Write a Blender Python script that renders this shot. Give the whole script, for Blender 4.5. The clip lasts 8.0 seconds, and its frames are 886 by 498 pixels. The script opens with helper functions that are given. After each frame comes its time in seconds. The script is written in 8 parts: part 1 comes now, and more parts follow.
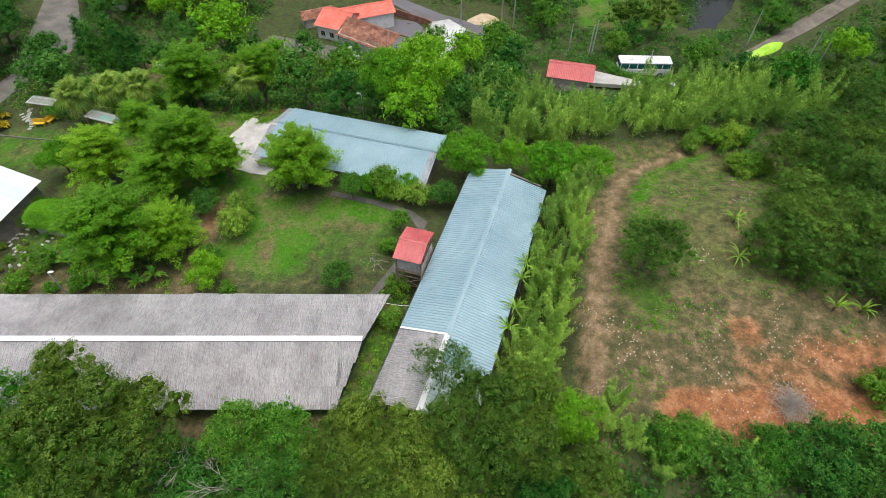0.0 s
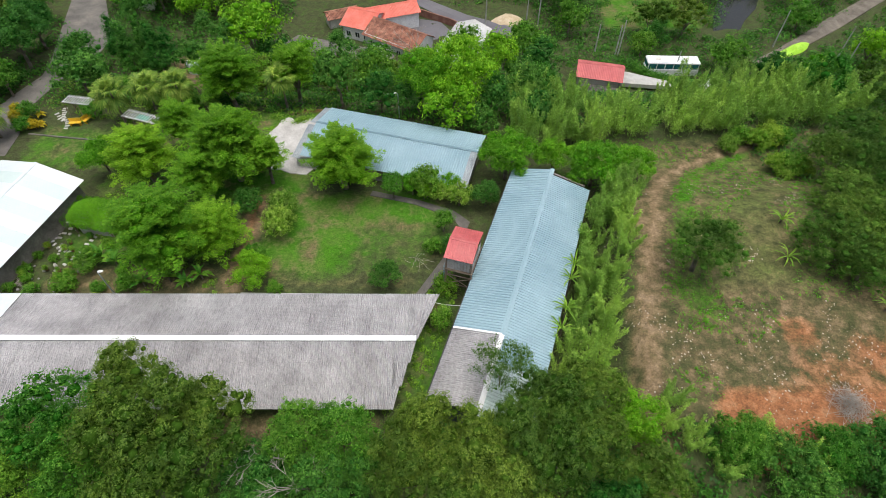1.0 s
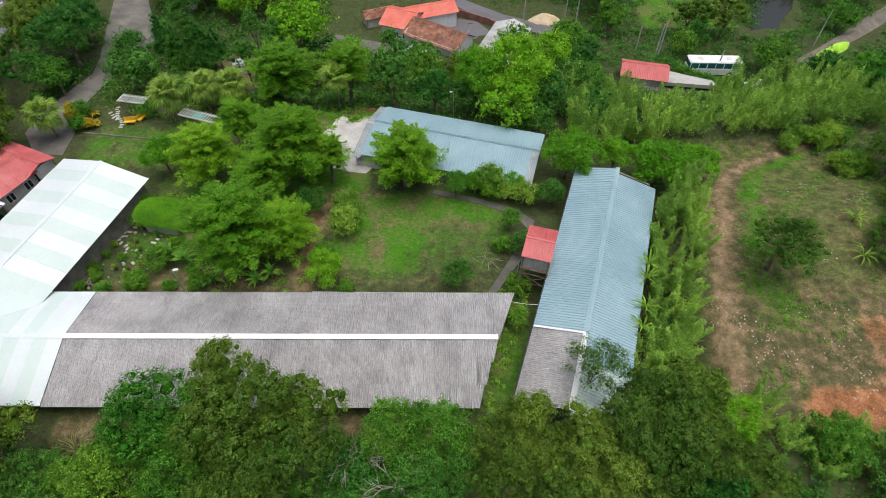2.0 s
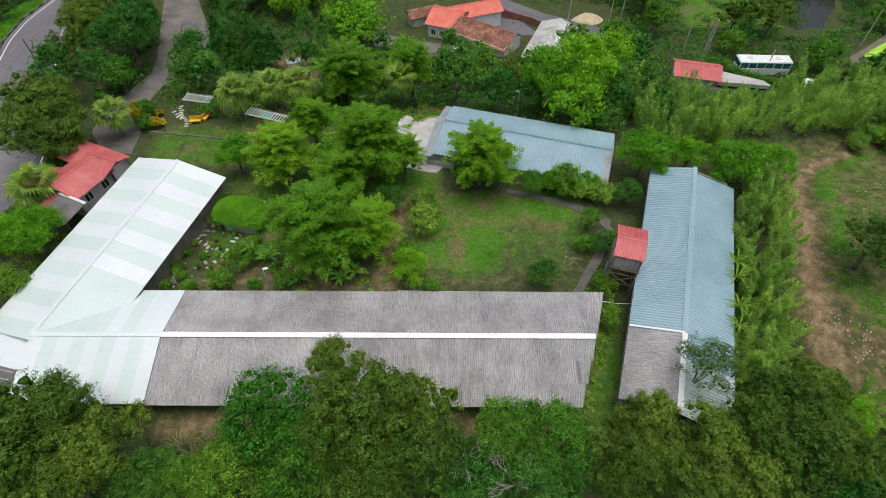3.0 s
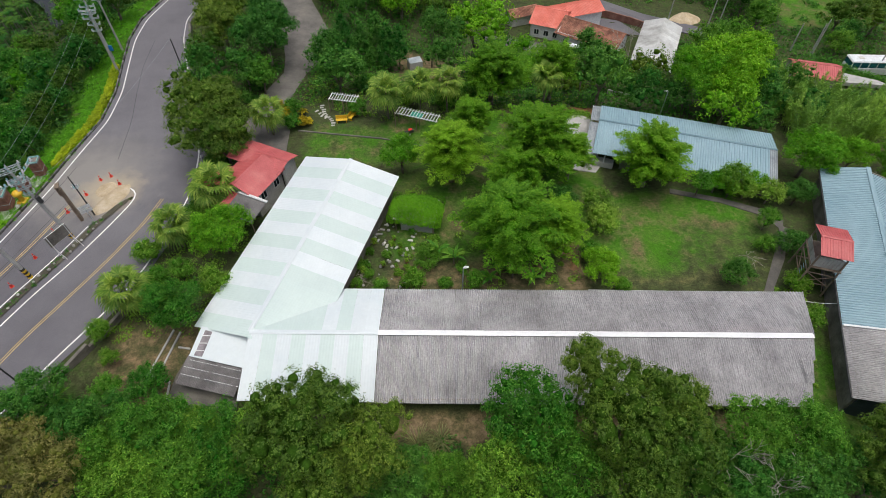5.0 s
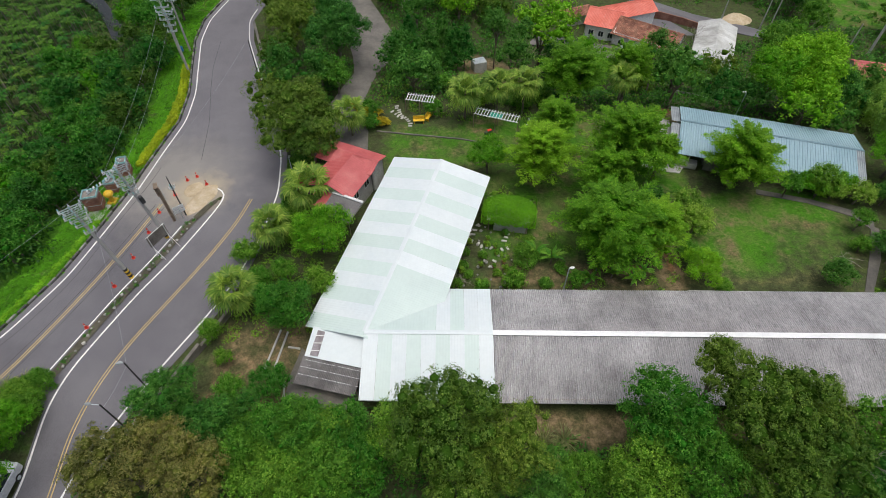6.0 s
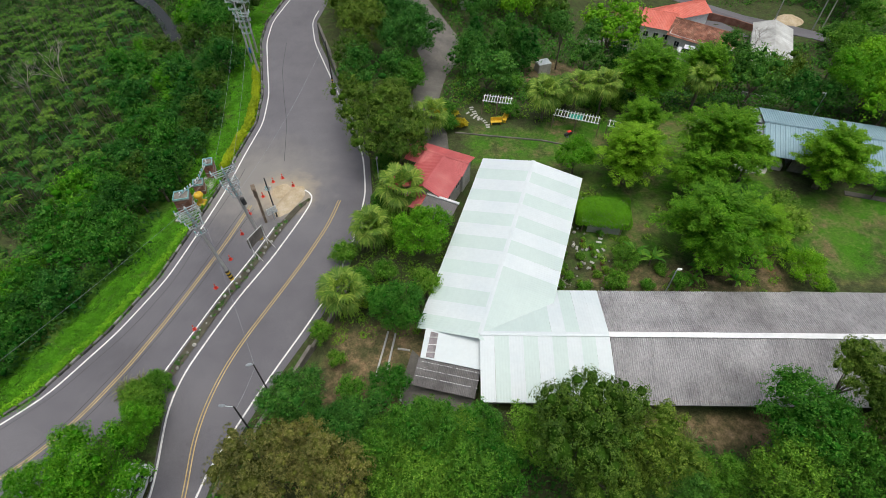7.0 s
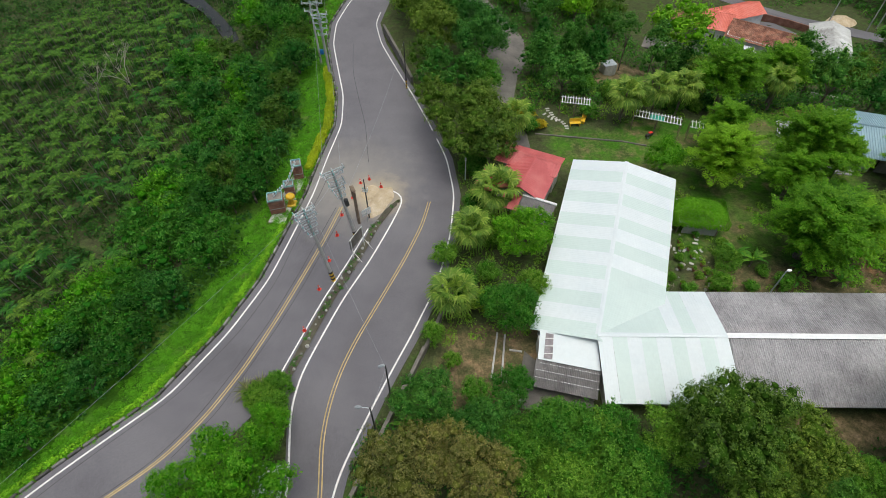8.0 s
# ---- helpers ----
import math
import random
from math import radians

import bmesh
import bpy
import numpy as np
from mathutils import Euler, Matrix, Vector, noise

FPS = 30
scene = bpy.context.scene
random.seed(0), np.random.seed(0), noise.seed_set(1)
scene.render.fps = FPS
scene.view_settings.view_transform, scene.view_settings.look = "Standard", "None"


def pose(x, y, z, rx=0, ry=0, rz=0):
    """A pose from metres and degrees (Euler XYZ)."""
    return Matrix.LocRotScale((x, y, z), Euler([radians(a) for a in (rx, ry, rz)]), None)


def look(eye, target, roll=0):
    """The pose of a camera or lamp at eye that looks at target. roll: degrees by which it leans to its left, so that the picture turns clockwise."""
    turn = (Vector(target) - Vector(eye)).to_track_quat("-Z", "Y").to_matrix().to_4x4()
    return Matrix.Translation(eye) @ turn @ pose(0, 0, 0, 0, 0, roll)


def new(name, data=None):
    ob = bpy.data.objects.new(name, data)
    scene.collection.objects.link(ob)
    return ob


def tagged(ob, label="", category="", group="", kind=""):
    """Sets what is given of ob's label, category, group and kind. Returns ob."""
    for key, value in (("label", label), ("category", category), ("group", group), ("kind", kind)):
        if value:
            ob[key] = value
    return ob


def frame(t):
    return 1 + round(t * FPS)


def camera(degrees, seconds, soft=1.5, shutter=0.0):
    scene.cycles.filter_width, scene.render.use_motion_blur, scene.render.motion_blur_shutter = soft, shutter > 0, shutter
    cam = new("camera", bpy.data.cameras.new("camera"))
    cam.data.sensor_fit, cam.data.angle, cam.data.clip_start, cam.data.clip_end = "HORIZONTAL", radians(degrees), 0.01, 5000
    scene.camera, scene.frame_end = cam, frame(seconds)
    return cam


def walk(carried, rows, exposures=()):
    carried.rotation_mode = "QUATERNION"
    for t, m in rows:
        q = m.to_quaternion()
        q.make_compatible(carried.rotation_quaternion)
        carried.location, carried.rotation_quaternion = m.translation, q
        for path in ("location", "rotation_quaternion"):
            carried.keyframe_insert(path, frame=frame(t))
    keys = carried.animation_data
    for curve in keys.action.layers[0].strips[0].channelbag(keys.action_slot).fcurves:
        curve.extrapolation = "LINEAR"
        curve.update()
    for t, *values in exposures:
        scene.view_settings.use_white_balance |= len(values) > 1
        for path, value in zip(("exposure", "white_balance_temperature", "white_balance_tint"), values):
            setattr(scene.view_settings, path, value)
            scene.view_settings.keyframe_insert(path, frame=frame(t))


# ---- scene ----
cam = camera(78.0, 8.0, 0.8)
METRES, EYE, TILT, LEAN, TURN = 64.0, 41.4, -50.0, 0.0, 0.0
ROWS = [
    (0, 0.0000, 0.0000, 0.0000, 0.000, 0.000, -0.000),
    (0.5, -0.0283, 0.0002, -0.0000, 0.000, 0.013, -0.040),
    (1, -0.0676, 0.0008, -0.0009, 0.040, 0.040, -0.079),
    (1.5, -0.1152, 0.0018, -0.0024, 0.106, 0.093, -0.106),
    (3, -0.2909, 0.0020, -0.0049, 0.238, 0.079, -0.212),
    (3.5, -0.3558, 0.0017, -0.0055, 0.291, 0.053, -0.278),
    (4, -0.4229, 0.0015, -0.0064, 0.384, 0.066, -0.278),
    (4.5, -0.4916, 0.0001, -0.0069, 0.450, 0.053, -0.305),
    (6, -0.7061, -0.0058, -0.0071, 0.636, 0.013, -0.424),
    (6.5, -0.7785, -0.0067, -0.0075, 0.715, 0.079, -0.410),
    (7, -0.8522, -0.0063, -0.0083, 0.728, 0.172, -0.410),
    (7.5, -0.9265, -0.0069, -0.0087, 0.768, 0.225, -0.397),
    (8, -0.9997, -0.0078, -0.0095, 0.874, 0.305, -0.397),
]
walk(cam, [(t, pose(0, 0, EYE, TILT, LEAN, TURN) @ pose(METRES * x, METRES * y, METRES * z, 90 + pitch, roll, yaw)) for t, x, y, z, yaw, pitch, roll in ROWS],
     exposures=[(0.0, 0.07, 6270, 5.5), (0.8, 0.05, 6270, 5.5), (1.7, -0.06, 6260, 5.5), (3.0, -0.28, 6250, 5.5), (4.5, -0.33, 6250, 5.5), (6.0, -0.34, 6250, 5.0), (8.0, -0.33, 6260, 1.8)])

# ---- light ----
world = bpy.data.worlds.new("overcast_sky")
scene.world = world
world.use_nodes = True
wn, wl = world.node_tree.nodes, world.node_tree.links
sky = wn.new("ShaderNodeTexSky")
sky.sky_type = "NISHITA"
sky.sun_disc = False
sky.sun_elevation, sky.sun_rotation = radians(84), radians(120)
sky.air_density, sky.dust_density = 0.6, 7.0
wn["Background"].inputs["Strength"].default_value = 0.146
wl.new(sky.outputs["Color"], wn["Background"].inputs["Color"])

sun_data = bpy.data.lights.new("sun", "SUN")
sun_data.energy, sun_data.angle, sun_data.color = 1.5, radians(60), (1.0, 0.97, 0.92)
sun = new("sun", sun_data)
sun.matrix_world = look((0, 0, 90), (-7, 6, 0))


# ---- small tools ----
def smooth(a, b, v):
    u = np.clip((np.asarray(v, float) - a) / (b - a), 0, 1)
    return u * u * (3 - 2 * u)


def mesh_of(name, verts, faces, material, soft=False):
    """A mesh from vertex and face arrays."""
    me = bpy.data.meshes.new(name)
    verts = np.asarray(verts, float)
    if isinstance(faces, np.ndarray):
        k = faces.shape[1]
        me.vertices.add(len(verts))
        me.vertices.foreach_set("co", verts.ravel())
        me.loops.add(faces.size)
        me.loops.foreach_set("vertex_index", faces.ravel().astype(np.int32))
        me.polygons.add(len(faces))
        me.polygons.foreach_set("loop_start", np.arange(0, faces.size, k, dtype=np.int32))
        me.update(calc_edges=True)
    else:
        me.from_pydata([tuple(v) for v in verts], [], faces)
        me.update()
    me.validate()
    me.polygons.foreach_set("use_smooth", [soft] * len(me.polygons))
    if material:
        me.materials.append(material)
    return me


def bm_mesh(name, bm, material, soft=False):
    me = bpy.data.meshes.new(name)
    bm.to_mesh(me)
    bm.free()
    if soft:
        me.polygons.foreach_set("use_smooth", [True] * len(me.polygons))
    me.materials.append(material)
    return me


def part(name, data, parent, m=None, label="", material=None):
    """Links a mesh (or bmesh with a material) as one object under a thing or a part."""
    if isinstance(data, bmesh.types.BMesh):
        data = bm_mesh(name, data, material)
    ob = new(name, data)
    ob.parent = parent
    if m is not None:
        ob.matrix_basis = m
    if label:
        ob["label"] = label
    return ob


def thing(name, m, label, category, group="", kind="", data=None):
    ob = new(name, data)
    ob.matrix_basis = m
    if data is None:
        ob.empty_display_size = 0.2
    return tagged(ob, label, category, group, kind)


def box(bm, cx, cy, cz, sx, sy, sz, bevel=0.0, m=None):
    """Adds a box by centre and size."""
    mat = Matrix.Translation((cx, cy, cz)) @ Matrix.Diagonal((sx, sy, sz, 1))
    if m is not None:
        mat = m @ mat
    made = bmesh.ops.create_cube(bm, size=1.0, matrix=mat)
    if bevel:
        edges = {e for v in made["verts"] for e in v.link_edges}
        bmesh.ops.bevel(bm, geom=list(edges), offset=bevel, segments=1, affect="EDGES")
    return bm


def tube(bm, a, b, r0, r1=None, sides=8):
    """Adds a tapered tube from a to b."""
    a, b = Vector(a), Vector(b)
    r1 = r0 if r1 is None else r1
    q = (b - a).to_track_quat("Z", "Y").to_matrix().to_4x4()
    bmesh.ops.create_cone(bm, cap_ends=True, segments=sides, radius1=r0, radius2=r1, depth=(b - a).length,
                          matrix=Matrix.Translation((a + b) / 2) @ q)
    return bm


def wire(name, points, r, material):
    """A thin round cable along points, as a mesh."""
    pts = [Vector(p) for p in points]
    verts, faces = [], []
    for i, p in enumerate(pts):
        d = (pts[min(i + 1, len(pts) - 1)] - pts[max(i - 1, 0)]).normalized()
        side = d.cross(Vector((0, 0, 1))).normalized()
        up = side.cross(d)
        for k in range(4):
            a = math.pi / 2 * k
            verts.append(p + side * (r * math.cos(a)) + up * (r * math.sin(a)))
        if i:
            for k in range(4):
                faces.append((4 * i - 4 + k, 4 * i - 4 + (k + 1) % 4, 4 * i + (k + 1) % 4, 4 * i + k))
    return mesh_of(name, verts, faces, material)


# ---- materials ----
def node_material(name):
    m = bpy.data.materials.new(name)
    m.use_nodes = True
    nt = m.node_tree
    return m, nt.nodes, nt.links, nt.nodes["Principled BSDF"]


def ramp_of(nodes, stops):
    r = nodes.new("ShaderNodeValToRGB")
    r.color_ramp.elements[0].position, r.color_ramp.elements[0].color = stops[0][0], (*stops[0][1], 1)
    r.color_ramp.elements[1].position, r.color_ramp.elements[1].color = stops[-1][0], (*stops[-1][1], 1)
    for p, c in stops[1:-1]:
        e = r.color_ramp.elements.new(p)
        e.color = (*c, 1)
    return r


def noise_at(nodes, links, scale, detail=5, rough=0.6, stretch=None):
    """Noise in world metres."""
    g = nodes.new("ShaderNodeNewGeometry")
    n = nodes.new("ShaderNodeTexNoise")
    n.inputs["Scale"].default_value, n.inputs["Detail"].default_value, n.inputs["Roughness"].default_value = scale, detail, rough
    if stretch:
        v = nodes.new("ShaderNodeVectorMath")
        v.operation = "MULTIPLY"
        v.inputs[1].default_value = stretch
        links.new(g.outputs["Position"], v.inputs[0])
        links.new(v.outputs[0], n.inputs["Vector"])
    else:
        links.new(g.outputs["Position"], n.inputs["Vector"])
    return n


def mixed(nodes, links, mode, fac, a, b):
    mx = nodes.new("ShaderNodeMix")
    mx.data_type, mx.blend_type = "RGBA", mode
    for sock, val in ((mx.inputs["Factor"], fac), (mx.inputs["A"], a), (mx.inputs["B"], b)):
        if isinstance(val, bpy.types.NodeSocket):
            links.new(val, sock)
        elif isinstance(val, tuple):
            sock.default_value = (*val, 1)
        else:
            sock.default_value = val
    return mx.outputs["Result"]


def worn(name, dark, mid, light, rough=0.7, coarse=0.35, fine=9.0, bump=0.2, metal=0.0, spread=0.12, stretch=None, grain=0.8):
    """A weathered surface: broad stains, fine grain, a little difference from piece to piece, fine relief."""
    m, n, l, p = node_material(name)
    a = noise_at(n, l, coarse, 6, 0.65, stretch)
    r = ramp_of(n, [(0.3, dark), (0.5, mid), (0.7, light)])
    l.new(a.outputs["Fac"], r.inputs["Fac"])
    f = noise_at(n, l, fine, 4, 0.7, stretch)
    fr = ramp_of(n, [(0.3, (0.72, 0.72, 0.72)), (0.7, (1.2, 1.2, 1.2))])
    l.new(f.outputs["Fac"], fr.inputs["Fac"])
    c = mixed(n, l, "MULTIPLY", grain, r.outputs["Color"], fr.outputs["Color"])
    o = n.new("ShaderNodeObjectInfo")
    mr = n.new("ShaderNodeMapRange")
    mr.inputs["To Min"].default_value, mr.inputs["To Max"].default_value = 1 - spread, 1 + spread
    l.new(o.outputs["Random"], mr.inputs["Value"])
    h = n.new("ShaderNodeHueSaturation")
    l.new(mr.outputs["Result"], h.inputs["Value"])
    l.new(c, h.inputs["Color"])
    l.new(h.outputs["Color"], p.inputs["Base Color"])
    p.inputs["Roughness"].default_value, p.inputs["Metallic"].default_value = rough, metal
    b = n.new("ShaderNodeBump")
    b.inputs["Strength"].default_value, b.inputs["Distance"].default_value = bump, 0.03
    l.new(f.outputs["Fac"], b.inputs["Height"])
    l.new(b.outputs["Normal"], p.inputs["Normal"])
    return m


def streaked(name, dark, mid, light, rough=0.9, bump=0.3, spread=0.06):
    """Weathered sheet: broad stains over the roof and streaks that run down each sheet."""
    m = worn(name, dark, mid, light, rough, 0.22, 7.0, bump, spread=spread, grain=0.95)
    n, l = m.node_tree.nodes, m.node_tree.links
    p = n["Principled BSDF"]
    plain = p.inputs["Base Color"].links[0].from_socket
    t, o = n.new("ShaderNodeTexCoord"), n.new("ShaderNodeObjectInfo")
    v = n.new("ShaderNodeVectorMath")
    v.operation = "MULTIPLY_ADD"
    v.inputs[1].default_value = (14.0, 1.1, 1.0)
    sc = n.new("ShaderNodeVectorMath")
    sc.operation = "SCALE"
    sc.inputs[0].default_value = (57.0, 31.0, 11.0)
    l.new(o.outputs["Random"], sc.inputs["Scale"])
    l.new(t.outputs["Object"], v.inputs[0])
    l.new(sc.outputs[0], v.inputs[2])
    w = n.new("ShaderNodeTexNoise")
    w.inputs["Scale"].default_value, w.inputs["Detail"].default_value = 1.6, 6
    l.new(v.outputs[0], w.inputs["Vector"])
    r = ramp_of(n, [(0.32, (0.5, 0.48, 0.48)), (0.5, (1, 1, 1)), (0.7, (1.25, 1.25, 1.25))])
    l.new(w.outputs["Fac"], r.inputs["Fac"])
    l.new(mixed(n, l, "MULTIPLY", 0.55, plain, r.outputs["Color"]), p.inputs["Base Color"])
    return m


SHADE_HEART = {}


def leaf_material(name, dark, mid, light, hue=0.03, glow=0.3, rough=0.55):
    """Leaves: each one a little different, trees different from one another, thin enough to let light through."""
    m, n, l, p = node_material(name)
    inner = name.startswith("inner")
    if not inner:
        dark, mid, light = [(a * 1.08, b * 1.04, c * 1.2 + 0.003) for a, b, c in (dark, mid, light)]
        # Clump hearts take the darkest leaf colour as painted shade inside the crown.
        SHADE_HEART[name] = leaf_material("inner_" + name, dark, dark, dark, hue, 0.15, 0.9)
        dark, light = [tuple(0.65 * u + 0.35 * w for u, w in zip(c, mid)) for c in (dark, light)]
    g = n.new("ShaderNodeNewGeometry")
    r = ramp_of(n, [(0.0, dark), (0.5, mid), (1.0, light)])
    l.new(g.outputs["Random Per Island"], r.inputs["Fac"])
    big = noise_at(n, l, 0.45, 3)
    br = ramp_of(n, [(0.3, (0.6, 0.66, 0.6)), (0.7, (1.25, 1.2, 1.1))])
    l.new(big.outputs["Fac"], br.inputs["Fac"])
    c = mixed(n, l, "MULTIPLY", 0.8, r.outputs["Color"], br.outputs["Color"])
    small = noise_at(n, l, 6.5, 3, 0.7)
    sr = ramp_of(n, [(0.36, (0.58, 0.6, 0.58)), (0.66, (1.45, 1.4, 1.3))])
    l.new(small.outputs["Fac"], sr.inputs["Fac"])
    c = mixed(n, l, "MULTIPLY", 0.6, c, sr.outputs["Color"])
    o = n.new("ShaderNodeObjectInfo")
    hs = n.new("ShaderNodeHueSaturation")
    m1, m2 = n.new("ShaderNodeMapRange"), n.new("ShaderNodeMapRange")
    m1.inputs["To Min"].default_value, m1.inputs["To Max"].default_value = 0.5 - hue, 0.5 + hue
    m2.inputs["To Min"].default_value, m2.inputs["To Max"].default_value = 1.22, 0.78
    l.new(o.outputs["Random"], m1.inputs["Value"])
    l.new(o.outputs["Random"], m2.inputs["Value"])
    l.new(m1.outputs["Result"], hs.inputs["Hue"])
    l.new(m2.outputs["Result"], hs.inputs["Value"])
    l.new(c, hs.inputs["Color"])
    l.new(hs.outputs["Color"], p.inputs["Base Color"])
    p.inputs["Roughness"].default_value = rough
    p.inputs["Specular IOR Level"].default_value = 0.0 if inner else 0.25
    t = n.new("ShaderNodeBsdfTranslucent")
    l.new(hs.outputs["Color"], t.inputs["Color"])
    ms = n.new("ShaderNodeMixShader")
    ms.inputs["Fac"].default_value = glow
    l.new(p.outputs["BSDF"], ms.inputs[1])
    l.new(t.outputs["BSDF"], ms.inputs[2])
    l.new(ms.outputs["Shader"], n["Material Output"].inputs["Surface"])
    return m


LEAF = {
    "acacia": leaf_material("acacia_leaves", (0.052, 0.118, 0.01), (0.11, 0.205, 0.017), (0.205, 0.325, 0.034), 0.014, 0.22),
    "broad": leaf_material("bright_leaves", (0.05, 0.17, 0.012), (0.115, 0.315, 0.022), (0.255, 0.5, 0.05), 0.02, 0.36),
    "dark": leaf_material("dark_leaves", (0.035, 0.135, 0.016), (0.075, 0.235, 0.024), (0.16, 0.38, 0.044), 0.014, 0.3),
    "brown": leaf_material("olive_leaves", (0.14, 0.165, 0.03), (0.235, 0.25, 0.06), (0.36, 0.33, 0.11), 0.01),
    "feather": leaf_material("light_leaves", (0.1, 0.275, 0.009), (0.18, 0.415, 0.014), (0.31, 0.56, 0.03), 0.012, 0.42),
    "round": leaf_material("shrub_leaves", (0.07, 0.2, 0.012), (0.155, 0.35, 0.02), (0.3, 0.5, 0.06), 0.025),
    "bamboo": leaf_material("bamboo_leaves", (0.17, 0.35, 0.04), (0.29, 0.52, 0.07), (0.45, 0.66, 0.13), 0.012, 0.34),
    "palm": leaf_material("palm_leaves", (0.1, 0.21, 0.02), (0.2, 0.35, 0.035), (0.4, 0.5, 0.1), 0.01),
    "wild": leaf_material("undergrowth_leaves", (0.024, 0.105, 0.009), (0.057, 0.2, 0.014), (0.135, 0.35, 0.028), 0.01),
    "valley": leaf_material("valley_leaves", (0.012, 0.055, 0.005), (0.032, 0.12, 0.008), (0.08, 0.22, 0.016), 0.01),
    "areca": leaf_material("areca_fronds", (0.022, 0.088, 0.007), (0.056, 0.175, 0.011), (0.15, 0.33, 0.026), 0.03),
    "pale": leaf_material("pale_shrub_leaves", (0.13, 0.28, 0.02), (0.25, 0.44, 0.045), (0.42, 0.58, 0.1), 0.01),
    "light": leaf_material("yellow_green_leaves", (0.09, 0.285, 0.008), (0.185, 0.47, 0.014), (0.34, 0.63, 0.03), 0.014, 0.4),
    "wispy": leaf_material("wispy_leaves", (0.06, 0.15, 0.016), (0.12, 0.245, 0.028), (0.22, 0.36, 0.05), 0.012, 0.4),
    "grass": leaf_material("grass_blades", (0.075, 0.28, 0.006), (0.112, 0.37, 0.009), (0.155, 0.45, 0.014), 0.01),
    "cone": leaf_material("conifer_leaves", (0.03, 0.13, 0.014), (0.065, 0.23, 0.022), (0.14, 0.37, 0.04), 0.014, 0.3),
    "hedge": leaf_material("clipped_leaves", (0.12, 0.36, 0.008), (0.2, 0.5, 0.014), (0.32, 0.62, 0.03), 0.01),
    "lime": leaf_material("lime_leaves", (0.34, 0.46, 0.006), (0.52, 0.64, 0.01), (0.66, 0.74, 0.03), 0.01),
    "banana": leaf_material("banana_leaves", (0.12, 0.28, 0.02), (0.22, 0.42, 0.04), (0.38, 0.55, 0.08), 0.01),
}
BARK = worn("bark", (0.08, 0.065, 0.05), (0.16, 0.13, 0.1), (0.28, 0.25, 0.2), 0.9, 2.0, 14.0, 0.6)
DEAD_WOOD = worn("dead_wood", (0.25, 0.22, 0.19), (0.38, 0.34, 0.3), (0.5, 0.46, 0.42), 0.9, 2.0, 14.0, 0.5)
CEMENT_SHEET = streaked("fibre_cement", (0.27, 0.262, 0.266), (0.405, 0.396, 0.402), (0.53, 0.52, 0.528))
BLUE_SHEET = worn("blue_painted_steel", (0.24, 0.37, 0.43), (0.29, 0.42, 0.48), (0.34, 0.48, 0.54), 0.5, 0.2, 5.0, 0.03, spread=0.008, grain=0.25)
PALE_SHEET = worn("white_painted_steel", (0.67, 0.735, 0.765), (0.715, 0.77, 0.79), (0.75, 0.8, 0.82), 0.5, 0.25, 3.0, 0.03, spread=0.02, grain=0.12)
MINT_SHEET = worn("pale_green_sheet", (0.585, 0.69, 0.67), (0.62, 0.725, 0.7), (0.65, 0.75, 0.725), 0.5, 0.25, 3.0, 0.03, spread=0.02, grain=0.1)
OLD_WHITE = worn("weathered_white_steel", (0.3, 0.29, 0.27), (0.55, 0.55, 0.53), (0.7, 0.71, 0.7), 0.7, 0.3, 4.0, 0.08, spread=0.12, grain=0.5)
CAP_WHITE = worn("white_ridge_metal", (0.74, 0.74, 0.74), (0.82, 0.82, 0.82), (0.86, 0.86, 0.86), 0.5, 0.4, 5.0, 0.03, grain=0.2)
RED_SHEET = worn("red_painted_steel", (0.44, 0.085, 0.085), (0.54, 0.12, 0.12), (0.6, 0.18, 0.17), 0.55, 0.4, 6.0, 0.04, spread=0.05, grain=0.4)
ORANGE_SHEET = worn("orange_red_steel", (0.6, 0.11, 0.07), (0.7, 0.16, 0.11), (0.76, 0.24, 0.18), 0.55, 0.4, 6.0, 0.04, spread=0.05, grain=0.4)
CLAY_TILE = worn("clay_tiles", (0.16, 0.07, 0.045), (0.3, 0.13, 0.085), (0.42, 0.22, 0.15), 0.85, 0.8, 10.0, 0.3, spread=0.3)
OLD_TILE = worn("dark_old_tiles", (0.06, 0.055, 0.05), (0.11, 0.1, 0.09), (0.19, 0.17, 0.15), 0.9, 0.8, 10.0, 0.3, spread=0.25)
PLASTER = worn("stained_plaster", (0.42, 0.4, 0.36), (0.6, 0.58, 0.54), (0.72, 0.71, 0.68), 0.85, 0.6, 8.0, 0.15)
BLOCK = worn("old_block_wall", (0.13, 0.115, 0.1), (0.22, 0.2, 0.175), (0.33, 0.3, 0.27), 0.95, 0.8, 8.0, 0.3)
CONCRETE = worn("concrete", (0.36, 0.35, 0.33), (0.47, 0.46, 0.44), (0.58, 0.57, 0.55), 0.9, 0.5, 9.0, 0.2)
PAD = worn("bleached_concrete", (0.42, 0.4, 0.38), (0.56, 0.54, 0.52), (0.7, 0.68, 0.66), 0.9, 0.5, 7.0, 0.25)
STONE = worn("grey_stone", (0.25, 0.24, 0.22), (0.38, 0.37, 0.34), (0.5, 0.49, 0.46), 0.9, 1.0, 12.0, 0.4, spread=0.25)
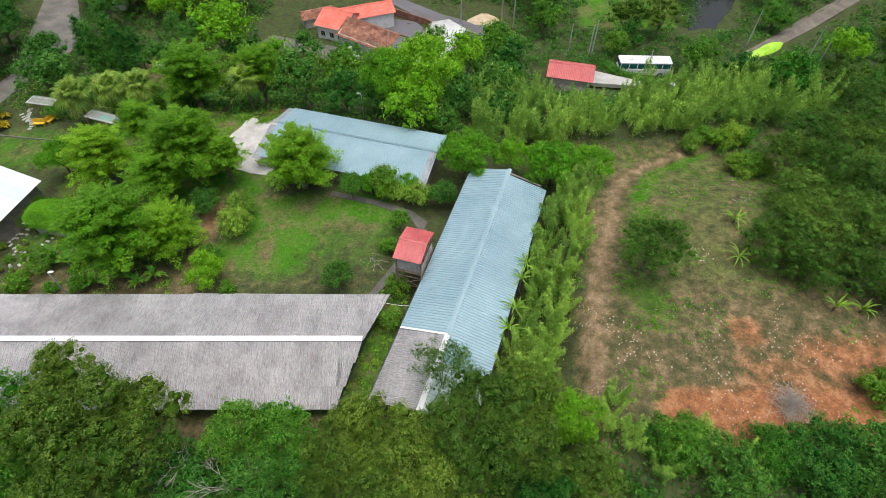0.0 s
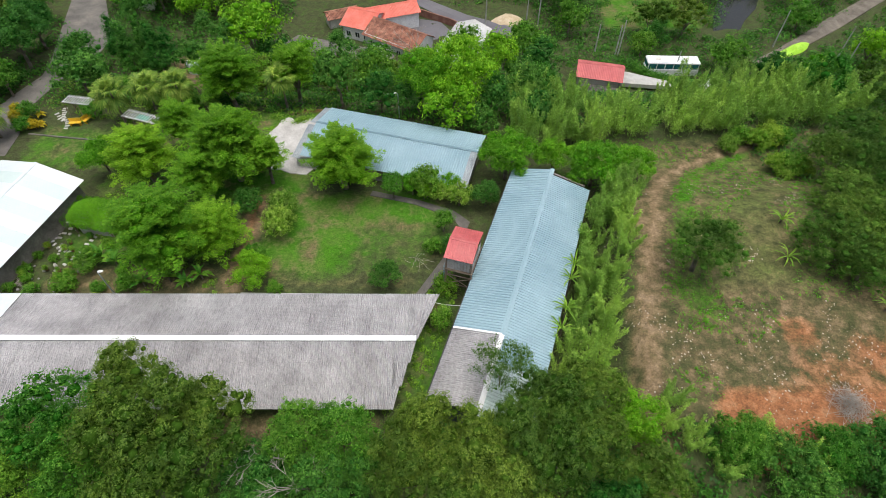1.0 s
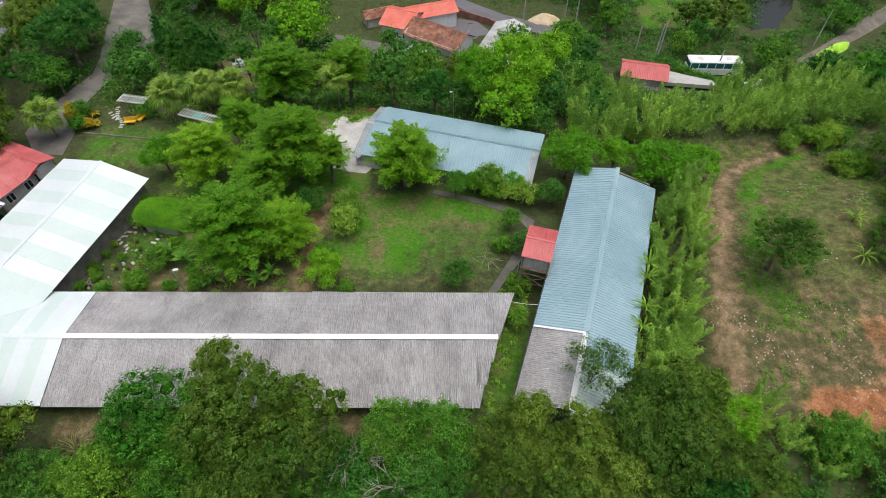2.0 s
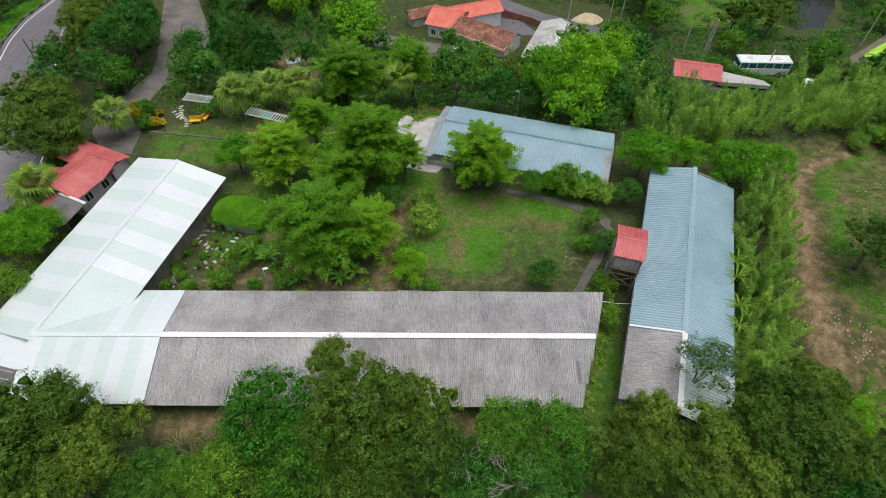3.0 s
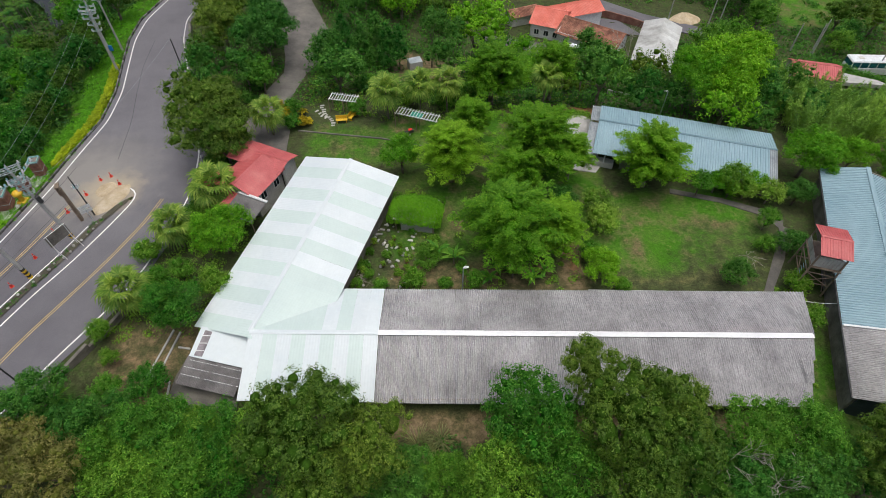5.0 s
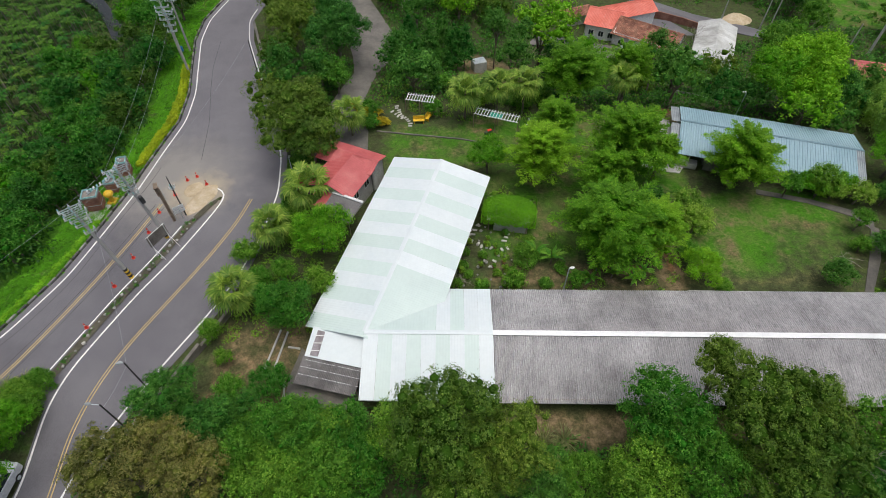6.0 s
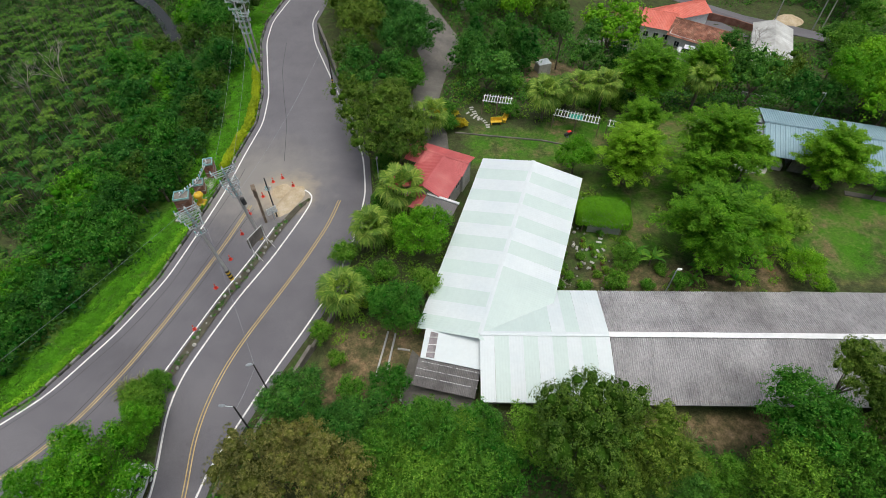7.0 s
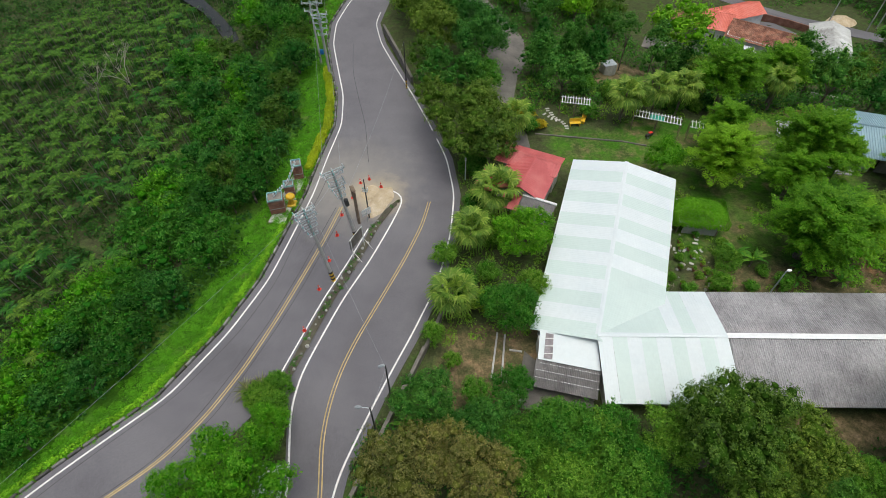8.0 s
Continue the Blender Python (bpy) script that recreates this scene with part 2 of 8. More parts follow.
def dusty_asphalt():
    """Asphalt, bleached and dusted with sand round the head of the island."""
    m = worn("asphalt", (0.121, 0.115, 0.127), (0.152, 0.145, 0.159), (0.182, 0.175, 0.188), 0.85, 0.12, 14.0, 0.15)
    n, l = m.node_tree.nodes, m.node_tree.links
    p = n["Principled BSDF"]
    plain = p.inputs["Base Color"].links[0].from_socket
    g = n.new("ShaderNodeNewGeometry")
    out = plain
    for place, near, far, colour, strength in (((-75.6, 43.5, 0), 2.5, 9.0, (0.3, 0.28, 0.255), 0.75), ((-72.4, 41.6, 0), 0.8, 4.0, (0.5, 0.41, 0.28), 0.9)):
        d = n.new("ShaderNodeVectorMath")
        d.operation = "DISTANCE"
        d.inputs[1].default_value = place
        l.new(g.outputs["Position"], d.inputs[0])
        w = noise_at(n, l, 0.45, 5, 0.7)
        add = n.new("ShaderNodeMath")
        add.operation = "MULTIPLY_ADD"
        add.inputs[1].default_value = far * 0.9
        l.new(w.outputs["Fac"], add.inputs[0])
        l.new(d.outputs["Value"], add.inputs[2])
        mr = n.new("ShaderNodeMapRange")
        mr.inputs["From Min"].default_value, mr.inputs["From Max"].default_value = near + far * 0.45, far + far * 0.45
        mr.inputs["To Min"].default_value, mr.inputs["To Max"].default_value = strength, 0.0
        l.new(add.outputs[0], mr.inputs["Value"])
        out = mixed(n, l, "MIX", mr.outputs["Result"], out, colour)
    l.new(out, p.inputs["Base Color"])
    return m


ASPHALT = dusty_asphalt()
PAINT_WHITE = worn("road_paint_white", (0.6, 0.6, 0.58), (0.75, 0.75, 0.73), (0.82, 0.82, 0.8), 0.7, 2.0, 18.0, 0.1)
PAINT_YELLOW = worn("road_paint_yellow", (0.42, 0.31, 0.12), (0.56, 0.42, 0.17), (0.66, 0.52, 0.26), 0.7, 2.0, 18.0, 0.1)
DIRT = worn("packed_dirt", (0.12, 0.1, 0.078), (0.19, 0.165, 0.135), (0.28, 0.25, 0.2), 0.95, 0.5, 8.0, 0.3)
SAND = worn("spilled_sand", (0.42, 0.32, 0.2), (0.55, 0.44, 0.29), (0.66, 0.56, 0.42), 0.95, 0.8, 12.0, 0.3)
BRICK = worn("red_brick", (0.2, 0.09, 0.065), (0.3, 0.14, 0.1), (0.4, 0.22, 0.17), 0.85, 1.0, 12.0, 0.3, spread=0.2)
STEEL = worn("galvanised_steel", (0.42, 0.46, 0.48), (0.55, 0.6, 0.62), (0.68, 0.72, 0.74), 0.45, 1.0, 9.0, 0.05, metal=0.4)
TEAL = worn("teal_insulators", (0.2, 0.45, 0.45), (0.3, 0.58, 0.58), (0.45, 0.68, 0.68), 0.4, 2.0, 9.0, 0.05)
DARK_METAL = worn("dark_metal", (0.03, 0.03, 0.03), (0.05, 0.05, 0.052), (0.08, 0.08, 0.08), 0.6, 2.0, 9.0, 0.1)
TIMBER = worn("weathered_timber", (0.14, 0.1, 0.07), (0.24, 0.18, 0.13), (0.36, 0.29, 0.22), 0.85, 1.2, 16.0, 0.4)
WHITE_PAINT = worn("white_paint", (0.66, 0.66, 0.65), (0.8, 0.8, 0.79), (0.85, 0.85, 0.84), 0.6, 1.0, 9.0, 0.08)
YELLOW_PAINT = worn("yellow_paint", (0.6, 0.36, 0.02), (0.8, 0.5, 0.03), (0.85, 0.58, 0.06), 0.5, 1.5, 9.0, 0.08)
CONE_RED = worn("cone_plastic", (0.6, 0.03, 0.02), (0.75, 0.05, 0.03), (0.8, 0.08, 0.05), 0.5, 2.0, 9.0, 0.05)
BLUE_PAINT = worn("blue_paint", (0.02, 0.15, 0.5), (0.03, 0.22, 0.65), (0.06, 0.3, 0.7), 0.5, 1.5, 9.0, 0.05)
TARP = worn("lime_tarpaulin", (0.3, 0.6, 0.03), (0.42, 0.75, 0.05), (0.5, 0.82, 0.12), 0.6, 1.0, 5.0, 0.3)
PLASTIC_GREEN = worn("green_plastic", (0.02, 0.3, 0.2), (0.03, 0.42, 0.28), (0.06, 0.5, 0.36), 0.5, 1.5, 9.0, 0.05)
CAR_WHITE = worn("white_car_paint", (0.7, 0.72, 0.74), (0.78, 0.8, 0.82), (0.82, 0.84, 0.86), 0.25, 1.0, 5.0, 0.0)
RUBBER = worn("rubber", (0.02, 0.02, 0.02), (0.03, 0.03, 0.03), (0.045, 0.045, 0.045), 0.85, 2.0, 12.0, 0.1)


KERB_DARK = worn("dark_kerb", (0.05, 0.05, 0.045), (0.09, 0.09, 0.08), (0.15, 0.145, 0.13), 0.9, 1.5, 10.0, 0.2)
WORN_PAVING = worn("worn_paving", (0.095, 0.088, 0.08), (0.148, 0.138, 0.125), (0.22, 0.2, 0.17), 0.9, 0.4, 10.0, 0.2)
FLOWER_YELLOW = leaf_material("yellow_leaves", (0.32, 0.27, 0.01), (0.5, 0.42, 0.012), (0.62, 0.55, 0.04), 0.01)
REED = leaf_material("reed_blades", (0.16, 0.2, 0.06), (0.28, 0.32, 0.12), (0.45, 0.45, 0.25), 0.01)


def glass_material():
    m, n, l, p = node_material("dark_glass")
    p.inputs["Base Color"].default_value = (0.02, 0.03, 0.035, 1)
    p.inputs["Roughness"].default_value = 0.08
    return m


def water_material():
    m, n, l, p = node_material("still_water")
    p.inputs["Base Color"].default_value = (0.035, 0.035, 0.028, 1)
    p.inputs["Roughness"].default_value = 0.12
    w = noise_at(n, l, 1.5, 3)
    b = n.new("ShaderNodeBump")
    b.inputs["Strength"].default_value, b.inputs["Distance"].default_value = 0.1, 0.02
    l.new(w.outputs["Fac"], b.inputs["Height"])
    l.new(b.outputs["Normal"], p.inputs["Normal"])
    return m


def ground_material():
    """Forest soil, mown grass, red earth and dry tan earth, blended by the zones of the plan and broken up by noise."""
    m, n, l, p = node_material("ground_cover")
    at = n.new("ShaderNodeAttribute")
    at.attribute_name = "zones"
    sep = n.new("ShaderNodeSeparateColor")
    l.new(at.outputs["Color"], sep.inputs["Color"])
    fine, mid, big = noise_at(n, l, 7.0, 6, 0.7), noise_at(n, l, 0.9, 5, 0.65), noise_at(n, l, 0.16, 4)

    def soil(stops, src):
        r = ramp_of(n, stops)
        l.new(src.outputs["Fac"], r.inputs["Fac"])
        return r.outputs["Color"]

    def mask(sock, lo, hi, src, amount):
        a = n.new("ShaderNodeMath")
        a.operation = "MULTIPLY_ADD"
        a.inputs[1].default_value = amount
        l.new(src.outputs["Fac"], a.inputs[0])
        l.new(sock, a.inputs[2])
        mr = n.new("ShaderNodeMapRange")
        mr.inputs["From Min"].default_value, mr.inputs["From Max"].default_value = lo + amount * 0.5, hi + amount * 0.5
        l.new(a.outputs[0], mr.inputs["Value"])
        return mr.outputs["Result"]

    base = soil([(0.3, (0.045, 0.05, 0.024)), (0.5, (0.07, 0.085, 0.035)), (0.7, (0.06, 0.12, 0.022))], mid)
    grass = soil([(0.3, (0.045, 0.12, 0.01)), (0.5, (0.066, 0.19, 0.012)), (0.66, (0.11, 0.165, 0.036))], big)
    bare = soil([(0.35, (0.095, 0.11, 0.04)), (0.6, (0.2, 0.155, 0.085))], mid)
    patch = ramp_of(n, [(0.47, (0, 0, 0)), (0.64, (1, 1, 1))])
    l.new(noise_at(n, l, 0.3, 6, 0.7).outputs["Fac"], patch.inputs["Fac"])
    worn_lawn = n.new("ShaderNodeMath")
    worn_lawn.operation = "MULTIPLY"
    l.new(patch.outputs["Color"], worn_lawn.inputs[0])
    l.new(at.outputs["Alpha"], worn_lawn.inputs[1])
    grass = mixed(n, l, "MIX", worn_lawn.outputs[0], grass, bare)
    red = soil([(0.3, (0.2, 0.1, 0.05)), (0.5, (0.32, 0.14, 0.065)), (0.7, (0.42, 0.23, 0.125))], mid)
    tan = soil([(0.3, (0.07, 0.085, 0.03)), (0.5, (0.13, 0.112, 0.056)), (0.68, (0.225, 0.165, 0.095))], mid)
    track = soil([(0.3, (0.19, 0.14, 0.08)), (0.5, (0.27, 0.19, 0.115)), (0.7, (0.36, 0.27, 0.18))], mid)
    c = mixed(n, l, "MIX", mask(sep.outputs["Blue"], 0.35, 0.65, mid, 0.7), base, tan)
    c = mixed(n, l, "MIX", mask(sep.outputs["Blue"], 0.62, 0.9, mid, 0.4), c, track)
    c = mixed(n, l, "MIX", mask(sep.outputs["Green"], 0.35, 0.65, mid, 0.8), c, red)
    c = mixed(n, l, "MIX", mask(sep.outputs["Red"], 0.3, 0.7, mid, 0.8), c, grass)
    fr = ramp_of(n, [(0.3, (0.5, 0.52, 0.48)), (0.5, (1, 1, 1)), (0.72, (1.45, 1.4, 1.35))])
    l.new(fine.outputs["Fac"], fr.inputs["Fac"])
    c = mixed(n, l, "MULTIPLY", 0.9, c, fr.outputs["Color"])
    clod = ramp_of(n, [(0.38, (0.72, 0.72, 0.7)), (0.6, (1.2, 1.18, 1.15))])
    l.new(noise_at(n, l, 2.4, 6, 0.75).outputs["Fac"], clod.inputs["Fac"])
    c = mixed(n, l, "MULTIPLY", 0.8, c, clod.outputs["Color"])
    l.new(c, p.inputs["Base Color"])
    p.inputs["Roughness"].default_value = 0.95
    p.inputs["Specular IOR Level"].default_value = 0.15
    b = n.new("ShaderNodeBump")
    b.inputs["Strength"].default_value, b.inputs["Distance"].default_value = 0.6, 0.08
    l.new(fine.outputs["Fac"], b.inputs["Height"])
    l.new(b.outputs["Normal"], p.inputs["Normal"])
    return m


GLASS, WATER, GROUND = glass_material(), water_material(), ground_material()

# ---- plan of the roads: x of each line by y ----
NORTHING = np.array([-40, 0, 12, 18, 24, 30, 36, 42, 48, 54, 60, 66, 73, 79, 86, 94, 110.0])
WEST_LINE = np.array([-135, -103, -92.3, -86.4, -83.3, -81.2, -80, -78.9, -78.3, -77.5, -78.1, -79.6, -81.3, -81.7, -80.5, -77, -66])
EAST_LINE = np.array([-74, -73.5, -72, -69.8, -67.4, -65.3, -64.1, -63.7, -64.6, -66.7, -69, -71.5, -74.3, -75.7, -74.8, -71, -60])
ISLE_Y = np.array([-40, 0, 11, 17, 20, 23.5, 28, 32.5, 37, 39.5, 41.5])
ISLE_WEST = np.array([-118, -93, -83.5, -79.2, -77.9, -76.9, -75.6, -73.9, -72.4, -71.2, -69.6])
ISLE_EAST = np.array([-78, -76, -75.4, -76.4, -76.2, -75.2, -73.8, -71.9, -70.3, -69.5, -69.1])


DRIVE_Y = np.array([48.5, 52.5, 56, 61.6, 65, 69, 76, 86, 92.0])
DRIVE_WEST = np.array([-58.0, -61.0, -61.0, -59.4, -58.2, -58.8, -60.8, -63.5, -66])
DRIVE_EAST = np.array([-54.7, -55.0, -56.6, -55.8, -55.2, -53.7, -53.4, -58.0, -60.5])


def on_drive(x, y, room=0.0):
    """Whether a place lies on the paved drive or within room of it."""
    return (y > 48) & (y < 92) & (x > np.interp(y, DRIVE_Y, DRIVE_WEST) - room) & (x < np.interp(y, DRIVE_Y, DRIVE_EAST) + room)


def west_line(y):
    return np.interp(y, NORTHING, WEST_LINE)


def east_line(y):
    return np.interp(y, NORTHING, EAST_LINE)


def ground_z(x, y):
    """Height of the land."""
    x, y = np.asarray(x, float), np.asarray(y, float)
    z = 2.3 * smooth(8.5, 13, x) * (1 - smooth(36, 48, y))
    z = z + 1.6 * np.exp(-((x - 30) ** 2 / 90 + (y - 35) ** 2 / 45))
    z = z - (7.0 * smooth(54, 76, y) + 2 * smooth(76, 98, y)) * smooth(-60, -28, x)
    d = west_line(y) - 1.6 - x
    z = z - 7 * smooth(0, 22, d) - 3.5 * smooth(22, 55, d)
    z = z - 2.0 * np.exp(-((x - 33) / 9) ** 2 - ((y - 79.5) / 7) ** 2)
    z = z + (0.2 + 0.7 * (1 - smooth(14, 34, y))) * smooth(-64.5, -68.5, x)
    return z


def gz(x, y):
    return float(ground_z(x, y))


def inside(x, y, x0, x1, y0, y1, soft=1.5):
    return smooth(x0 - soft, x0 + soft, x) * (1 - smooth(x1 - soft, x1 + soft, x)) * smooth(y0 - soft, y0 + soft, y) * (1 - smooth(y1 - soft, y1 + soft, y))


TRACK_Y = np.array([8, 18.4, 25.6, 32.4, 40, 45, 48, 51.5, 53])
TRACK_X = np.array([10.5, 11.8, 12.9, 14.8, 17.2, 20, 25, 33.7, 40.3])


def build_ground():
    xs = np.concatenate([[-1500, -700, -350, -220], np.arange(-160, 66, 0.8), [90, 140, 250, 600, 1500]])
    ys = np.concatenate([[-1200, -500, -200, -90, -40, -20], np.arange(-8, 122, 0.8), [140, 200, 350, 700, 1500]])
    gx, gy = np.meshgrid(xs, ys)
    z = ground_z(gx, gy)
    rough = np.array([noise.noise((a * 0.35, b * 0.35, 0)) for a, b in zip(gx.ravel(), gy.ravel())]).reshape(gx.shape)
    on_road = ((gx > west_line(gy) - 2.5) & (gx < east_line(gy) + 2)) | on_drive(gx, gy, 1.0)
    calm = inside(gx, gy, -60, 8, 16, 56)
    z = z + rough * np.where(on_road, 0.0, 0.22 - 0.17 * calm)
    nx, ny = len(xs), len(ys)
    i = np.arange(nx * ny).reshape(ny, nx)
    faces = np.stack([i[:-1, :-1], i[:-1, 1:], i[1:, 1:], i[1:, :-1]], -1).reshape(-1, 4)
    me = mesh_of("ground", np.stack([gx, gy, z], -1).reshape(-1, 3), faces, GROUND, True)
    grass = np.maximum.reduce([
        inside(gx, gy, -22.5, -4, 30.5, 42.5) * (1 - 0.38 * (1 - smooth(31, 35, gy))) * (1 - 0.5 * inside(gx, gy, -14, -3, 29, 39, 3)), 0.85 * inside(gx, gy, -32, -19, 42, 58), 0.6 * inside(gx, gy, -53, -42, 46, 54),
        0.6 * inside(gx, gy, -42, -25, 32.5, 46), 0.7 * inside(gx, gy, -44, -30, 46, 56), 0.6 * inside(gx, gy, -8, -3, 12, 30),
        smooth(0.8, 2.0, west_line(gy) - gx) * (1 - smooth(9, 14, west_line(gy) - gx)),
        0.42 * inside(gx, gy, 14, 40, 27, 50, 3), 0.9 * np.exp(-((gx - 3.0 - np.interp(gy, TRACK_Y, TRACK_X)) / 1.1) ** 2) * inside(gx, gy, 16, 44, 32, 54), 0.6 * inside(gx, gy, 15.5, 19.5, 24.5, 30), 0.5 * inside(gx, gy, 8, 11, 14, 50), 0.8 * inside(gx, gy, 25, 43, 94, 125)])
    red = np.maximum.reduce([0.3 * inside(gx, gy, -65, -55, 16.5, 25), 0.5 * inside(gx, gy, -24.9, -23.1, 31, 46, 0.6), 0.55 * inside(gx, gy, -23.5, -17, 56.6, 59, 0.8), 0.85 * inside(gx, gy, 16, 60, 12.5, 19, 2), 0.5 * inside(gx, gy, 22, 60, 14, 23, 3), 0.6 * inside(gx, gy, 23, 27, 22, 25.5, 1.5), 0.6 * inside(gx, gy, 28, 38, 19, 24, 2), 0.35 * inside(gx, gy, 36, 60, 24, 32, 3)])
    track = np.exp(-((gx - np.interp(gy, TRACK_Y, TRACK_X)) / 1.8) ** 2) * inside(gx, gy, 6, 44, 10, 54)
    tan = np.maximum.reduce([0.85 * track, 0.62 * inside(gx, gy, 12, 42, 15, 52, 3), 0.75 * inside(gx, gy, -25.5, -22.5, 29, 46, 0.8),
                             0.7 * inside(gx, gy, -41, -9, 14.2, 17.8, 1.0), 0.6 * inside(gx, gy, -42, -25, 28, 33, 1.5), 0.42 * inside(gx, gy, -25, -6, 29, 33, 1.5), 0.72 * inside(gx, gy, -45, -33, 66, 78, 1.5), 0.64 * inside(gx, gy, -65.5, -54, 17, 26), 0.6 * inside(gx, gy, -30, -14, 54, 58),
                             0.6 * inside(gx, gy, -9, -5, 10, 17, 1)])
    grass = grass * (1 - 0.75 * track)
    col = np.stack([grass, red, tan, smooth(-60, -58, gx)], -1).reshape(-1, 4).astype(np.float32)
    a = me.color_attributes.new("zones", "FLOAT_COLOR", "POINT")
    a.data.foreach_set("color", col.ravel())
    tagged(new("ground", me), "uneven land of forest soil, mown grass and red earth", "ground", kind="structure")


build_ground()


def ribbon(name, ys, x_of_left, x_of_right, lift, material, cross=6):
    """A strip of surface that follows the land between two lines."""
    u = np.linspace(0, 1, cross)
    l, r = x_of_left(ys), x_of_right(ys)
    gx = l[:, None] * (1 - u) + r[:, None] * u
    gy = np.repeat(ys[:, None], cross, 1)
    z = ground_z(gx, gy) + lift
    i = np.arange(gx.size).reshape(gx.shape)
    faces = np.stack([i[:-1, :-1], i[:-1, 1:], i[1:, 1:], i[1:, :-1]], -1).reshape(-1, 4)
    return mesh_of(name, np.stack([gx, gy, z], -1).reshape(-1, 3), faces, material, True)


def stripe(name, points, width, lift, material, step=0.8):
    """A painted line along a bending path."""
    pts = np.array(points, float)
    s = np.concatenate([[0], np.cumsum(np.hypot(*np.diff(pts, axis=0).T))])
    t = np.arange(0, s[-1], step)
    x, y = np.interp(t, s, pts[:, 0]), np.interp(t, s, pts[:, 1])
    for _ in range(3):
        x[1:-1], y[1:-1] = (x[:-2] + x[1:-1] * 2 + x[2:]) / 4, (y[:-2] + y[1:-1] * 2 + y[2:]) / 4
    dx, dy = np.gradient(x), np.gradient(y)
    k = np.hypot(dx, dy)
    nx, ny = -dy / k * width / 2, dx / k * width / 2
    v = np.stack([np.stack([x + nx, y + ny, ground_z(x, y) + lift], -1), np.stack([x - nx, y - ny, ground_z(x, y) + lift], -1)], 1).reshape(-1, 3)
    i = np.arange(len(x) - 1) * 2
    return mesh_of(name, v, np.stack([i, i + 1, i + 3, i + 2], -1), material)


def build_roads():
    y_all = np.arange(-30, 108, 0.5)
    south, north = y_all[y_all <= 41.5], y_all[y_all >= 41.0]
    isle_w = lambda y: np.interp(y, ISLE_Y, ISLE_WEST)
    isle_e = lambda y: np.interp(y, ISLE_Y, ISLE_EAST)
    road = thing("road", pose(0, 0, 0), "grey asphalt road with white and yellow lines", "road", kind="structure")
    part("carriageway", ribbon("carriageway", south, lambda y: west_line(y) - 0.7, lambda y: isle_w(y) + 0.25, 0.06, ASPHALT, 9), road)
    part("carriageway", ribbon("carriageway", south, lambda y: isle_e(y) - 0.25, lambda y: east_line(y) + 0.7, 0.06, ASPHALT, 9), road)
    part("carriageway", ribbon("carriageway", north, lambda y: west_line(y) - 0.7, lambda y: east_line(y) + 0.7, 0.062, ASPHALT, 14), road)
    ys = np.arange(-20, 100, 1.0)
    part("edge_line", stripe("edge_line", list(zip(west_line(ys), ys)), 0.16, 0.072, PAINT_WHITE), road, label="white painted edge line")
    ys = np.arange(-10, 53, 1.0)
    part("edge_line", stripe("edge_line", list(zip(east_line(ys), ys)), 0.16, 0.072, PAINT_WHITE), road, label="white painted edge line")
    ys = np.arange(53, 84, 1.0)
    part("edge_line", stripe("edge_line", list(zip(east_line(ys), ys)), 0.16, 0.072, PAINT_WHITE), road, label="white painted edge line")
    ys = np.arange(-10, 41, 1.0)
    ring = list(zip(isle_e(ys), ys)) + [(-69.0, 41.3), (-69.4, 42.0), (-70.4, 42.3)]
    part("edge_line", stripe("edge_line", ring, 0.16, 0.072, PAINT_WHITE), road, label="white painted edge line")
    ys = np.arange(20, 37.5, 1.0)
    part("edge_line", stripe("edge_line", list(zip(isle_w(ys), ys)), 0.14, 0.072, PAINT_WHITE), road, label="white painted edge line")
    mid_e = [(-72.4, -10), (-72.7, 5), (-73.1, 11), (-73.6, 14.5), (-73.5, 17.5), (-73, 20.5), (-72.1, 23.5), (-70.4, 27.9), (-68.5, 32.8), (-67, 37.3), (-66.3, 41.2)]
    mid_w = [(-100, 2), (-93, 6.5), (-87.9, 10.5), (-85, 13.2), (-82.8, 16.5), (-81, 20.6), (-79.5, 25.3), (-78.1, 30.3), (-76.7, 35.3), (-75.6, 40)]
    for centre in (mid_e, mid_w):
        for off in (-0.12, 0.12):
            part("centre_line", stripe("centre_line", [(a + off, b) for a, b in centre], 0.09, 0.072, PAINT_YELLOW), road, label="yellow painted centre line")
    seams = ([(a - 0.55 - 0.1 * math.sin(b * 0.4), b) for a, b in mid_w], [(a + 0.5 + 0.12 * math.sin(b * 0.5), b) for a, b in mid_w[3:]],
             [(float(west_line(b)) + 0.75 + 0.15 * math.sin(b * 0.3), b) for b in np.arange(4, 48, 2.0)], [(-73.5, 47), (-74.6, 54), (-76.2, 60), (-77.6, 66), (-78.4, 73)])
    for seam in seams:
        part("tar_seam", stripe("tar_seam", seam, 0.055, 0.069, TAR), road, label="thin dark tar seam")
    ys = np.arange(17, 40.6, 0.5)
    isle = thing("traffic_island", pose(0, 0, 0), "narrow raised kerb island with soil, stones and weeds", "traffic island", kind="structure")
    part("soil_bed", ribbon("soil_bed", ys, lambda y: isle_w(y) + 0.3, lambda y: isle_w(y) + 0.3 + np.minimum(0.75, np.maximum(0.2, isle_e(y) - isle_w(y) - 0.7)), 0.14, EARTH_DARK, 4), isle)
    part("paving", ribbon("paving", ys, lambda y: isle_w(y) + 0.2, lambda y: isle_e(y) - 0.2, 0.064, ASPHALT, 4), isle, label="dusty asphalt beside the soil strip")


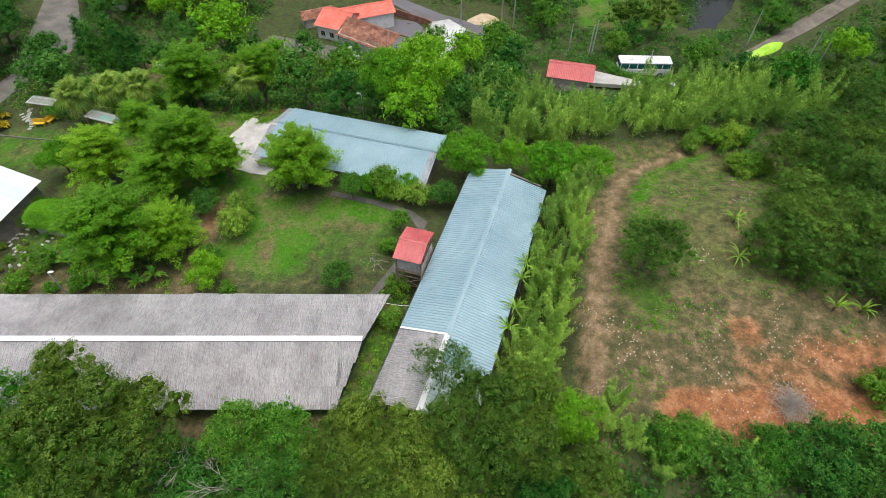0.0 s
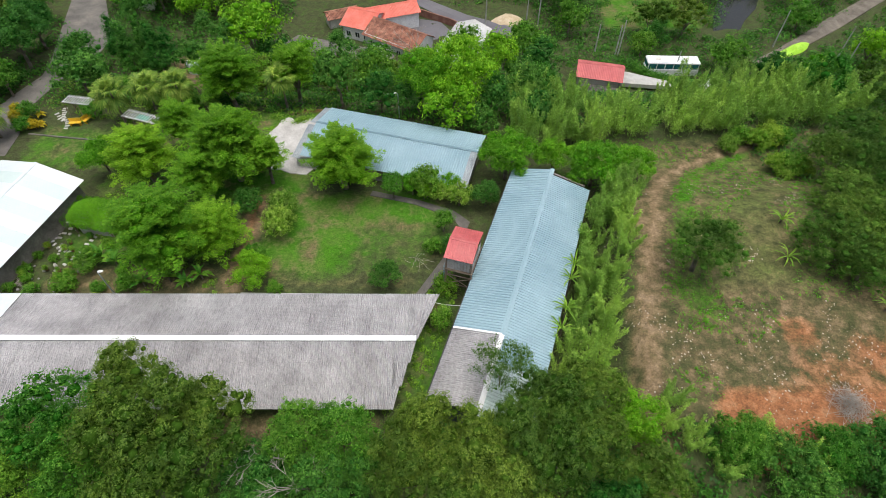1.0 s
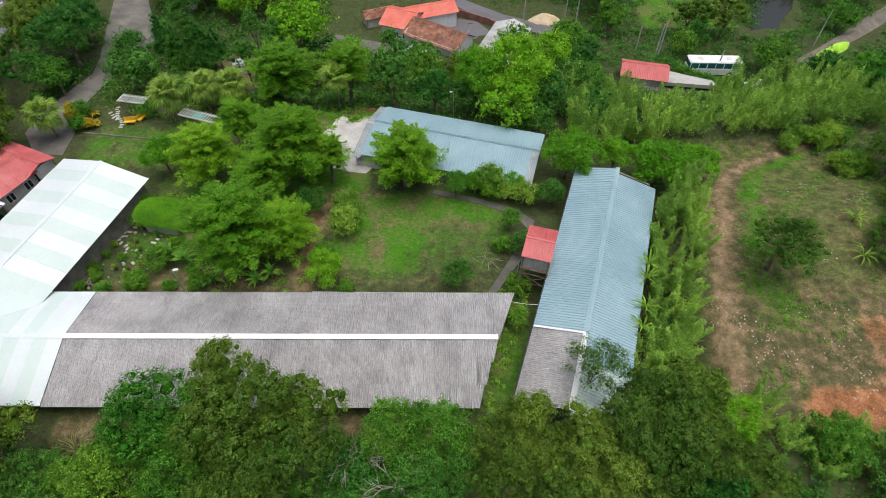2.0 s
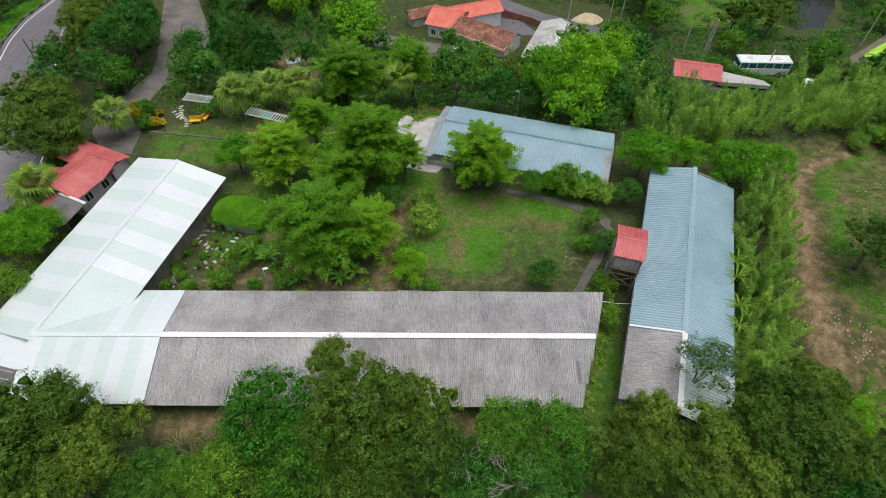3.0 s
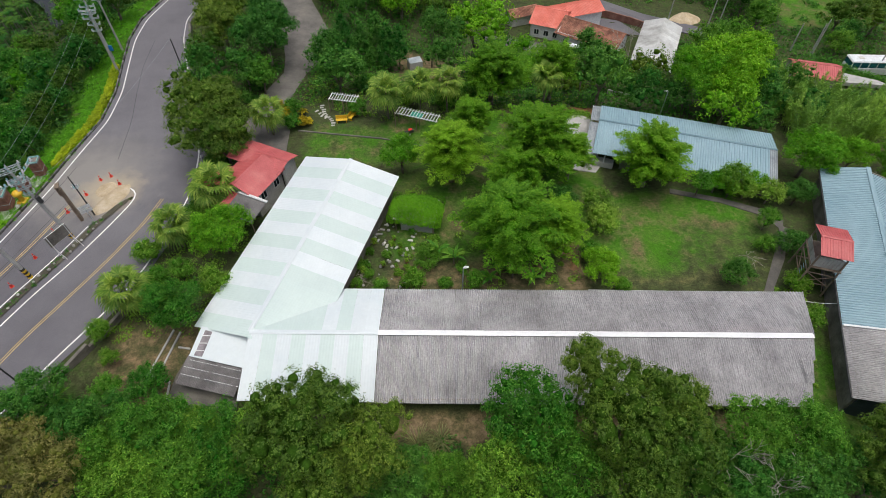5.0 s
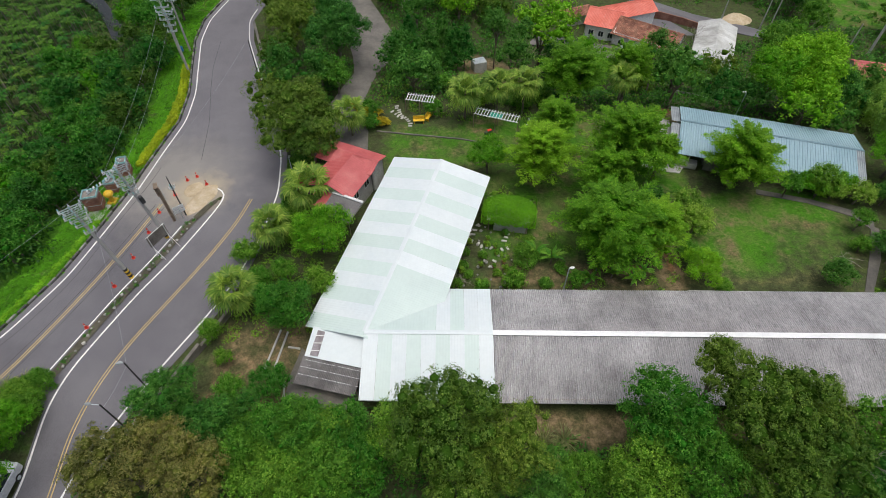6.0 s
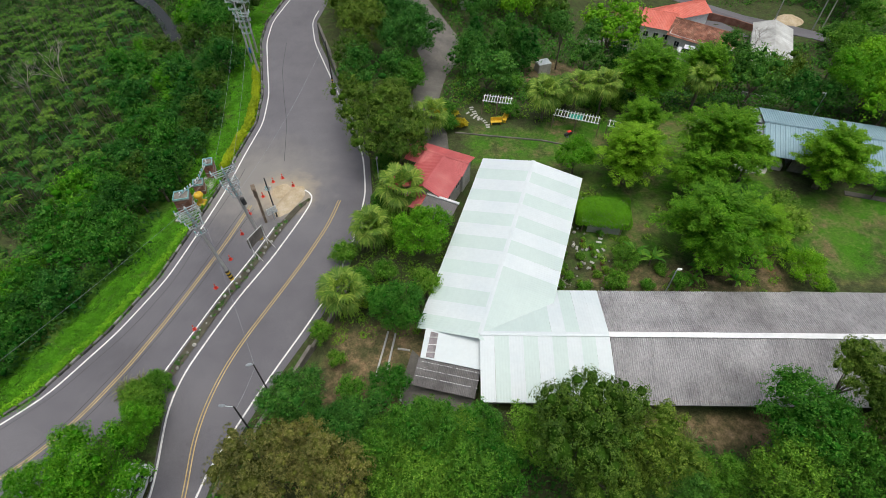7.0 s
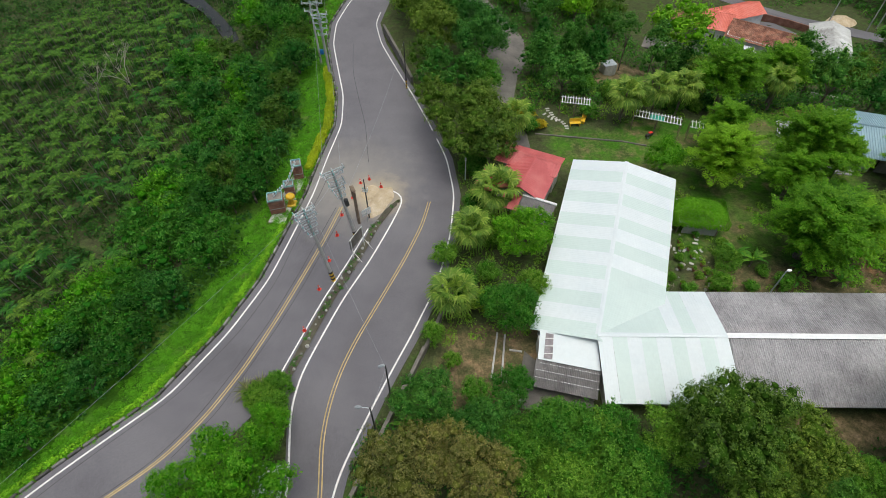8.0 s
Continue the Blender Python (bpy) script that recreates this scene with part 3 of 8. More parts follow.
TAR = worn("tar", (0.05, 0.05, 0.052), (0.075, 0.074, 0.078), (0.11, 0.105, 0.11), 0.8, 1.5, 9.0, 0.1)
EARTH_DARK = worn("dark_soil", (0.06, 0.055, 0.04), (0.11, 0.1, 0.07), (0.16, 0.16, 0.1), 0.95, 0.7, 9.0, 0.4)
build_roads()


# ---- buildings ----
def sheet_mesh(name, width, length, pitch, amp, material, per=4, thick=0.012, sharp=False, groove=False):
    """A corrugated sheet: x across the waves, y down the slope."""
    n = max(2, round(width / pitch) * per)
    x = np.linspace(0, width, n + 1)
    ph = x / pitch * 2 * math.pi
    z = amp * np.cos(ph)
    if groove:
        z = -amp * (1 - np.abs(np.cos(ph / 2))) ** 1.6 * 2
    if sharp:
        waves = max(1, round(width / pitch))
        x = np.concatenate([(np.array([0.0, 0.46, 0.58, 0.88]) + i) * width / waves for i in range(waves)] + [[width]])
        z = np.concatenate([np.tile([0.0, 0.0, -1.6 * amp, -1.6 * amp], waves), [0.0]])
        n = len(x) - 1
    top = np.concatenate([np.stack([x, np.zeros_like(x), z], -1), np.stack([x, np.full_like(x, length), z], -1)])
    v = np.concatenate([top, top - (0, 0, thick)])
    k = n + 1
    i = np.arange(n)
    up = np.stack([i, i + 1, i + 1 + k, i + k], -1)
    low = np.stack([i, i + k, i + 1 + k, i + 1], -1) + 2 * k
    edge = np.concatenate([top[k:], top[k:] - (0, 0, thick)])
    front = np.stack([i, i + 1, i + 1 + k, i + k], -1) + 4 * k
    return mesh_of(name, np.concatenate([v, edge]), np.concatenate([up, low, front]), material, not sharp)


def slope_pose(s0, width, side, down, ridge_z, angle, lift=0.0):
    """Where a sheet lies on the slope at one side (1 left, -1 right) of a ridge along local x."""
    c, s = math.cos(angle), math.sin(angle)
    ax = Vector((side, 0, 0))
    ay = Vector((0, side * c, -s))
    az = ax.cross(ay)
    o = Vector((s0 if side > 0 else s0 + width, 0, ridge_z)) + ay * down + az * lift
    return Matrix((( ax.x, ay.x, az.x, o.x), (ax.y, ay.y, az.y, o.y), (ax.z, ay.z, az.z, o.z), (0, 0, 0, 1)))


def jitter(rng, shift=0.01, turn=0.2):
    return pose(rng.uniform(-shift, shift), rng.uniform(-shift, shift), rng.uniform(0, shift), rng.uniform(-turn, turn) * 0.3, 0, rng.uniform(-turn, turn))


def cap_mesh(name, length, half, drop, material, thick=0.02):
    """A folded ridge cap along local x."""
    v, f = [], []
    for x in (0, length):
        v += [(x, -half, -drop), (x, 0, 0), (x, half, -drop), (x, -half, -drop - thick), (x, 0, -thick), (x, half, -drop - thick)]
    f = [(0, 6, 7, 1), (1, 7, 8, 2), (3, 4, 10, 9), (4, 5, 11, 10), (0, 3, 9, 6), (2, 8, 11, 5), (0, 1, 4, 3), (1, 2, 5, 4), (6, 9, 10, 7), (7, 10, 11, 8)]
    return mesh_of(name, v, f, material)


def gable_mesh(name, half_l, half_r, low, eave_l, eave_r, ridge, thick, material):
    """An end wall under a gable, in the local y-z plane."""
    prof = [(-half_r, low), (half_l, low), (half_l, eave_l), (0, ridge), (-half_r, eave_r)]
    v = [(0, a, b) for a, b in prof] + [(thick, a, b) for a, b in prof]
    f = [(0, 1, 2, 3, 4)[::-1], (5, 6, 7, 8, 9)] + [(i, (i + 1) % 5, 5 + (i + 1) % 5, 5 + i) for i in range(5)]
    return mesh_of(name, v, f, material)


def wall_box(name, x0, x1, y0, y1, z0, z1, material):
    bm = bmesh.new()
    box(bm, (x0 + x1) / 2, (y0 + y1) / 2, (z0 + z1) / 2, x1 - x0, y1 - y0, z1 - z0)
    return bm_mesh(name, bm, material)


def build_grey_shed():
    """The long shed with a fibre-cement roof; its east end is cut back in steps."""
    rng = random.Random(4)
    x0, y0, ridge = -41.5, 22.85, 2.85
    shed = thing("long_shed", pose(x0, y0, 0), "long low farm shed with grey stained fibre-cement roof", "shed")
    n_run, s_run = 5.05, 5.3
    a_n, a_s = math.atan2(1.05, n_run), math.atan2(1.15, s_run)
    rows = 3
    for side, run, ang, ends, skew in ((1, n_run, a_n, (34.2, 34.75, 35.3), 0.33), (-1, s_run, a_s, (34.1, 33.5, 32.9), -0.24)):
        length = run / math.cos(ang) / rows
        me = sheet_mesh("roof_sheet", 1.038, length + 0.16, 0.173, 0.075, CEMENT_SHEET, 6, groove=True)
        end = sheet_mesh("roof_sheet", 1.038, length + 0.16, 0.173, 0.075, CEMENT_SHEET, 6, groove=True)
        for vert in end.vertices:
            if side > 0:
                vert.co.x += skew * vert.co.y * vert.co.x / 1.04
            else:
                vert.co.x += -skew * vert.co.y * (1 - vert.co.x / 1.04)
        for k in range(rows):
            part("roof_sheet", end, shed, slope_pose(ends[k] - 0.1, 1.04, side, k * length, ridge, ang, 0.05 - 0.018 * k))
            s = 0.0
            while s < ends[k] - 0.2:
                w = min(1.038, ends[k] - s)
                m = slope_pose(s, w, side, k * length, ridge, ang, 0.055 - 0.018 * k) @ jitter(rng, 0.01, 0.15)
                part("roof_sheet", me, shed, m @ Matrix.Diagonal((w / 1.038, 1, 1, 1)))
                s += 1.038
    part("ridge_cap", cap_mesh("ridge_cap", 35.1, 0.24, 0.035, CAP_WHITE), shed, pose(-0.1, 0, ridge + 0.16), "white metal ridge cap")
    part("wall", wall_box("wall", 0.3, 33.6, 4.3, 4.5, 0, 1.75, BLOCK), shed)
    part("low_wall", wall_box("low_wall", 0.3, 32.4, -4.75, -4.55, 0, 0.8, BLOCK), shed)
    part("end_wall", gable_mesh("end_wall", 4.3, 4.5, 0, 1.72, 1.72, 2.6, 0.15, PANEL_GREEN), shed, pose(34.25, 0, 0, 0, 0, -17), "dark green gable end")
    part("end_wall", gable_mesh("end_wall", 4.3, 4.5, 0, 1.72, 1.72, 2.6, 0.15, BLOCK), shed, pose(0.1, 0, 0))
    for i in range(12):
        bm = bmesh.new()
        box(bm, 0, 0, 0.83, 0.14, 0.14, 1.66, 0.01)
        part("post", bm, shed, pose(0.8 + i * 2.85, -4.65, 0), material=TIMBER)
    bm = bmesh.new()
    box(bm, 16.5, -5.12, 1.6, 33, 0.06, 0.14)
    part("eave_board", bm, shed, material=TIMBER)
    for i in range(3):
        bm = bmesh.new()
        box(bm, 0, 0, 0, 0.9, 0.04, 0.12, 0.01)
        part("rafter_end", bm, shed, pose(34.2 - i * 0.4, -0.9 - i * 1.3, 1.75, 0, 8, -10), material=WHITE_PAINT, label="white painted rafter end")


PANEL_GREEN = worn("dark_green_panel", (0.02, 0.05, 0.035), (0.035, 0.08, 0.055), (0.06, 0.11, 0.08), 0.7, 0.8, 6.0, 0.1)
build_grey_shed()


def build_white_hall():
    """The white L-shaped hall: a section in line with the grey shed and a slanting wing."""
    rng = random.Random(9)
    ridge = 2.88
    hall = thing("white_hall", pose(-52.05, 22.85, 0), "L-shaped hall with white and pale green striped metal roof", "hall")
    n_run, s_run = 5.05, 5.3
    a_n, a_s = math.atan2(1.05, n_run), math.atan2(1.15, s_run)
    shades = (PALE_SHEET, MINT_SHEET)
    # section in line with the shed
    width = 1.17
    me = {}
    for side, run, ang in ((1, n_run, a_n), (-1, s_run, a_s)):
        for k in (0, 1):
            me[side, k] = sheet_mesh("roof_sheet", width, run / math.cos(ang) + 0.1, width / 5, 0.004, shades[k], 4, sharp=True)
    for i in range(9):
        s = i * width - 0.02
        part("roof_sheet", me[-1, i % 2], hall, slope_pose(s, width, -1, 0, ridge, a_s, 0.03) @ jitter(rng, 0.008, 0.1))
        part("roof_sheet", me[1, 1 if i < 5 or i == 6 else 0], hall, slope_pose(s, width, 1, 0, ridge, a_n, 0.03) @ jitter(rng, 0.008, 0.1))
    part("ridge_cap", cap_mesh("ridge_cap", 10.6, 0.2, 0.03, PALE_SHEET), hall, pose(0, 0, ridge + 0.09))
    part("wall", wall_box("wall", 0.4, 10.4, -4.7, -4.5, 0, 1.7, PLASTER), hall)
    part("end_wall", gable_mesh("end_wall", 4.3, 4.6, 0, 1.7, 1.7, 2.6, 0.15, PLASTER), hall, pose(0.2, 0, 0))
    # slanting wing
    heading = math.degrees(math.atan2(19.85, 6.05))
    wing = pose(0, 0, ridge, 0, -3.45, heading) @ pose(0, 0, -ridge)
    run_w, run_e, total = 5.25, 5.1, 21.3
    a_w, a_e = math.atan2(1.05, run_w), math.atan2(1.05, run_e)
    count = 14
    width = total / count
    ms = {}
    for side, run, ang in ((1, run_w, a_w), (-1, run_e, a_e)):
        for k in (0, 1):
            ms[side, k] = sheet_mesh("roof_sheet", width, run / math.cos(ang) + 0.1, width / 7, 0.004, shades[k], 4, sharp=True)
    for i in range(count):
        for side, ang in ((1, a_w), (-1, a_e)):
            k = (i + 1) % 2
            if side < 0 and i < 4:
                k = 1
            part("roof_sheet", ms[side, k], hall, wing @ slope_pose(i * width - 0.5, width, side, 0, ridge, ang, 0.035) @ jitter(rng, 0.006, 0.1))
    part("ridge_cap", cap_mesh("ridge_cap", total - 0.5, 0.2, 0.03, PALE_SHEET), hall, wing @ pose(0, 0, ridge + 0.09))
    part("wall", wall_box("wall", 0.2, total - 1.0, 4.5, 4.7, -1.4, 1.75, PLASTER), hall, wing)
    part("wall", wall_box("wall", 5.5, total - 1.0, -4.6, -4.4, -1.4, 1.75, BLOCK), hall, wing)
    part("end_wall", gable_mesh("end_wall", 4.5, 4.4, -1.4, 1.75, 1.75, 2.65, 0.15, PLASTER), hall, wing @ pose(total - 1.1, 0, 0))
    # low annex in the angle
    ax = bmesh.new()
    v = [ax.verts.new(p) for p in ((-4.45, 0.98, 2.1), (0.1, -0.1, 2.3), (0.0, -2.75, 1.9), (-4.85, -1.6, 1.75))]
    ax.faces.new(v[::-1])
    ax.normal_update()
    bmesh.ops.solidify(ax, geom=ax.faces[:], thickness=0.08)
    annex = part("annex_roof", ax, hall, material=PALE_SHEET, label="white sloping annex roof")
    sl = bmesh.new()
    v = [sl.verts.new(p) for p in ((-4.02, 0.6, 2.13), (-3.4, 0.44, 2.15), (-3.72, -1.72, 1.89), (-4.4, -1.6, 1.87))]
    sl.faces.new(v[::-1])
    sl.normal_update()
    bmesh.ops.solidify(sl, geom=sl.faces[:], thickness=0.05)
    part("skylight", sl, hall, material=PINKISH_PANE, label="clear skylight strip with a pinkish reflection mixed into its grey")
    for i in range(3):
        bm = bmesh.new()
        t = 0.2 + i * 0.3
        box(bm, -3.72 - 0.36 * t, 0.5 - 2.18 * t, 2.19 - 0.27 * t, 0.7, 0.07, 0.03)
        part("skylight_bar", bm, hall, material=WHITE_PAINT)
    me = sheet_mesh("porch_sheet", 0.84, 2.35, 0.14, 0.02, DARK_CEMENT)
    ang = math.atan2(-1.15, 5.0)
    for i in range(6):
        base = Vector((-4.95, -1.5, 1.66)) + Vector((5.0, -1.15, 0.1)) * (i / 6)
        m = Matrix.Translation(base) @ Matrix.Rotation(ang, 4, "Z") @ Matrix.Rotation(radians(11.5), 4, "X") @ Matrix.Diagonal((1, -1, 1, 1))
        part("porch_sheet", me, hall, m, "dark grey corrugated porch sheet" if i == 0 else "")
    for r in range(3):
        for i in range(20):
            if (i * 7 + r * 3) % 11 == 0:
                continue
            bm = bmesh.new()
            box(bm, 0, 0, 0, 0.17, 0.035, 0.02)
            base = Vector((-4.92, -1.5, 1.74)) + Vector((5.0, -1.15, 0.1)) * ((i + 0.5) / 20) + Vector((-0.19, -0.98, -0.2)) * (0.35 + r * 0.6)
            part("batten", bm, hall, Matrix.Translation(base) @ Matrix.Rotation(ang, 4, "Z"), material=CAP_WHITE)
    part("annex_wall", wall_box("annex_wall", -4.6, -4.4, -1.6, 0.7, 0, 1.6, PLASTER), hall)
    part("annex_wall", wall_box("annex_wall", -4.6, 0.0, -2.4, -2.2, 0, 1.5, PLASTER), hall)
    for p in ((-5.1, -3.2), (-0.4, -4.3)):
        bm = bmesh.new()
        tube(bm, (0, 0, 0), (0, 0, 1.25), 0.06)
        part("porch_post", bm, hall, pose(*p, 0), material=TIMBER)


# Skylight tone is set between grey-blue panes and the pinkish reflection on them.
PINKISH_PANE = worn("pinkish_clear_sheet", (0.15, 0.135, 0.14), (0.27, 0.235, 0.25), (0.36, 0.34, 0.37), 0.5, 0.9, 6.0, 0.1)
DARK_CEMENT = worn("dark_cement_sheet", (0.1, 0.095, 0.095), (0.16, 0.15, 0.15), (0.23, 0.22, 0.215), 0.9, 0.6, 8.0, 0.3)
build_white_hall()


def build_blue_shed():
    """The blue-roofed shed with a grey and a pale stretch at its south end."""
    rng = random.Random(12)
    heading = math.degrees(math.atan2(19.54, 6.5))
    shed = thing("blue_shed", pose(0.36, 22.75, 0, 0, 0, heading), "long shed with light blue ribbed metal roof", "shed", "blue-roofed sheds")
    ridge, run = 3.72, 4.05
    ang = math.atan2(1.0, run)
    length = run / math.cos(ang)
    blue = sheet_mesh("roof_sheet", 0.79, length + 0.05, 0.2633, 0.036, BLUE_SHEET, 4, sharp=True)
    pale = sheet_mesh("roof_sheet", 0.79, length + 0.05, 0.2633, 0.036, PALE_BLUE, 4, sharp=True)
    grey = sheet_mesh("roof_sheet", 0.84, length + 0.05, 0.168, 0.07, CEMENT_SHEET, 6, groove=True)
    for i in range(26):
        s = i * 0.79
        part("roof_sheet", blue, shed, slope_pose(s, 0.79, 1, 0, ridge, ang, 0.03))
    for i in range(-3, 25):
        part("roof_sheet", blue, shed, slope_pose(i * 0.79, 0.79, -1, 0, ridge, ang, 0.03))
    for i in range(-9, -3):
        part("roof_sheet", pale, shed, slope_pose(i * 0.79, 0.79, -1, 0, ridge, ang, 0.03), "pale weathered sheet" if i == -9 else "")
    for i in range(8):
        part("roof_sheet", grey, shed, slope_pose(-6.75 + i * 0.84, 0.84, 1, 0, ridge, ang, 0.01) @ jitter(rng, 0.006, 0.06), "grey fibre-cement sheet" if i == 0 else "")
    part("ridge_cap", cap_mesh("ridge_cap", 20.6, 0.22, 0.05, BLUE_SHEET), shed, pose(0, 0, ridge + 0.09))
    part("ridge_cap", cap_mesh("ridge_cap", 6.7, 0.2, 0.05, CAP_WHITE), shed, pose(-6.75, 0, ridge + 0.1), "white ridge cap")
    bm = bmesh.new()
    box(bm, 0.09, length / 2, 0.06, 0.18, length, 0.05, 0.01)
    part("joint_flashing", bm, shed, slope_pose(-0.1, 0.0, 1, 0, ridge, ang, 0.02), "white flashing strip", CAP_WHITE)
    part("wall", wall_box("wall", -6.4, 20.1, 3.5, 3.7, 0, 2.75, BLOCK), shed)
    part("wall", wall_box("wall", -6.4, 19.0, -3.7, -3.5, 0, 2.75, BLOCK), shed)
    part("end_wall", gable_mesh("end_wall", 3.5, 3.5, 0, 2.75, 2.75, 3.6, 0.2, DARK_WALL), shed, pose(-6.5, 0, 0))
    part("end_wall", gable_mesh("end_wall", 3.5, 3.5, 0, 2.75, 2.75, 3.6, 0.2, BLOCK), shed, pose(20.1, 0, 0, 0, 0, 0))
    bm = bmesh.new()
    tube(bm, (-6.7, 4.15, 2.62), (20.5, 4.15, 2.62), 0.06)
    part("gutter", bm, shed, material=DARK_METAL)


PALE_BLUE = worn("pale_bleached_sheet", (0.4, 0.5, 0.47), (0.5, 0.6, 0.57), (0.58, 0.68, 0.65), 0.6, 0.5, 5.0, 0.08, spread=0.06)
DARK_WALL = worn("dark_blue_board", (0.02, 0.03, 0.04), (0.035, 0.05, 0.06), (0.06, 0.08, 0.09), 0.7, 0.8, 6.0, 0.1)
build_blue_shed()


def build_north_shed():
    rng = random.Random(15)
    heading = math.degrees(math.atan2(-5.15, 17.92))
    shed = thing("north_shed", pose(-18.79, 51.17, 0, 0, 0, heading), "shed with pale blue metal roof at the lawn's edge", "shed", "blue-roofed sheds")
    ridge, total = 2.9, 19.4
    for side, run, drop in ((1, 4.0, 0.8), (-1, 4.85, 0.95)):
        ang = math.atan2(drop, run)
        length = run / math.cos(ang)
        me = sheet_mesh("roof_sheet", 0.79, length, 0.2633, 0.034, BLUE_SHEET, 4, sharp=True)
        old = sheet_mesh("roof_sheet", 0.8, length, 0.2, 0.035, OLD_STEEL, 4, sharp=True)
        for i in range(24):
            part("roof_sheet", old if i == 23 and side < 0 else me, shed, slope_pose(i * 0.79, 0.79, side, 0, ridge, ang, 0.03))
        strip = sheet_mesh("verge_sheet", 1.0, length, 0.2, 0.03, OLD_STEEL, 4, sharp=True)
        part("verge_sheet", strip, shed, slope_pose(-0.95, 1.0, side, 0.2, ridge - 0.25, ang, 0.0), "grey verge sheet")
    part("ridge_cap", cap_mesh("ridge_cap", total - 0.4, 0.14, 0.03, BLUE_GREY), shed, pose(0, 0, ridge + 0.08), "dull blue ridge cap")
    part("wall", wall_box("wall", 0.3, total - 0.8, 3.4, 3.6, -0.3, 2.0, PLASTER), shed)
    part("wall", wall_box("wall", 3.2, total - 0.8, -4.4, -4.2, -0.3, 1.9, BLOCK), shed)
    part("end_wall", gable_mesh("end_wall", 3.4, 4.2, -0.3, 2.0, 1.95, 2.7, 0.2, BLOCK), shed, pose(total - 1.0, 0, 0))
    part("end_wall", gable_mesh("end_wall", 3.4, 3.6, -0.3, 2.0, 1.95, 2.7, 0.2, BLOCK), shed, pose(3.2, 0, 0))
    for x, y in ((-0.6, -4.6), (1.4, -4.6), (-0.6, -1.2)):
        bm = bmesh.new()
        tube(bm, (0, 0, -0.2), (0, 0, 1.9), 0.06)
        part("post", bm, shed, pose(x, y, 0), material=STEEL)
    bm = bmesh.new()
    box(bm, 0.9, -4.2, 0.35, 3.2, 0.9, 0.7, 0.03)
    part("bench_wall", bm, shed, material=CONCRETE)


OLD_STEEL = worn("old_grey_steel", (0.2, 0.22, 0.24), (0.3, 0.33, 0.35), (0.4, 0.43, 0.45), 0.6, 0.5, 6.0, 0.1)
BLUE_GREY = worn("dull_blue_metal", (0.12, 0.2, 0.24), (0.16, 0.26, 0.3), (0.2, 0.31, 0.36), 0.6, 0.5, 6.0, 0.05)
build_north_shed()


def build_tower():
    """The small lookout on stilts with a red roof."""
    t = thing("lookout_tower", pose(-2.55, 30.8, 0, 0, 0, -17), "weathered timber lookout on stilts with red metal roof", "tower")
    for x in (-1.1, 1.1):
        for y in (-1.5, 1.5):
            bm = bmesh.new()
            tube(bm, (x * 1.12, y * 1.1, 0), (x, y, 5.0), 0.1, 0.08)
            part("leg", bm, t, material=TIMBER)
    for z in (1.3, 2.6, 3.4):
        for a, b in (((-1.1, -1.5), (1.1, -1.5)), ((-1.1, 1.5), (1.1, 1.5)), ((-1.1, -1.5), (-1.1, 1.5)), ((1.1, -1.5), (1.1, 1.5))):
            bm = bmesh.new()
            tube(bm, (*a, z), (*b, z), 0.05)
            part("rail", bm, t, material=TIMBER)
    for x in (-1.12, 1.12):
        bm = bmesh.new()
        tube(bm, (x, -1.5, 0.4), (x, 1.5, 2.6), 0.045)
        part("brace", bm, t, material=TIMBER)
    for a, b in (((-1.1, -1.55, 1.3), (1.1, -1.55, 2.6)), ((1.1, -1.55, 1.3), (-1.1, -1.55, 2.6))):
        bm = bmesh.new()
        tube(bm, a, b, 0.04)
        part("brace", bm, t, material=TIMBER)
    bm = bmesh.new()
    box(bm, 0, 0, 3.42, 2.5, 3.4, 0.1)
    part("deck", bm, t, material=TIMBER)
    for i in range(9):
        bm = bmesh.new()
        box(bm, -1.1 + i * 0.275, -1.5, 4.1, 0.25, 0.04, 1.25, 0.005)
        part("wall_board", bm, t, material=GREY_BOARD)
    for x in (-1.15, 1.15):
        for i in range(6):
            bm = bmesh.new()
            box(bm, x, -1.25 + i * 0.5, 3.85, 0.04, 0.44, 0.7, 0.005)
            part("wall_board", bm, t, material=GREY_BOARD)
    ang = radians(15)
    me = sheet_mesh("roof_sheet", 0.86, 1.95, 0.215, 0.018, RED_SHEET, 4, sharp=True)
    for i in range(3):
        for side in (1, -1):
            part("roof_sheet", me, t, slope_pose(-1.28 + i * 0.85, 0.86, side, 0, 5.75, ang, 0.02 + 0.008 * i))
    part("ridge_cap", cap_mesh("ridge_cap", 2.56, 0.14, 0.05, RED_SHEET), t, pose(-1.28, 0, 5.83))
    for i in range(9):
        bm = bmesh.new()
        tube(bm, (-0.3, 0, i * 0.38), (0.3, 0, i * 0.38), 0.025, sides=6)
        part("rung", bm, t, pose(-1.45, -1.1, 0.2, 0, 0, 90), material=BLUE_GREY)


GREY_BOARD = worn("grey_boards", (0.3, 0.28, 0.25), (0.42, 0.4, 0.37), (0.52, 0.5, 0.47), 0.85, 1.0, 12.0, 0.3)
build_tower()


def window_at(parent, m, w=0.9, h=1.0):
    """A framed window set into a wall; local x along the wall, y outwards."""
    bm = bmesh.new()
    for a in (-1, 1):
        box(bm, a * (w / 2 - 0.03), 0.03, 0, 0.06, 0.08, h)
        box(bm, 0, 0.03, a * (h / 2 - 0.03), w, 0.08, 0.06)
    box(bm, 0, 0.03, 0, 0.05, 0.07, h)
    win = part("window", bm, parent, m, material=WHITE_PAINT)
    bm = bmesh.new()
    box(bm, 0, 0.02, 0, w - 0.08, 0.03, h - 0.08)
    part("pane", bm, win, material=GLASS)


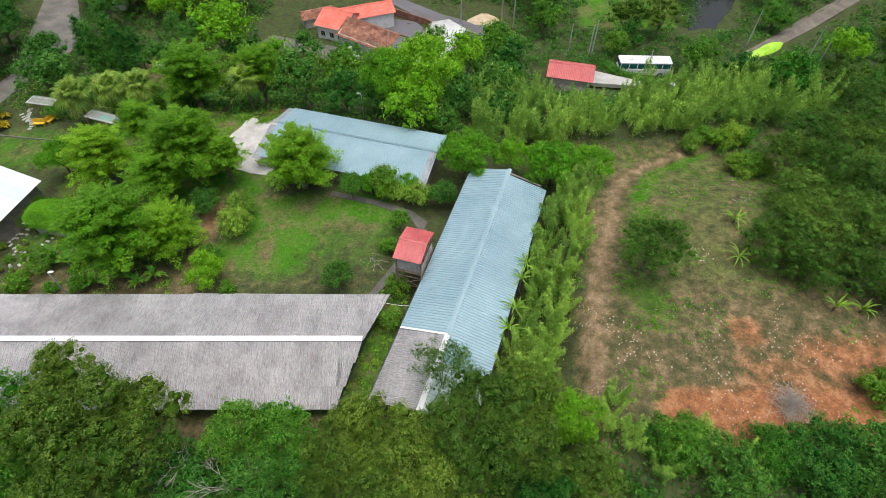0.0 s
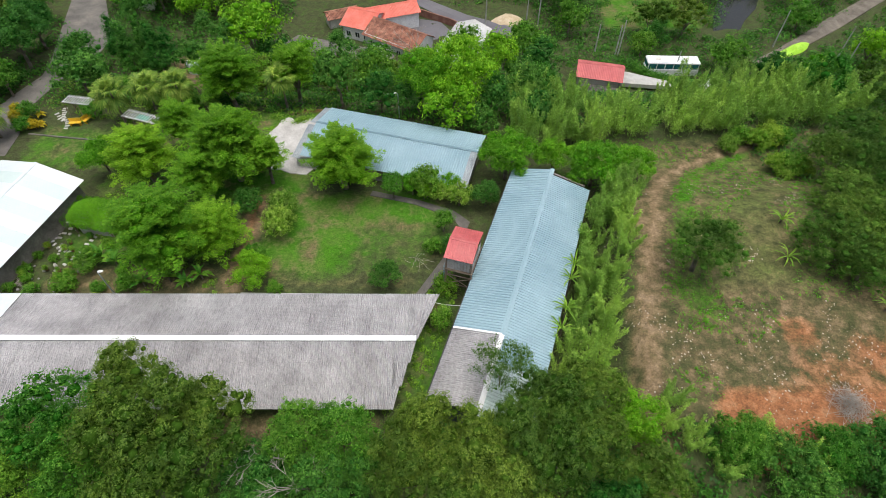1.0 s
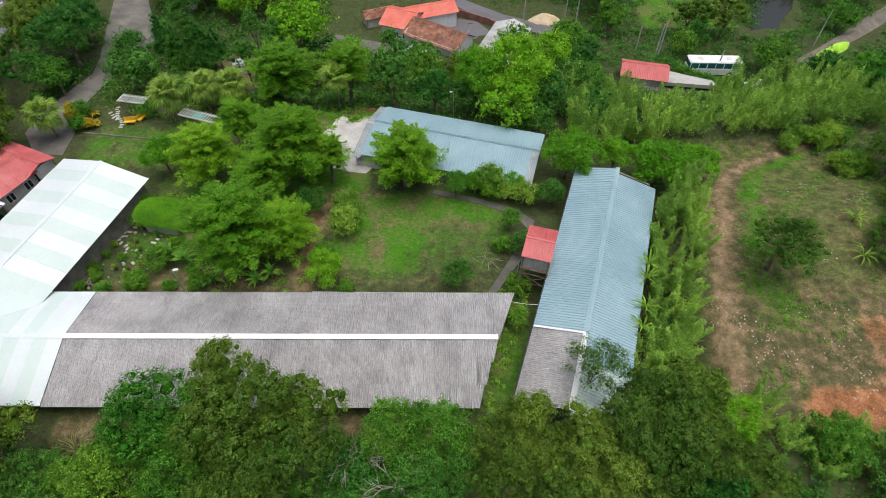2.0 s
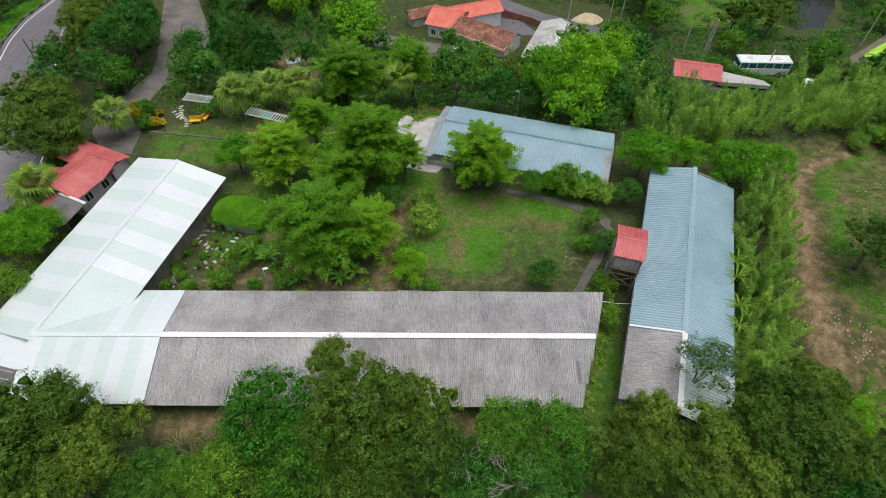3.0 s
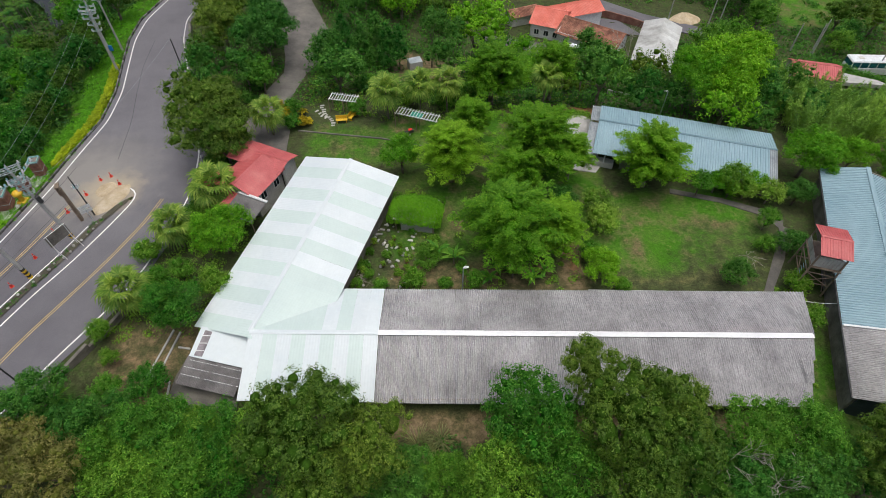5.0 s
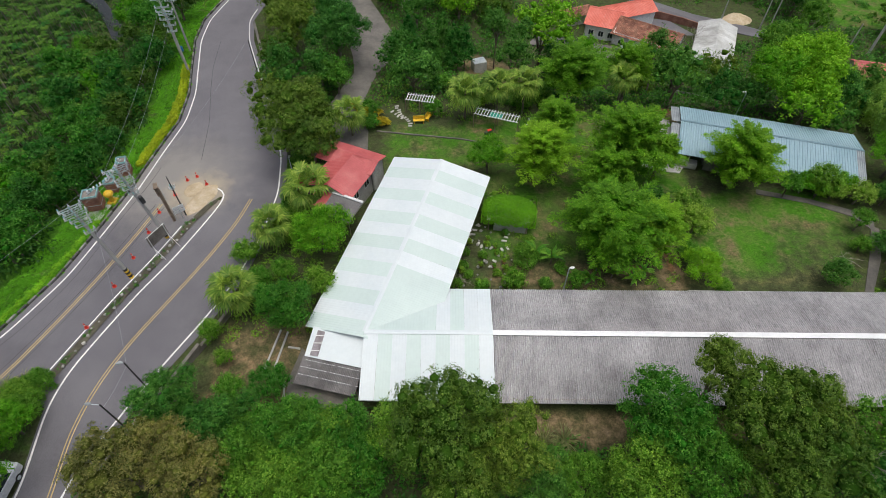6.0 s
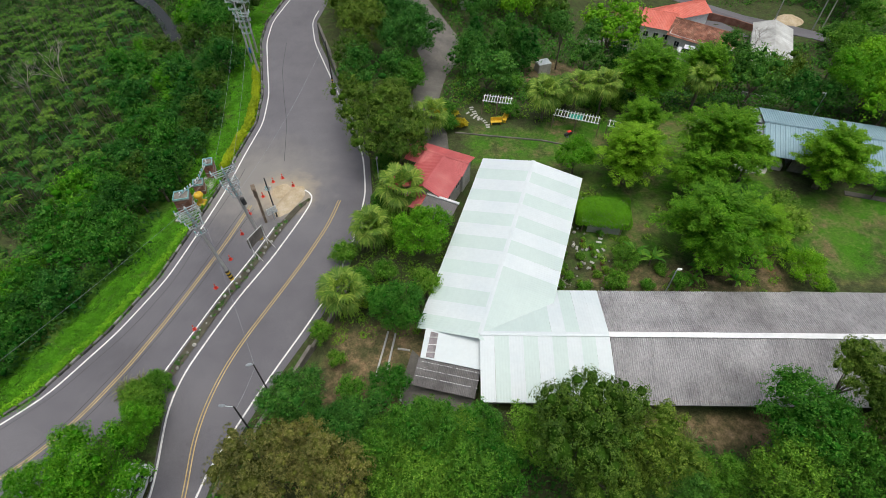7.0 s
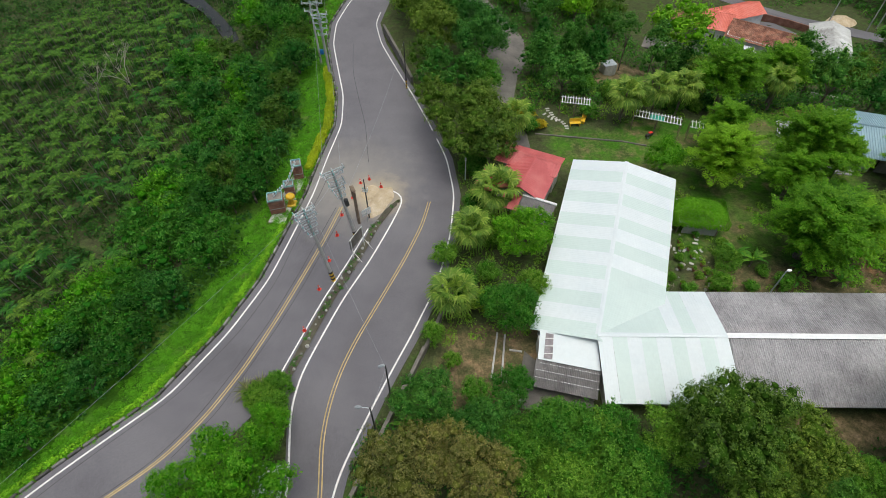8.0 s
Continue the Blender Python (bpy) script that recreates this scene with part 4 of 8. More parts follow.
def gable_house(name, label, x, y, heading, length, half_l, half_r, base, eave, ridge, roof, wall, pitch=0.25, amp=0.02, width=1.0, windows=(), over=0.35, rows=1, category="house", group=""):
    rng = random.Random(int(x * 7 + y * 3))
    h = thing(name, pose(x, y, 0, 0, 0, heading), label, category, group)
    for side, run in ((1, half_l), (-1, half_r)):
        ang = math.atan2(ridge - eave, run)
        full = run / math.cos(ang) / rows
        me = sheet_mesh("roof_sheet", width, full + (0.06 if rows > 1 else 0), pitch, amp, roof, 4, thick=0.03)
        n = int(round(length / width))
        for k in range(rows):
            for i in range(n):
                part("roof_sheet", me, h, slope_pose(i * width, width, side, k * full, ridge, ang, 0.05 - 0.02 * k) @ jitter(rng, 0.008, 0.2))
    part("ridge_cap", cap_mesh("ridge_cap", length, 0.16, 0.05, roof), h, pose(0, 0, ridge + 0.1))
    drop_l, drop_r = (ridge - eave) * over / half_l, (ridge - eave) * over / half_r
    el, er = eave + drop_l - 0.05, eave + drop_r - 0.05
    part("wall", wall_box("wall", over, length - over, half_l - over - 0.2, half_l - over, base, el, wall), h)
    part("wall", wall_box("wall", over, length - over, -half_r + over, -half_r + over + 0.2, base, er, wall), h)
    part("end_wall", gable_mesh("end_wall", half_l - over, half_r - over, base, el, er, ridge - 0.12, 0.2, wall), h, pose(over, 0, 0))
    part("end_wall", gable_mesh("end_wall", half_l - over, half_r - over, base, el, er, ridge - 0.12, 0.2, wall), h, pose(length - over - 0.2, 0, 0))
    for side, along, wz in windows:
        if side == 1:
            m = pose(along, half_l - over, wz)
        elif side == -1:
            m = pose(along, -half_r + over, wz, 0, 0, 180)
        else:
            m = pose(over, along, wz, 0, 0, 90)
        window_at(h, m)
    return h


red = gable_house("red_house", "small house with bright red metal roofs beside the road", -57.3, 38.9, 66, 5.0, 2.7, 2.5, -1.0, 2.0, 3.1, RED_SHEET, PLASTER, windows=((-1, 1.5, 1.2), (-1, 3.6, 1.2)))
red.location.z = 0.95
rear = sheet_mesh("rear_roof_sheet", 0.98, 1.75, 0.245, 0.02, RED_SHEET, 4, sharp=True)
for i in range(7):
    for side in (1, -1):
        part("rear_roof_sheet", rear, red, pose(5.5, 0, 0, 0, 0, 90) @ slope_pose(-2.7 + i * 0.97, 0.98, side, 0, 2.75, radians(17), 0.02 + 0.004 * i))
part("ridge_cap", cap_mesh("ridge_cap", 6.9, 0.14, 0.05, RED_SHEET), red, pose(5.5, -2.7, 2.84, 0, 0, 90))
part("wall", wall_box("wall", 4.8, 6.9, -2.3, -2.1, -1.0, 2.2, PLASTER), red)
part("wall", wall_box("wall", 6.75, 6.9, -2.3, 3.8, -1.0, 2.2, PLASTER), red)
lean = sheet_mesh("lean_to_sheet", 0.9, 2.4, 0.18, 0.02, RED_SHEET, 4, sharp=True)
for i in range(4):
    part("lean_to_sheet", lean, red, slope_pose(-0.6 + i * 0.9, 0.9, 1, 2.7, 2.95, radians(17), 0.02), "faded red porch sheet" if i == 0 else "")
strip = sheet_mesh("lean_to_sheet", 0.9, 1.9, 0.18, 0.02, RED_SHEET, 4, sharp=True)
for i in range(2):
    part("lean_to_sheet", strip, red, pose(0, 0, 0, 0, 0, 90) @ slope_pose(-0.4 + i * 0.9, 0.9, 1, 0.0, 2.1, radians(12), 0.02))
porch = sheet_mesh("porch_sheet", 0.85, 2.6, 0.17, 0.02, DARK_CEMENT)
for i in range(4):
    part("porch_sheet", porch, red, pose(0, 0, 0, 0, 0, 90) @ slope_pose(-3.9 + i * 0.85, 0.86, 1, 0.0, 2.2, radians(9), 0.02), "dark grey porch sheet" if i == 0 else "")
bm = bmesh.new()
box(bm, 0.05, -2.2, 2.3, 0.3, 3.5, 0.12, 0.02)
part("white_gutter", bm, red, material=WHITE_PAINT)
for y in (-3.7, -0.7):
    bm = bmesh.new()
    tube(bm, (-2.4, y, -1.0), (-2.4, y, 1.85), 0.05)
    part("porch_post", bm, red, material=TIMBER)

gable_house("farmhouse", "old farmhouse with orange-red metal roof and white walls", -20.9, 93.6, -22, 6.0, 3.2, 3.8, -9, -6.0, -4.6, ORANGE_SHEET, WHITE_PAINT, windows=((-1, 1.5, -7.3), (-1, 3.2, -7.3), (-1, 4.8, -7.3)), group="houses by the far lane")
gable_house("farmhouse", "old farmhouse wing with red-brown clay tile roof", -16.2, 90.2, -34, 11.0, 2.6, 3.6, -9, -6.0, -4.6, CLAY_TILE, WHITE_PAINT, 0.25, 0.05, 0.5, windows=((-1, 2.0, -7.3), (-1, 4.5, -7.3), (-1, 7.5, -7.3)), rows=8, group="houses by the far lane")
gable_house("farmhouse", "house with salmon-red metal roof along the lane", -18.6, 93.6, 20, 10.0, 2.4, 2.6, -9, -6.0, -5.0, ORANGE_SHEET, WHITE_PAINT, windows=((-1, 3, -7.3),), group="houses by the far lane")
gable_house("outbuilding", "low outbuilding with dark tile roof", -25.6, 95.0, 24, 6.0, 1.6, 1.6, -9, -7.0, -6.2, CLAY_TILE, PLASTER, 0.25, 0.05, 0.5, rows=4, group="houses by the far lane")
gable_house("white_shed", "shed with worn white metal roof behind bright trees", -4.6, 76.6, 68, 15.0, 3.2, 3.2, -9, -6.3, -5.2, OLD_WHITE, PLASTER, category="shed")
gable_house("red_cottage", "cottage with faded red metal roof among bamboo", 16.2, 75.6, -14, 7.0, 2.4, 2.6, -8.5, -5.2, -4.2, RED_SHEET, PLASTER)
gable_house("tiled_shed", "low shed with dark ribbed roof below the cottage", 17.0, 71.2, -18, 6.0, 1.8, 1.8, -8.5, -6.2, -5.7, OLD_TILE, PLASTER, 0.4, 0.06, 0.8, category="shed")
gable_house("white_hut", "small hut with white roof", 34.6, 71.6, 30, 3.0, 1.1, 1.1, -8.5, -6.2, -5.8, CAP_WHITE, PLASTER, category="hut")


# ---- paved places ----
def slab(name, points, z, thick, material, label, category, kind="structure", follow=False):
    bm = bmesh.new()
    vs = [bm.verts.new((x, y, (gz(x, y) if follow else 0) + z)) for x, y in points]
    bm.faces.new(vs)
    bmesh.ops.recalc_face_normals(bm, faces=bm.faces)
    up = bm.faces[:][0]
    if up.normal.z < 0:
        up.normal_flip()
    ret = bmesh.ops.extrude_face_region(bm, geom=bm.faces[:])
    for e in ret["geom"]:
        if isinstance(e, bmesh.types.BMVert):
            e.co.z -= thick
    bmesh.ops.recalc_face_normals(bm, faces=bm.faces)
    return thing(name, pose(0, 0, 0), label, category, kind=kind, data=bm_mesh(name, bm, material))


slab("concrete_pad", [(-23.4, 55.9), (-22.9, 55.6), (-22.2, 54.7), (-21.4, 55.1), (-20.4, 55.9), (-19.4, 55.7), (-18.4, 54.9), (-18.6, 52), (-18.8, 49), (-18.9, 46.4), (-19.6, 45.4), (-21.5, 45.7), (-22.6, 46.2), (-23.6, 46.3), (-24.4, 47.2), (-24.9, 48.1), (-25.2, 49.4), (-25.7, 50.9), (-25.3, 52.6), (-24.4, 54.2), (-24.3, 55.1)], 0.1, 0.4, PAD, "bleached and stained concrete pad beside the shed", "pavement")
slab("garden_path", [(-12, 42.9), (-7, 41.5), (-3.2, 39.9), (-1.6, 38.3), (-2.2, 36.8), (-3.4, 38.9), (-7.2, 40.8), (-12.2, 42.2)], 0.06, 0.3, WORN_PAVING, "narrow grey concrete path along the shed", "path")
slab("garden_path", [(-7.0, 29.0), (-4.2, 33.8), (-2.2, 37.6), (-1.6, 37.2), (-3.4, 33.2), (-6.2, 29.0)], 0.075, 0.3, WORN_PAVING, "winding stone path beside the lookout", "path")
tagged(new("courtyard", ribbon("courtyard", np.arange(48.5, 92.1, 0.5), lambda y: np.interp(y, DRIVE_Y, DRIVE_WEST), lambda y: np.interp(y, DRIVE_Y, DRIVE_EAST), 0.09, WORN_PAVING, 7)), "grey dusty paved drive winding between trees", "pavement", kind="structure")
slab("farm_yard", [(-13, 99), (-5, 97), (-2, 91), (-9, 88), (-13, 93)], 0.08, 0.5, ASPHALT, "dark paved farmyard", "pavement", follow=True)
slab("far_lane", [(-14, 113), (-8, 106), (0, 99.5), (8, 95), (13, 91), (11, 88), (4, 93), (-4, 98), (-12, 106), (-18, 113)], 0.12, 0.5, ASPHALT, "grey lane behind the farmhouses", "road", follow=True)
slab("yard", [(22.8, 77.5), (31, 75.4), (30, 71.4), (22.5, 72.4)], 0.9, 0.6, CONCRETE, "concrete yard beside the cottage", "pavement", follow=True)
slab("dirt_road", [(46, 81), (51, 84.6), (58, 90.5), (66, 97.5), (80, 108), (82, 106), (68, 95), (60, 88.6), (52, 82.4), (47, 79)], 0.15, 0.6, DIRT, "pale dirt road beyond the bamboo", "road", follow=True)
slab("farm_forecourt", [(-30, 91), (-22.5, 88), (-12, 83.5), (-13.5, 79.5), (-22, 82), (-32, 86)], 0.12, 0.6, WORN_PAVING, "stained concrete forecourt of the farmhouse", "pavement", follow=True)
slab("pond", [(43.6, 91.6), (48.2, 92.2), (51, 97), (55, 102), (58, 108), (52, 110), (49, 106), (45.8, 98.5)], 0.2, 0.4, WATER, "still grey pond between trees", "water", follow=False).location.z = -9.0
slab("creek", [(-97.6, 80.5), (-99.5, 84.5), (-102, 89.5), (-106.5, 95.5), (-111, 101), (-118.5, 111), (-123.5, 111), (-115, 101), (-109.5, 96), (-105, 89.5), (-101, 83), (-99.5, 80)], 0.25, 0.4, WATER, "narrow shaded creek in the valley", "water").location.z = -6.7


# ---- plants ----
def leaf_quads(rng, pos, nor, length, width, droop=0.0):
    """Pointed, slightly folded leaves at pos, facing nor."""
    n = len(pos)
    nor = nor / np.maximum(np.linalg.norm(nor, axis=1, keepdims=True), 1e-6)
    t = np.cross(nor, rng.normal(size=(n, 3)))
    t /= np.maximum(np.linalg.norm(t, axis=1, keepdims=True), 1e-6)
    if droop:
        t[:, 2] -= droop
        t /= np.linalg.norm(t, axis=1, keepdims=True)
    b = np.cross(nor, t)
    ln = (length * rng.uniform(0.7, 1.3, n))[:, None]
    wd = (width * rng.uniform(0.7, 1.3, n))[:, None]
    v = np.stack([pos - t * ln / 2, pos + b * wd / 2 + nor * wd * 0.15, pos + t * ln / 2, pos - b * wd / 2 + nor * wd * 0.15], 1).reshape(-1, 3)
    i = np.arange(n) * 4
    return v, np.concatenate([np.stack([i, i + 1, i + 2], -1), np.stack([i, i + 2, i + 3], -1)])


def leaf_tris(rng, pos, nor, length, width, droop=0.0, along=None):
    """Single pointed leaves at pos, facing nor; along gives the way their tips point."""
    n = len(pos)
    nor = nor / np.maximum(np.linalg.norm(nor, axis=1, keepdims=True), 1e-6)
    t = np.cross(nor, rng.normal(size=(n, 3))) if along is None else along + rng.normal(size=(n, 3)) * 0.45
    t /= np.maximum(np.linalg.norm(t, axis=1, keepdims=True), 1e-6)
    if droop:
        t[:, 2] -= droop
        t /= np.linalg.norm(t, axis=1, keepdims=True)
    b = np.cross(nor, t)
    ln = (length * rng.uniform(0.65, 1.35, n))[:, None]
    wd = (width * rng.uniform(0.7, 1.3, n))[:, None]
    v = np.stack([pos - t * ln / 2 + b * wd / 2, pos - t * ln * 0.25 - b * wd / 2, pos + t * ln / 2], 1).reshape(-1, 3)
    return v, np.arange(3 * n).reshape(n, 3)


def ball_points(rng, n, low=-0.35):
    d = rng.normal(size=(n * 3, 3))
    d /= np.linalg.norm(d, axis=1, keepdims=True)
    return d[d[:, 2] > low][:n]


def ico(level):
    bm = bmesh.new()
    bmesh.ops.create_icosphere(bm, subdivisions=level, radius=1.0)
    v = np.array([p.co[:] for p in bm.verts])
    f = np.array([[p.index for p in q.verts] for q in bm.faces])
    bm.free()
    return v, f


ICO = {1: ico(1), 2: ico(2)}


def crown_mesh(name, rng, lobes, count, length, width, material, flat=1.0, droop=0.0, low=-0.35, twist=0.45, level=2, fill=0.72, near=0.84, far=1.12, tuft=9, stray=0.2):
    """A crown out of leafy lobes (x, y, z, r): each an uneven clump, set with tufts of single leaves that stand out of it."""
    lobes = np.asarray(lobes, float)
    w = lobes[:, 3] ** 2
    stretch = rng.uniform(0.8, 1.25, (len(lobes), 3)) * (1, 1, flat)
    tufts = max(8, count // tuft)
    pick = rng.choice(len(lobes), int(tufts * 2.2), p=w / w.sum())
    d = ball_points(rng, len(pick), low)
    pick = pick[:len(d)]
    r = lobes[pick, 3] * (rng.uniform(near, far, len(d)) + (rng.random(len(d)) < stray) * rng.uniform(0.12, 0.42, len(d)))
    pos = lobes[pick, :3] + d * r[:, None] * stretch[pick]
    keep = np.ones(len(pos), bool)
    for i, (x, y, z, rr) in enumerate(lobes):
        q = (pos - (x, y, z)) / stretch[i]
        keep &= ~((np.einsum("ij,ij->i", q, q) < (0.72 * rr) ** 2) & (pick != i))
    pos, d = pos[keep][:tufts], d[keep][:tufts]
    which = np.repeat(np.arange(len(pos)), tuft)
    off = rng.normal(size=(len(which), 3)) * length * rng.uniform(0.5, 1.0, len(pos))[which, None]
    d = d[which]
    rise = length * 1.1 - 0.45 * np.linalg.norm(off, axis=1)
    pos = pos[which] + off + d * rise[:, None]
    nor = d * (1, 1, 1.0 / flat) + off / length * 0.35 + rng.normal(size=d.shape) * twist + (0, 0, 0.08)
    v1, f1 = leaf_tris(rng, pos, nor, length, width, droop)
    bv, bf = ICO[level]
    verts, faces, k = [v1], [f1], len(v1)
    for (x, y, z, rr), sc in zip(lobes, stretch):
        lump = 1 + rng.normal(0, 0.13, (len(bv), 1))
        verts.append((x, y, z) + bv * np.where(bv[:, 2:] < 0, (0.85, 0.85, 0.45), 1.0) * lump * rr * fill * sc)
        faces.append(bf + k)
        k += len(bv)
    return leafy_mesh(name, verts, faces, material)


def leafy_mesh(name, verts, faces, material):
    """One mesh of single leaves, the first entry, round the clump hearts, the others, coloured dark for inner shade."""
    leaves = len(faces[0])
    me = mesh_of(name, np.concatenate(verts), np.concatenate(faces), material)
    me.materials.append(SHADE_HEART[material.name])
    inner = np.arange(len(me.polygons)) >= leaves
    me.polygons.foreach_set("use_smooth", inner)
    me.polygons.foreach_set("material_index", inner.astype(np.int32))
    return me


def dome_lobes(rng, n, size, squash, lo=-0.25, lobe=(0.26, 0.42), inner=0.62, outer=0.85, heart=0.5):
    """Lobes spread over a squashed dome of radius 1, scaled by size."""
    out = []
    for d in ball_points(rng, n, lo):
        k = rng.uniform(inner, outer)
        out.append((d[0] * k, d[1] * k, d[2] * k * squash, rng.uniform(*lobe)))
    out.append((0, 0, 0, heart))
    return np.array(out) * size


def clump_lobes(rng, n, size, squash, heart):
    """A crown of a few rounded masses, each set with smaller lobes, with deep gaps between them."""
    mains = []
    for d in ball_points(rng, n * 40, -0.25):
        if len(mains) < n and all(np.dot(d, e) < 0.7 for e in mains):
            mains.append(d)
    out = [(0, 0, 0, heart)]
    for d in mains:
        k, big = rng.uniform(0.48, 0.8), rng.uniform(0.24, 0.42)
        c = d * k
        out.append((c[0], c[1], c[2] * squash, big * 0.82))
        for e in [e for e in ball_points(rng, 24, -0.3) if np.dot(e, d) > 0.0][:9]:
            q = c + e * big * rng.uniform(0.75, 1.15)
            out.append((q[0], q[1], q[2] * squash, big * rng.uniform(0.24, 0.46)))
    return np.array(out) * size


def trunk_mesh(name, rng, reach=0.5, limbs=6, base=0.075):
    """A tapered trunk of height 1 with forking limbs; x and y are scaled by the crown."""
    bm = bmesh.new()
    bend = Vector((rng.uniform(-0.08, 0.08), rng.uniform(-0.08, 0.08), 0))
    p = [Vector((0, 0, -0.06)), Vector((0, 0, 0.25)) + bend * 0.5, Vector((0, 0, 0.52)) + bend]
    tube(bm, p[0], p[1], base, base * 0.8, 7)
    tube(bm, p[1], p[2], base * 0.8, base * 0.62, 7)
    for i in range(limbs):
        a = 2 * math.pi * (i + rng.uniform(0, 0.6)) / limbs
        r = reach * rng.uniform(0.6, 1.0)
        mid = p[2] + Vector((math.cos(a) * r * 0.5, math.sin(a) * r * 0.5, rng.uniform(0.12, 0.24)))
        end = p[2] + Vector((math.cos(a) * r, math.sin(a) * r, rng.uniform(0.25, 0.42)))
        tube(bm, p[2] - Vector((0, 0, 0.06)), mid, base * 0.45, base * 0.3, 5)
        tube(bm, mid, end, base * 0.3, base * 0.1, 5)
    return bm_mesh(name, bm, BARK, True)


RNG = np.random.default_rng(7)
TRUNKS = [trunk_mesh("trunk", RNG) for _ in range(3)]
SIZE = {"acacia": 3.2, "broad": 2.6, "dark": 2.6, "brown": 2.7, "feather": 3.8, "round": 1.4, "pale": 1.4, "light": 2.6, "cone": 1.6, "yellow": 1.4, "wispy": 3.2, "sparse": 2.4}
CROWNS = {k: [] for k in SIZE}
for i in range(4):
    CROWNS["acacia"].append(crown_mesh("crown", RNG, clump_lobes(RNG, 13, 3.2, 0.82, 0.5), 14000, 0.135, 0.09, LEAF["acacia"], twist=0.26, level=1, fill=0.7, near=0.86, far=1.05))
for i in range(5):
    CROWNS["broad"].append(crown_mesh("crown", RNG, clump_lobes(RNG, 15, 2.6, 0.85, 0.48), 11500, 0.15, 0.095, LEAF["broad"], droop=0.3, twist=0.42, level=1, low=-0.6, far=1.08, fill=0.6, near=0.84))
for i in range(4):
    CROWNS["dark"].append(crown_mesh("crown", RNG, clump_lobes(RNG, 15, 2.6, 0.9, 0.48), 10500, 0.15, 0.095, LEAF["dark"], droop=0.25, twist=0.42, level=1, low=-0.6, far=1.08, fill=0.6, near=0.84))
for i in range(2):
    CROWNS["brown"].append(crown_mesh("crown", RNG, clump_lobes(RNG, 13, 2.7, 0.85, 0.5), 11000, 0.13, 0.085, LEAF["brown"], twist=0.4, level=1, fill=0.7, near=0.84, far=1.06))
for i in range(4):
    CROWNS["light"].append(crown_mesh("crown", RNG, clump_lobes(RNG, 15, 2.6, 0.85, 0.48), 12000, 0.15, 0.095, LEAF["light"], droop=0.3, twist=0.42, level=1, low=-0.6, far=1.08, fill=0.6, near=0.84))
for i in range(4):
    CROWNS["wispy"].append(crown_mesh("crown", RNG, dome_lobes(RNG, 95, 3.2, 0.72, -0.45, (0.07, 0.2), 0.4, 1.05, 0.3), 12500, 0.16, 0.065, LEAF["wispy"], flat=0.7, droop=0.2, twist=0.6, level=1, fill=0.66, near=0.7, far=1.25))
for i in range(2):
    ring = []
    for k in range(11):
        z, w = -1.1 + 0.3 * k, (1 - k / 11.5) * 0.75
        ring += [(w * math.cos(a), w * math.sin(a), z + RNG.uniform(-0.08, 0.08), 0.2 + 0.16 * w) for a in RNG.uniform(0, 6.28) + np.arange(0, 6.28, 6.28 / max(1, round(7 * w)))]
    CROWNS["cone"].append(crown_mesh("crown", RNG, np.array(ring) * 1.6, 3600, 0.24, 0.1, LEAF["cone"], twist=0.5, level=1, fill=0.8))
LEAF["yellow"] = FLOWER_YELLOW
for kind, count in (("round", 3), ("pale", 2), ("yellow", 1)):
    for i in range(count):
        CROWNS[kind].append(crown_mesh("crown", RNG, dome_lobes(RNG, 24, 1.4, 0.85, -0.5, (0.18, 0.32), 0.6), 3200, 0.13, 0.085, LEAF[kind], twist=0.5, level=1, fill=0.72))
CROWNS["sparse"].append(crown_mesh("crown", RNG, dome_lobes(RNG, 46, 2.4, 0.8, -0.4, (0.08, 0.2), 0.4, 1.0, 0.12), 9500, 0.13, 0.055, LEAF["wispy"], twist=0.8, level=1, fill=0.3, near=0.5, far=1.2))


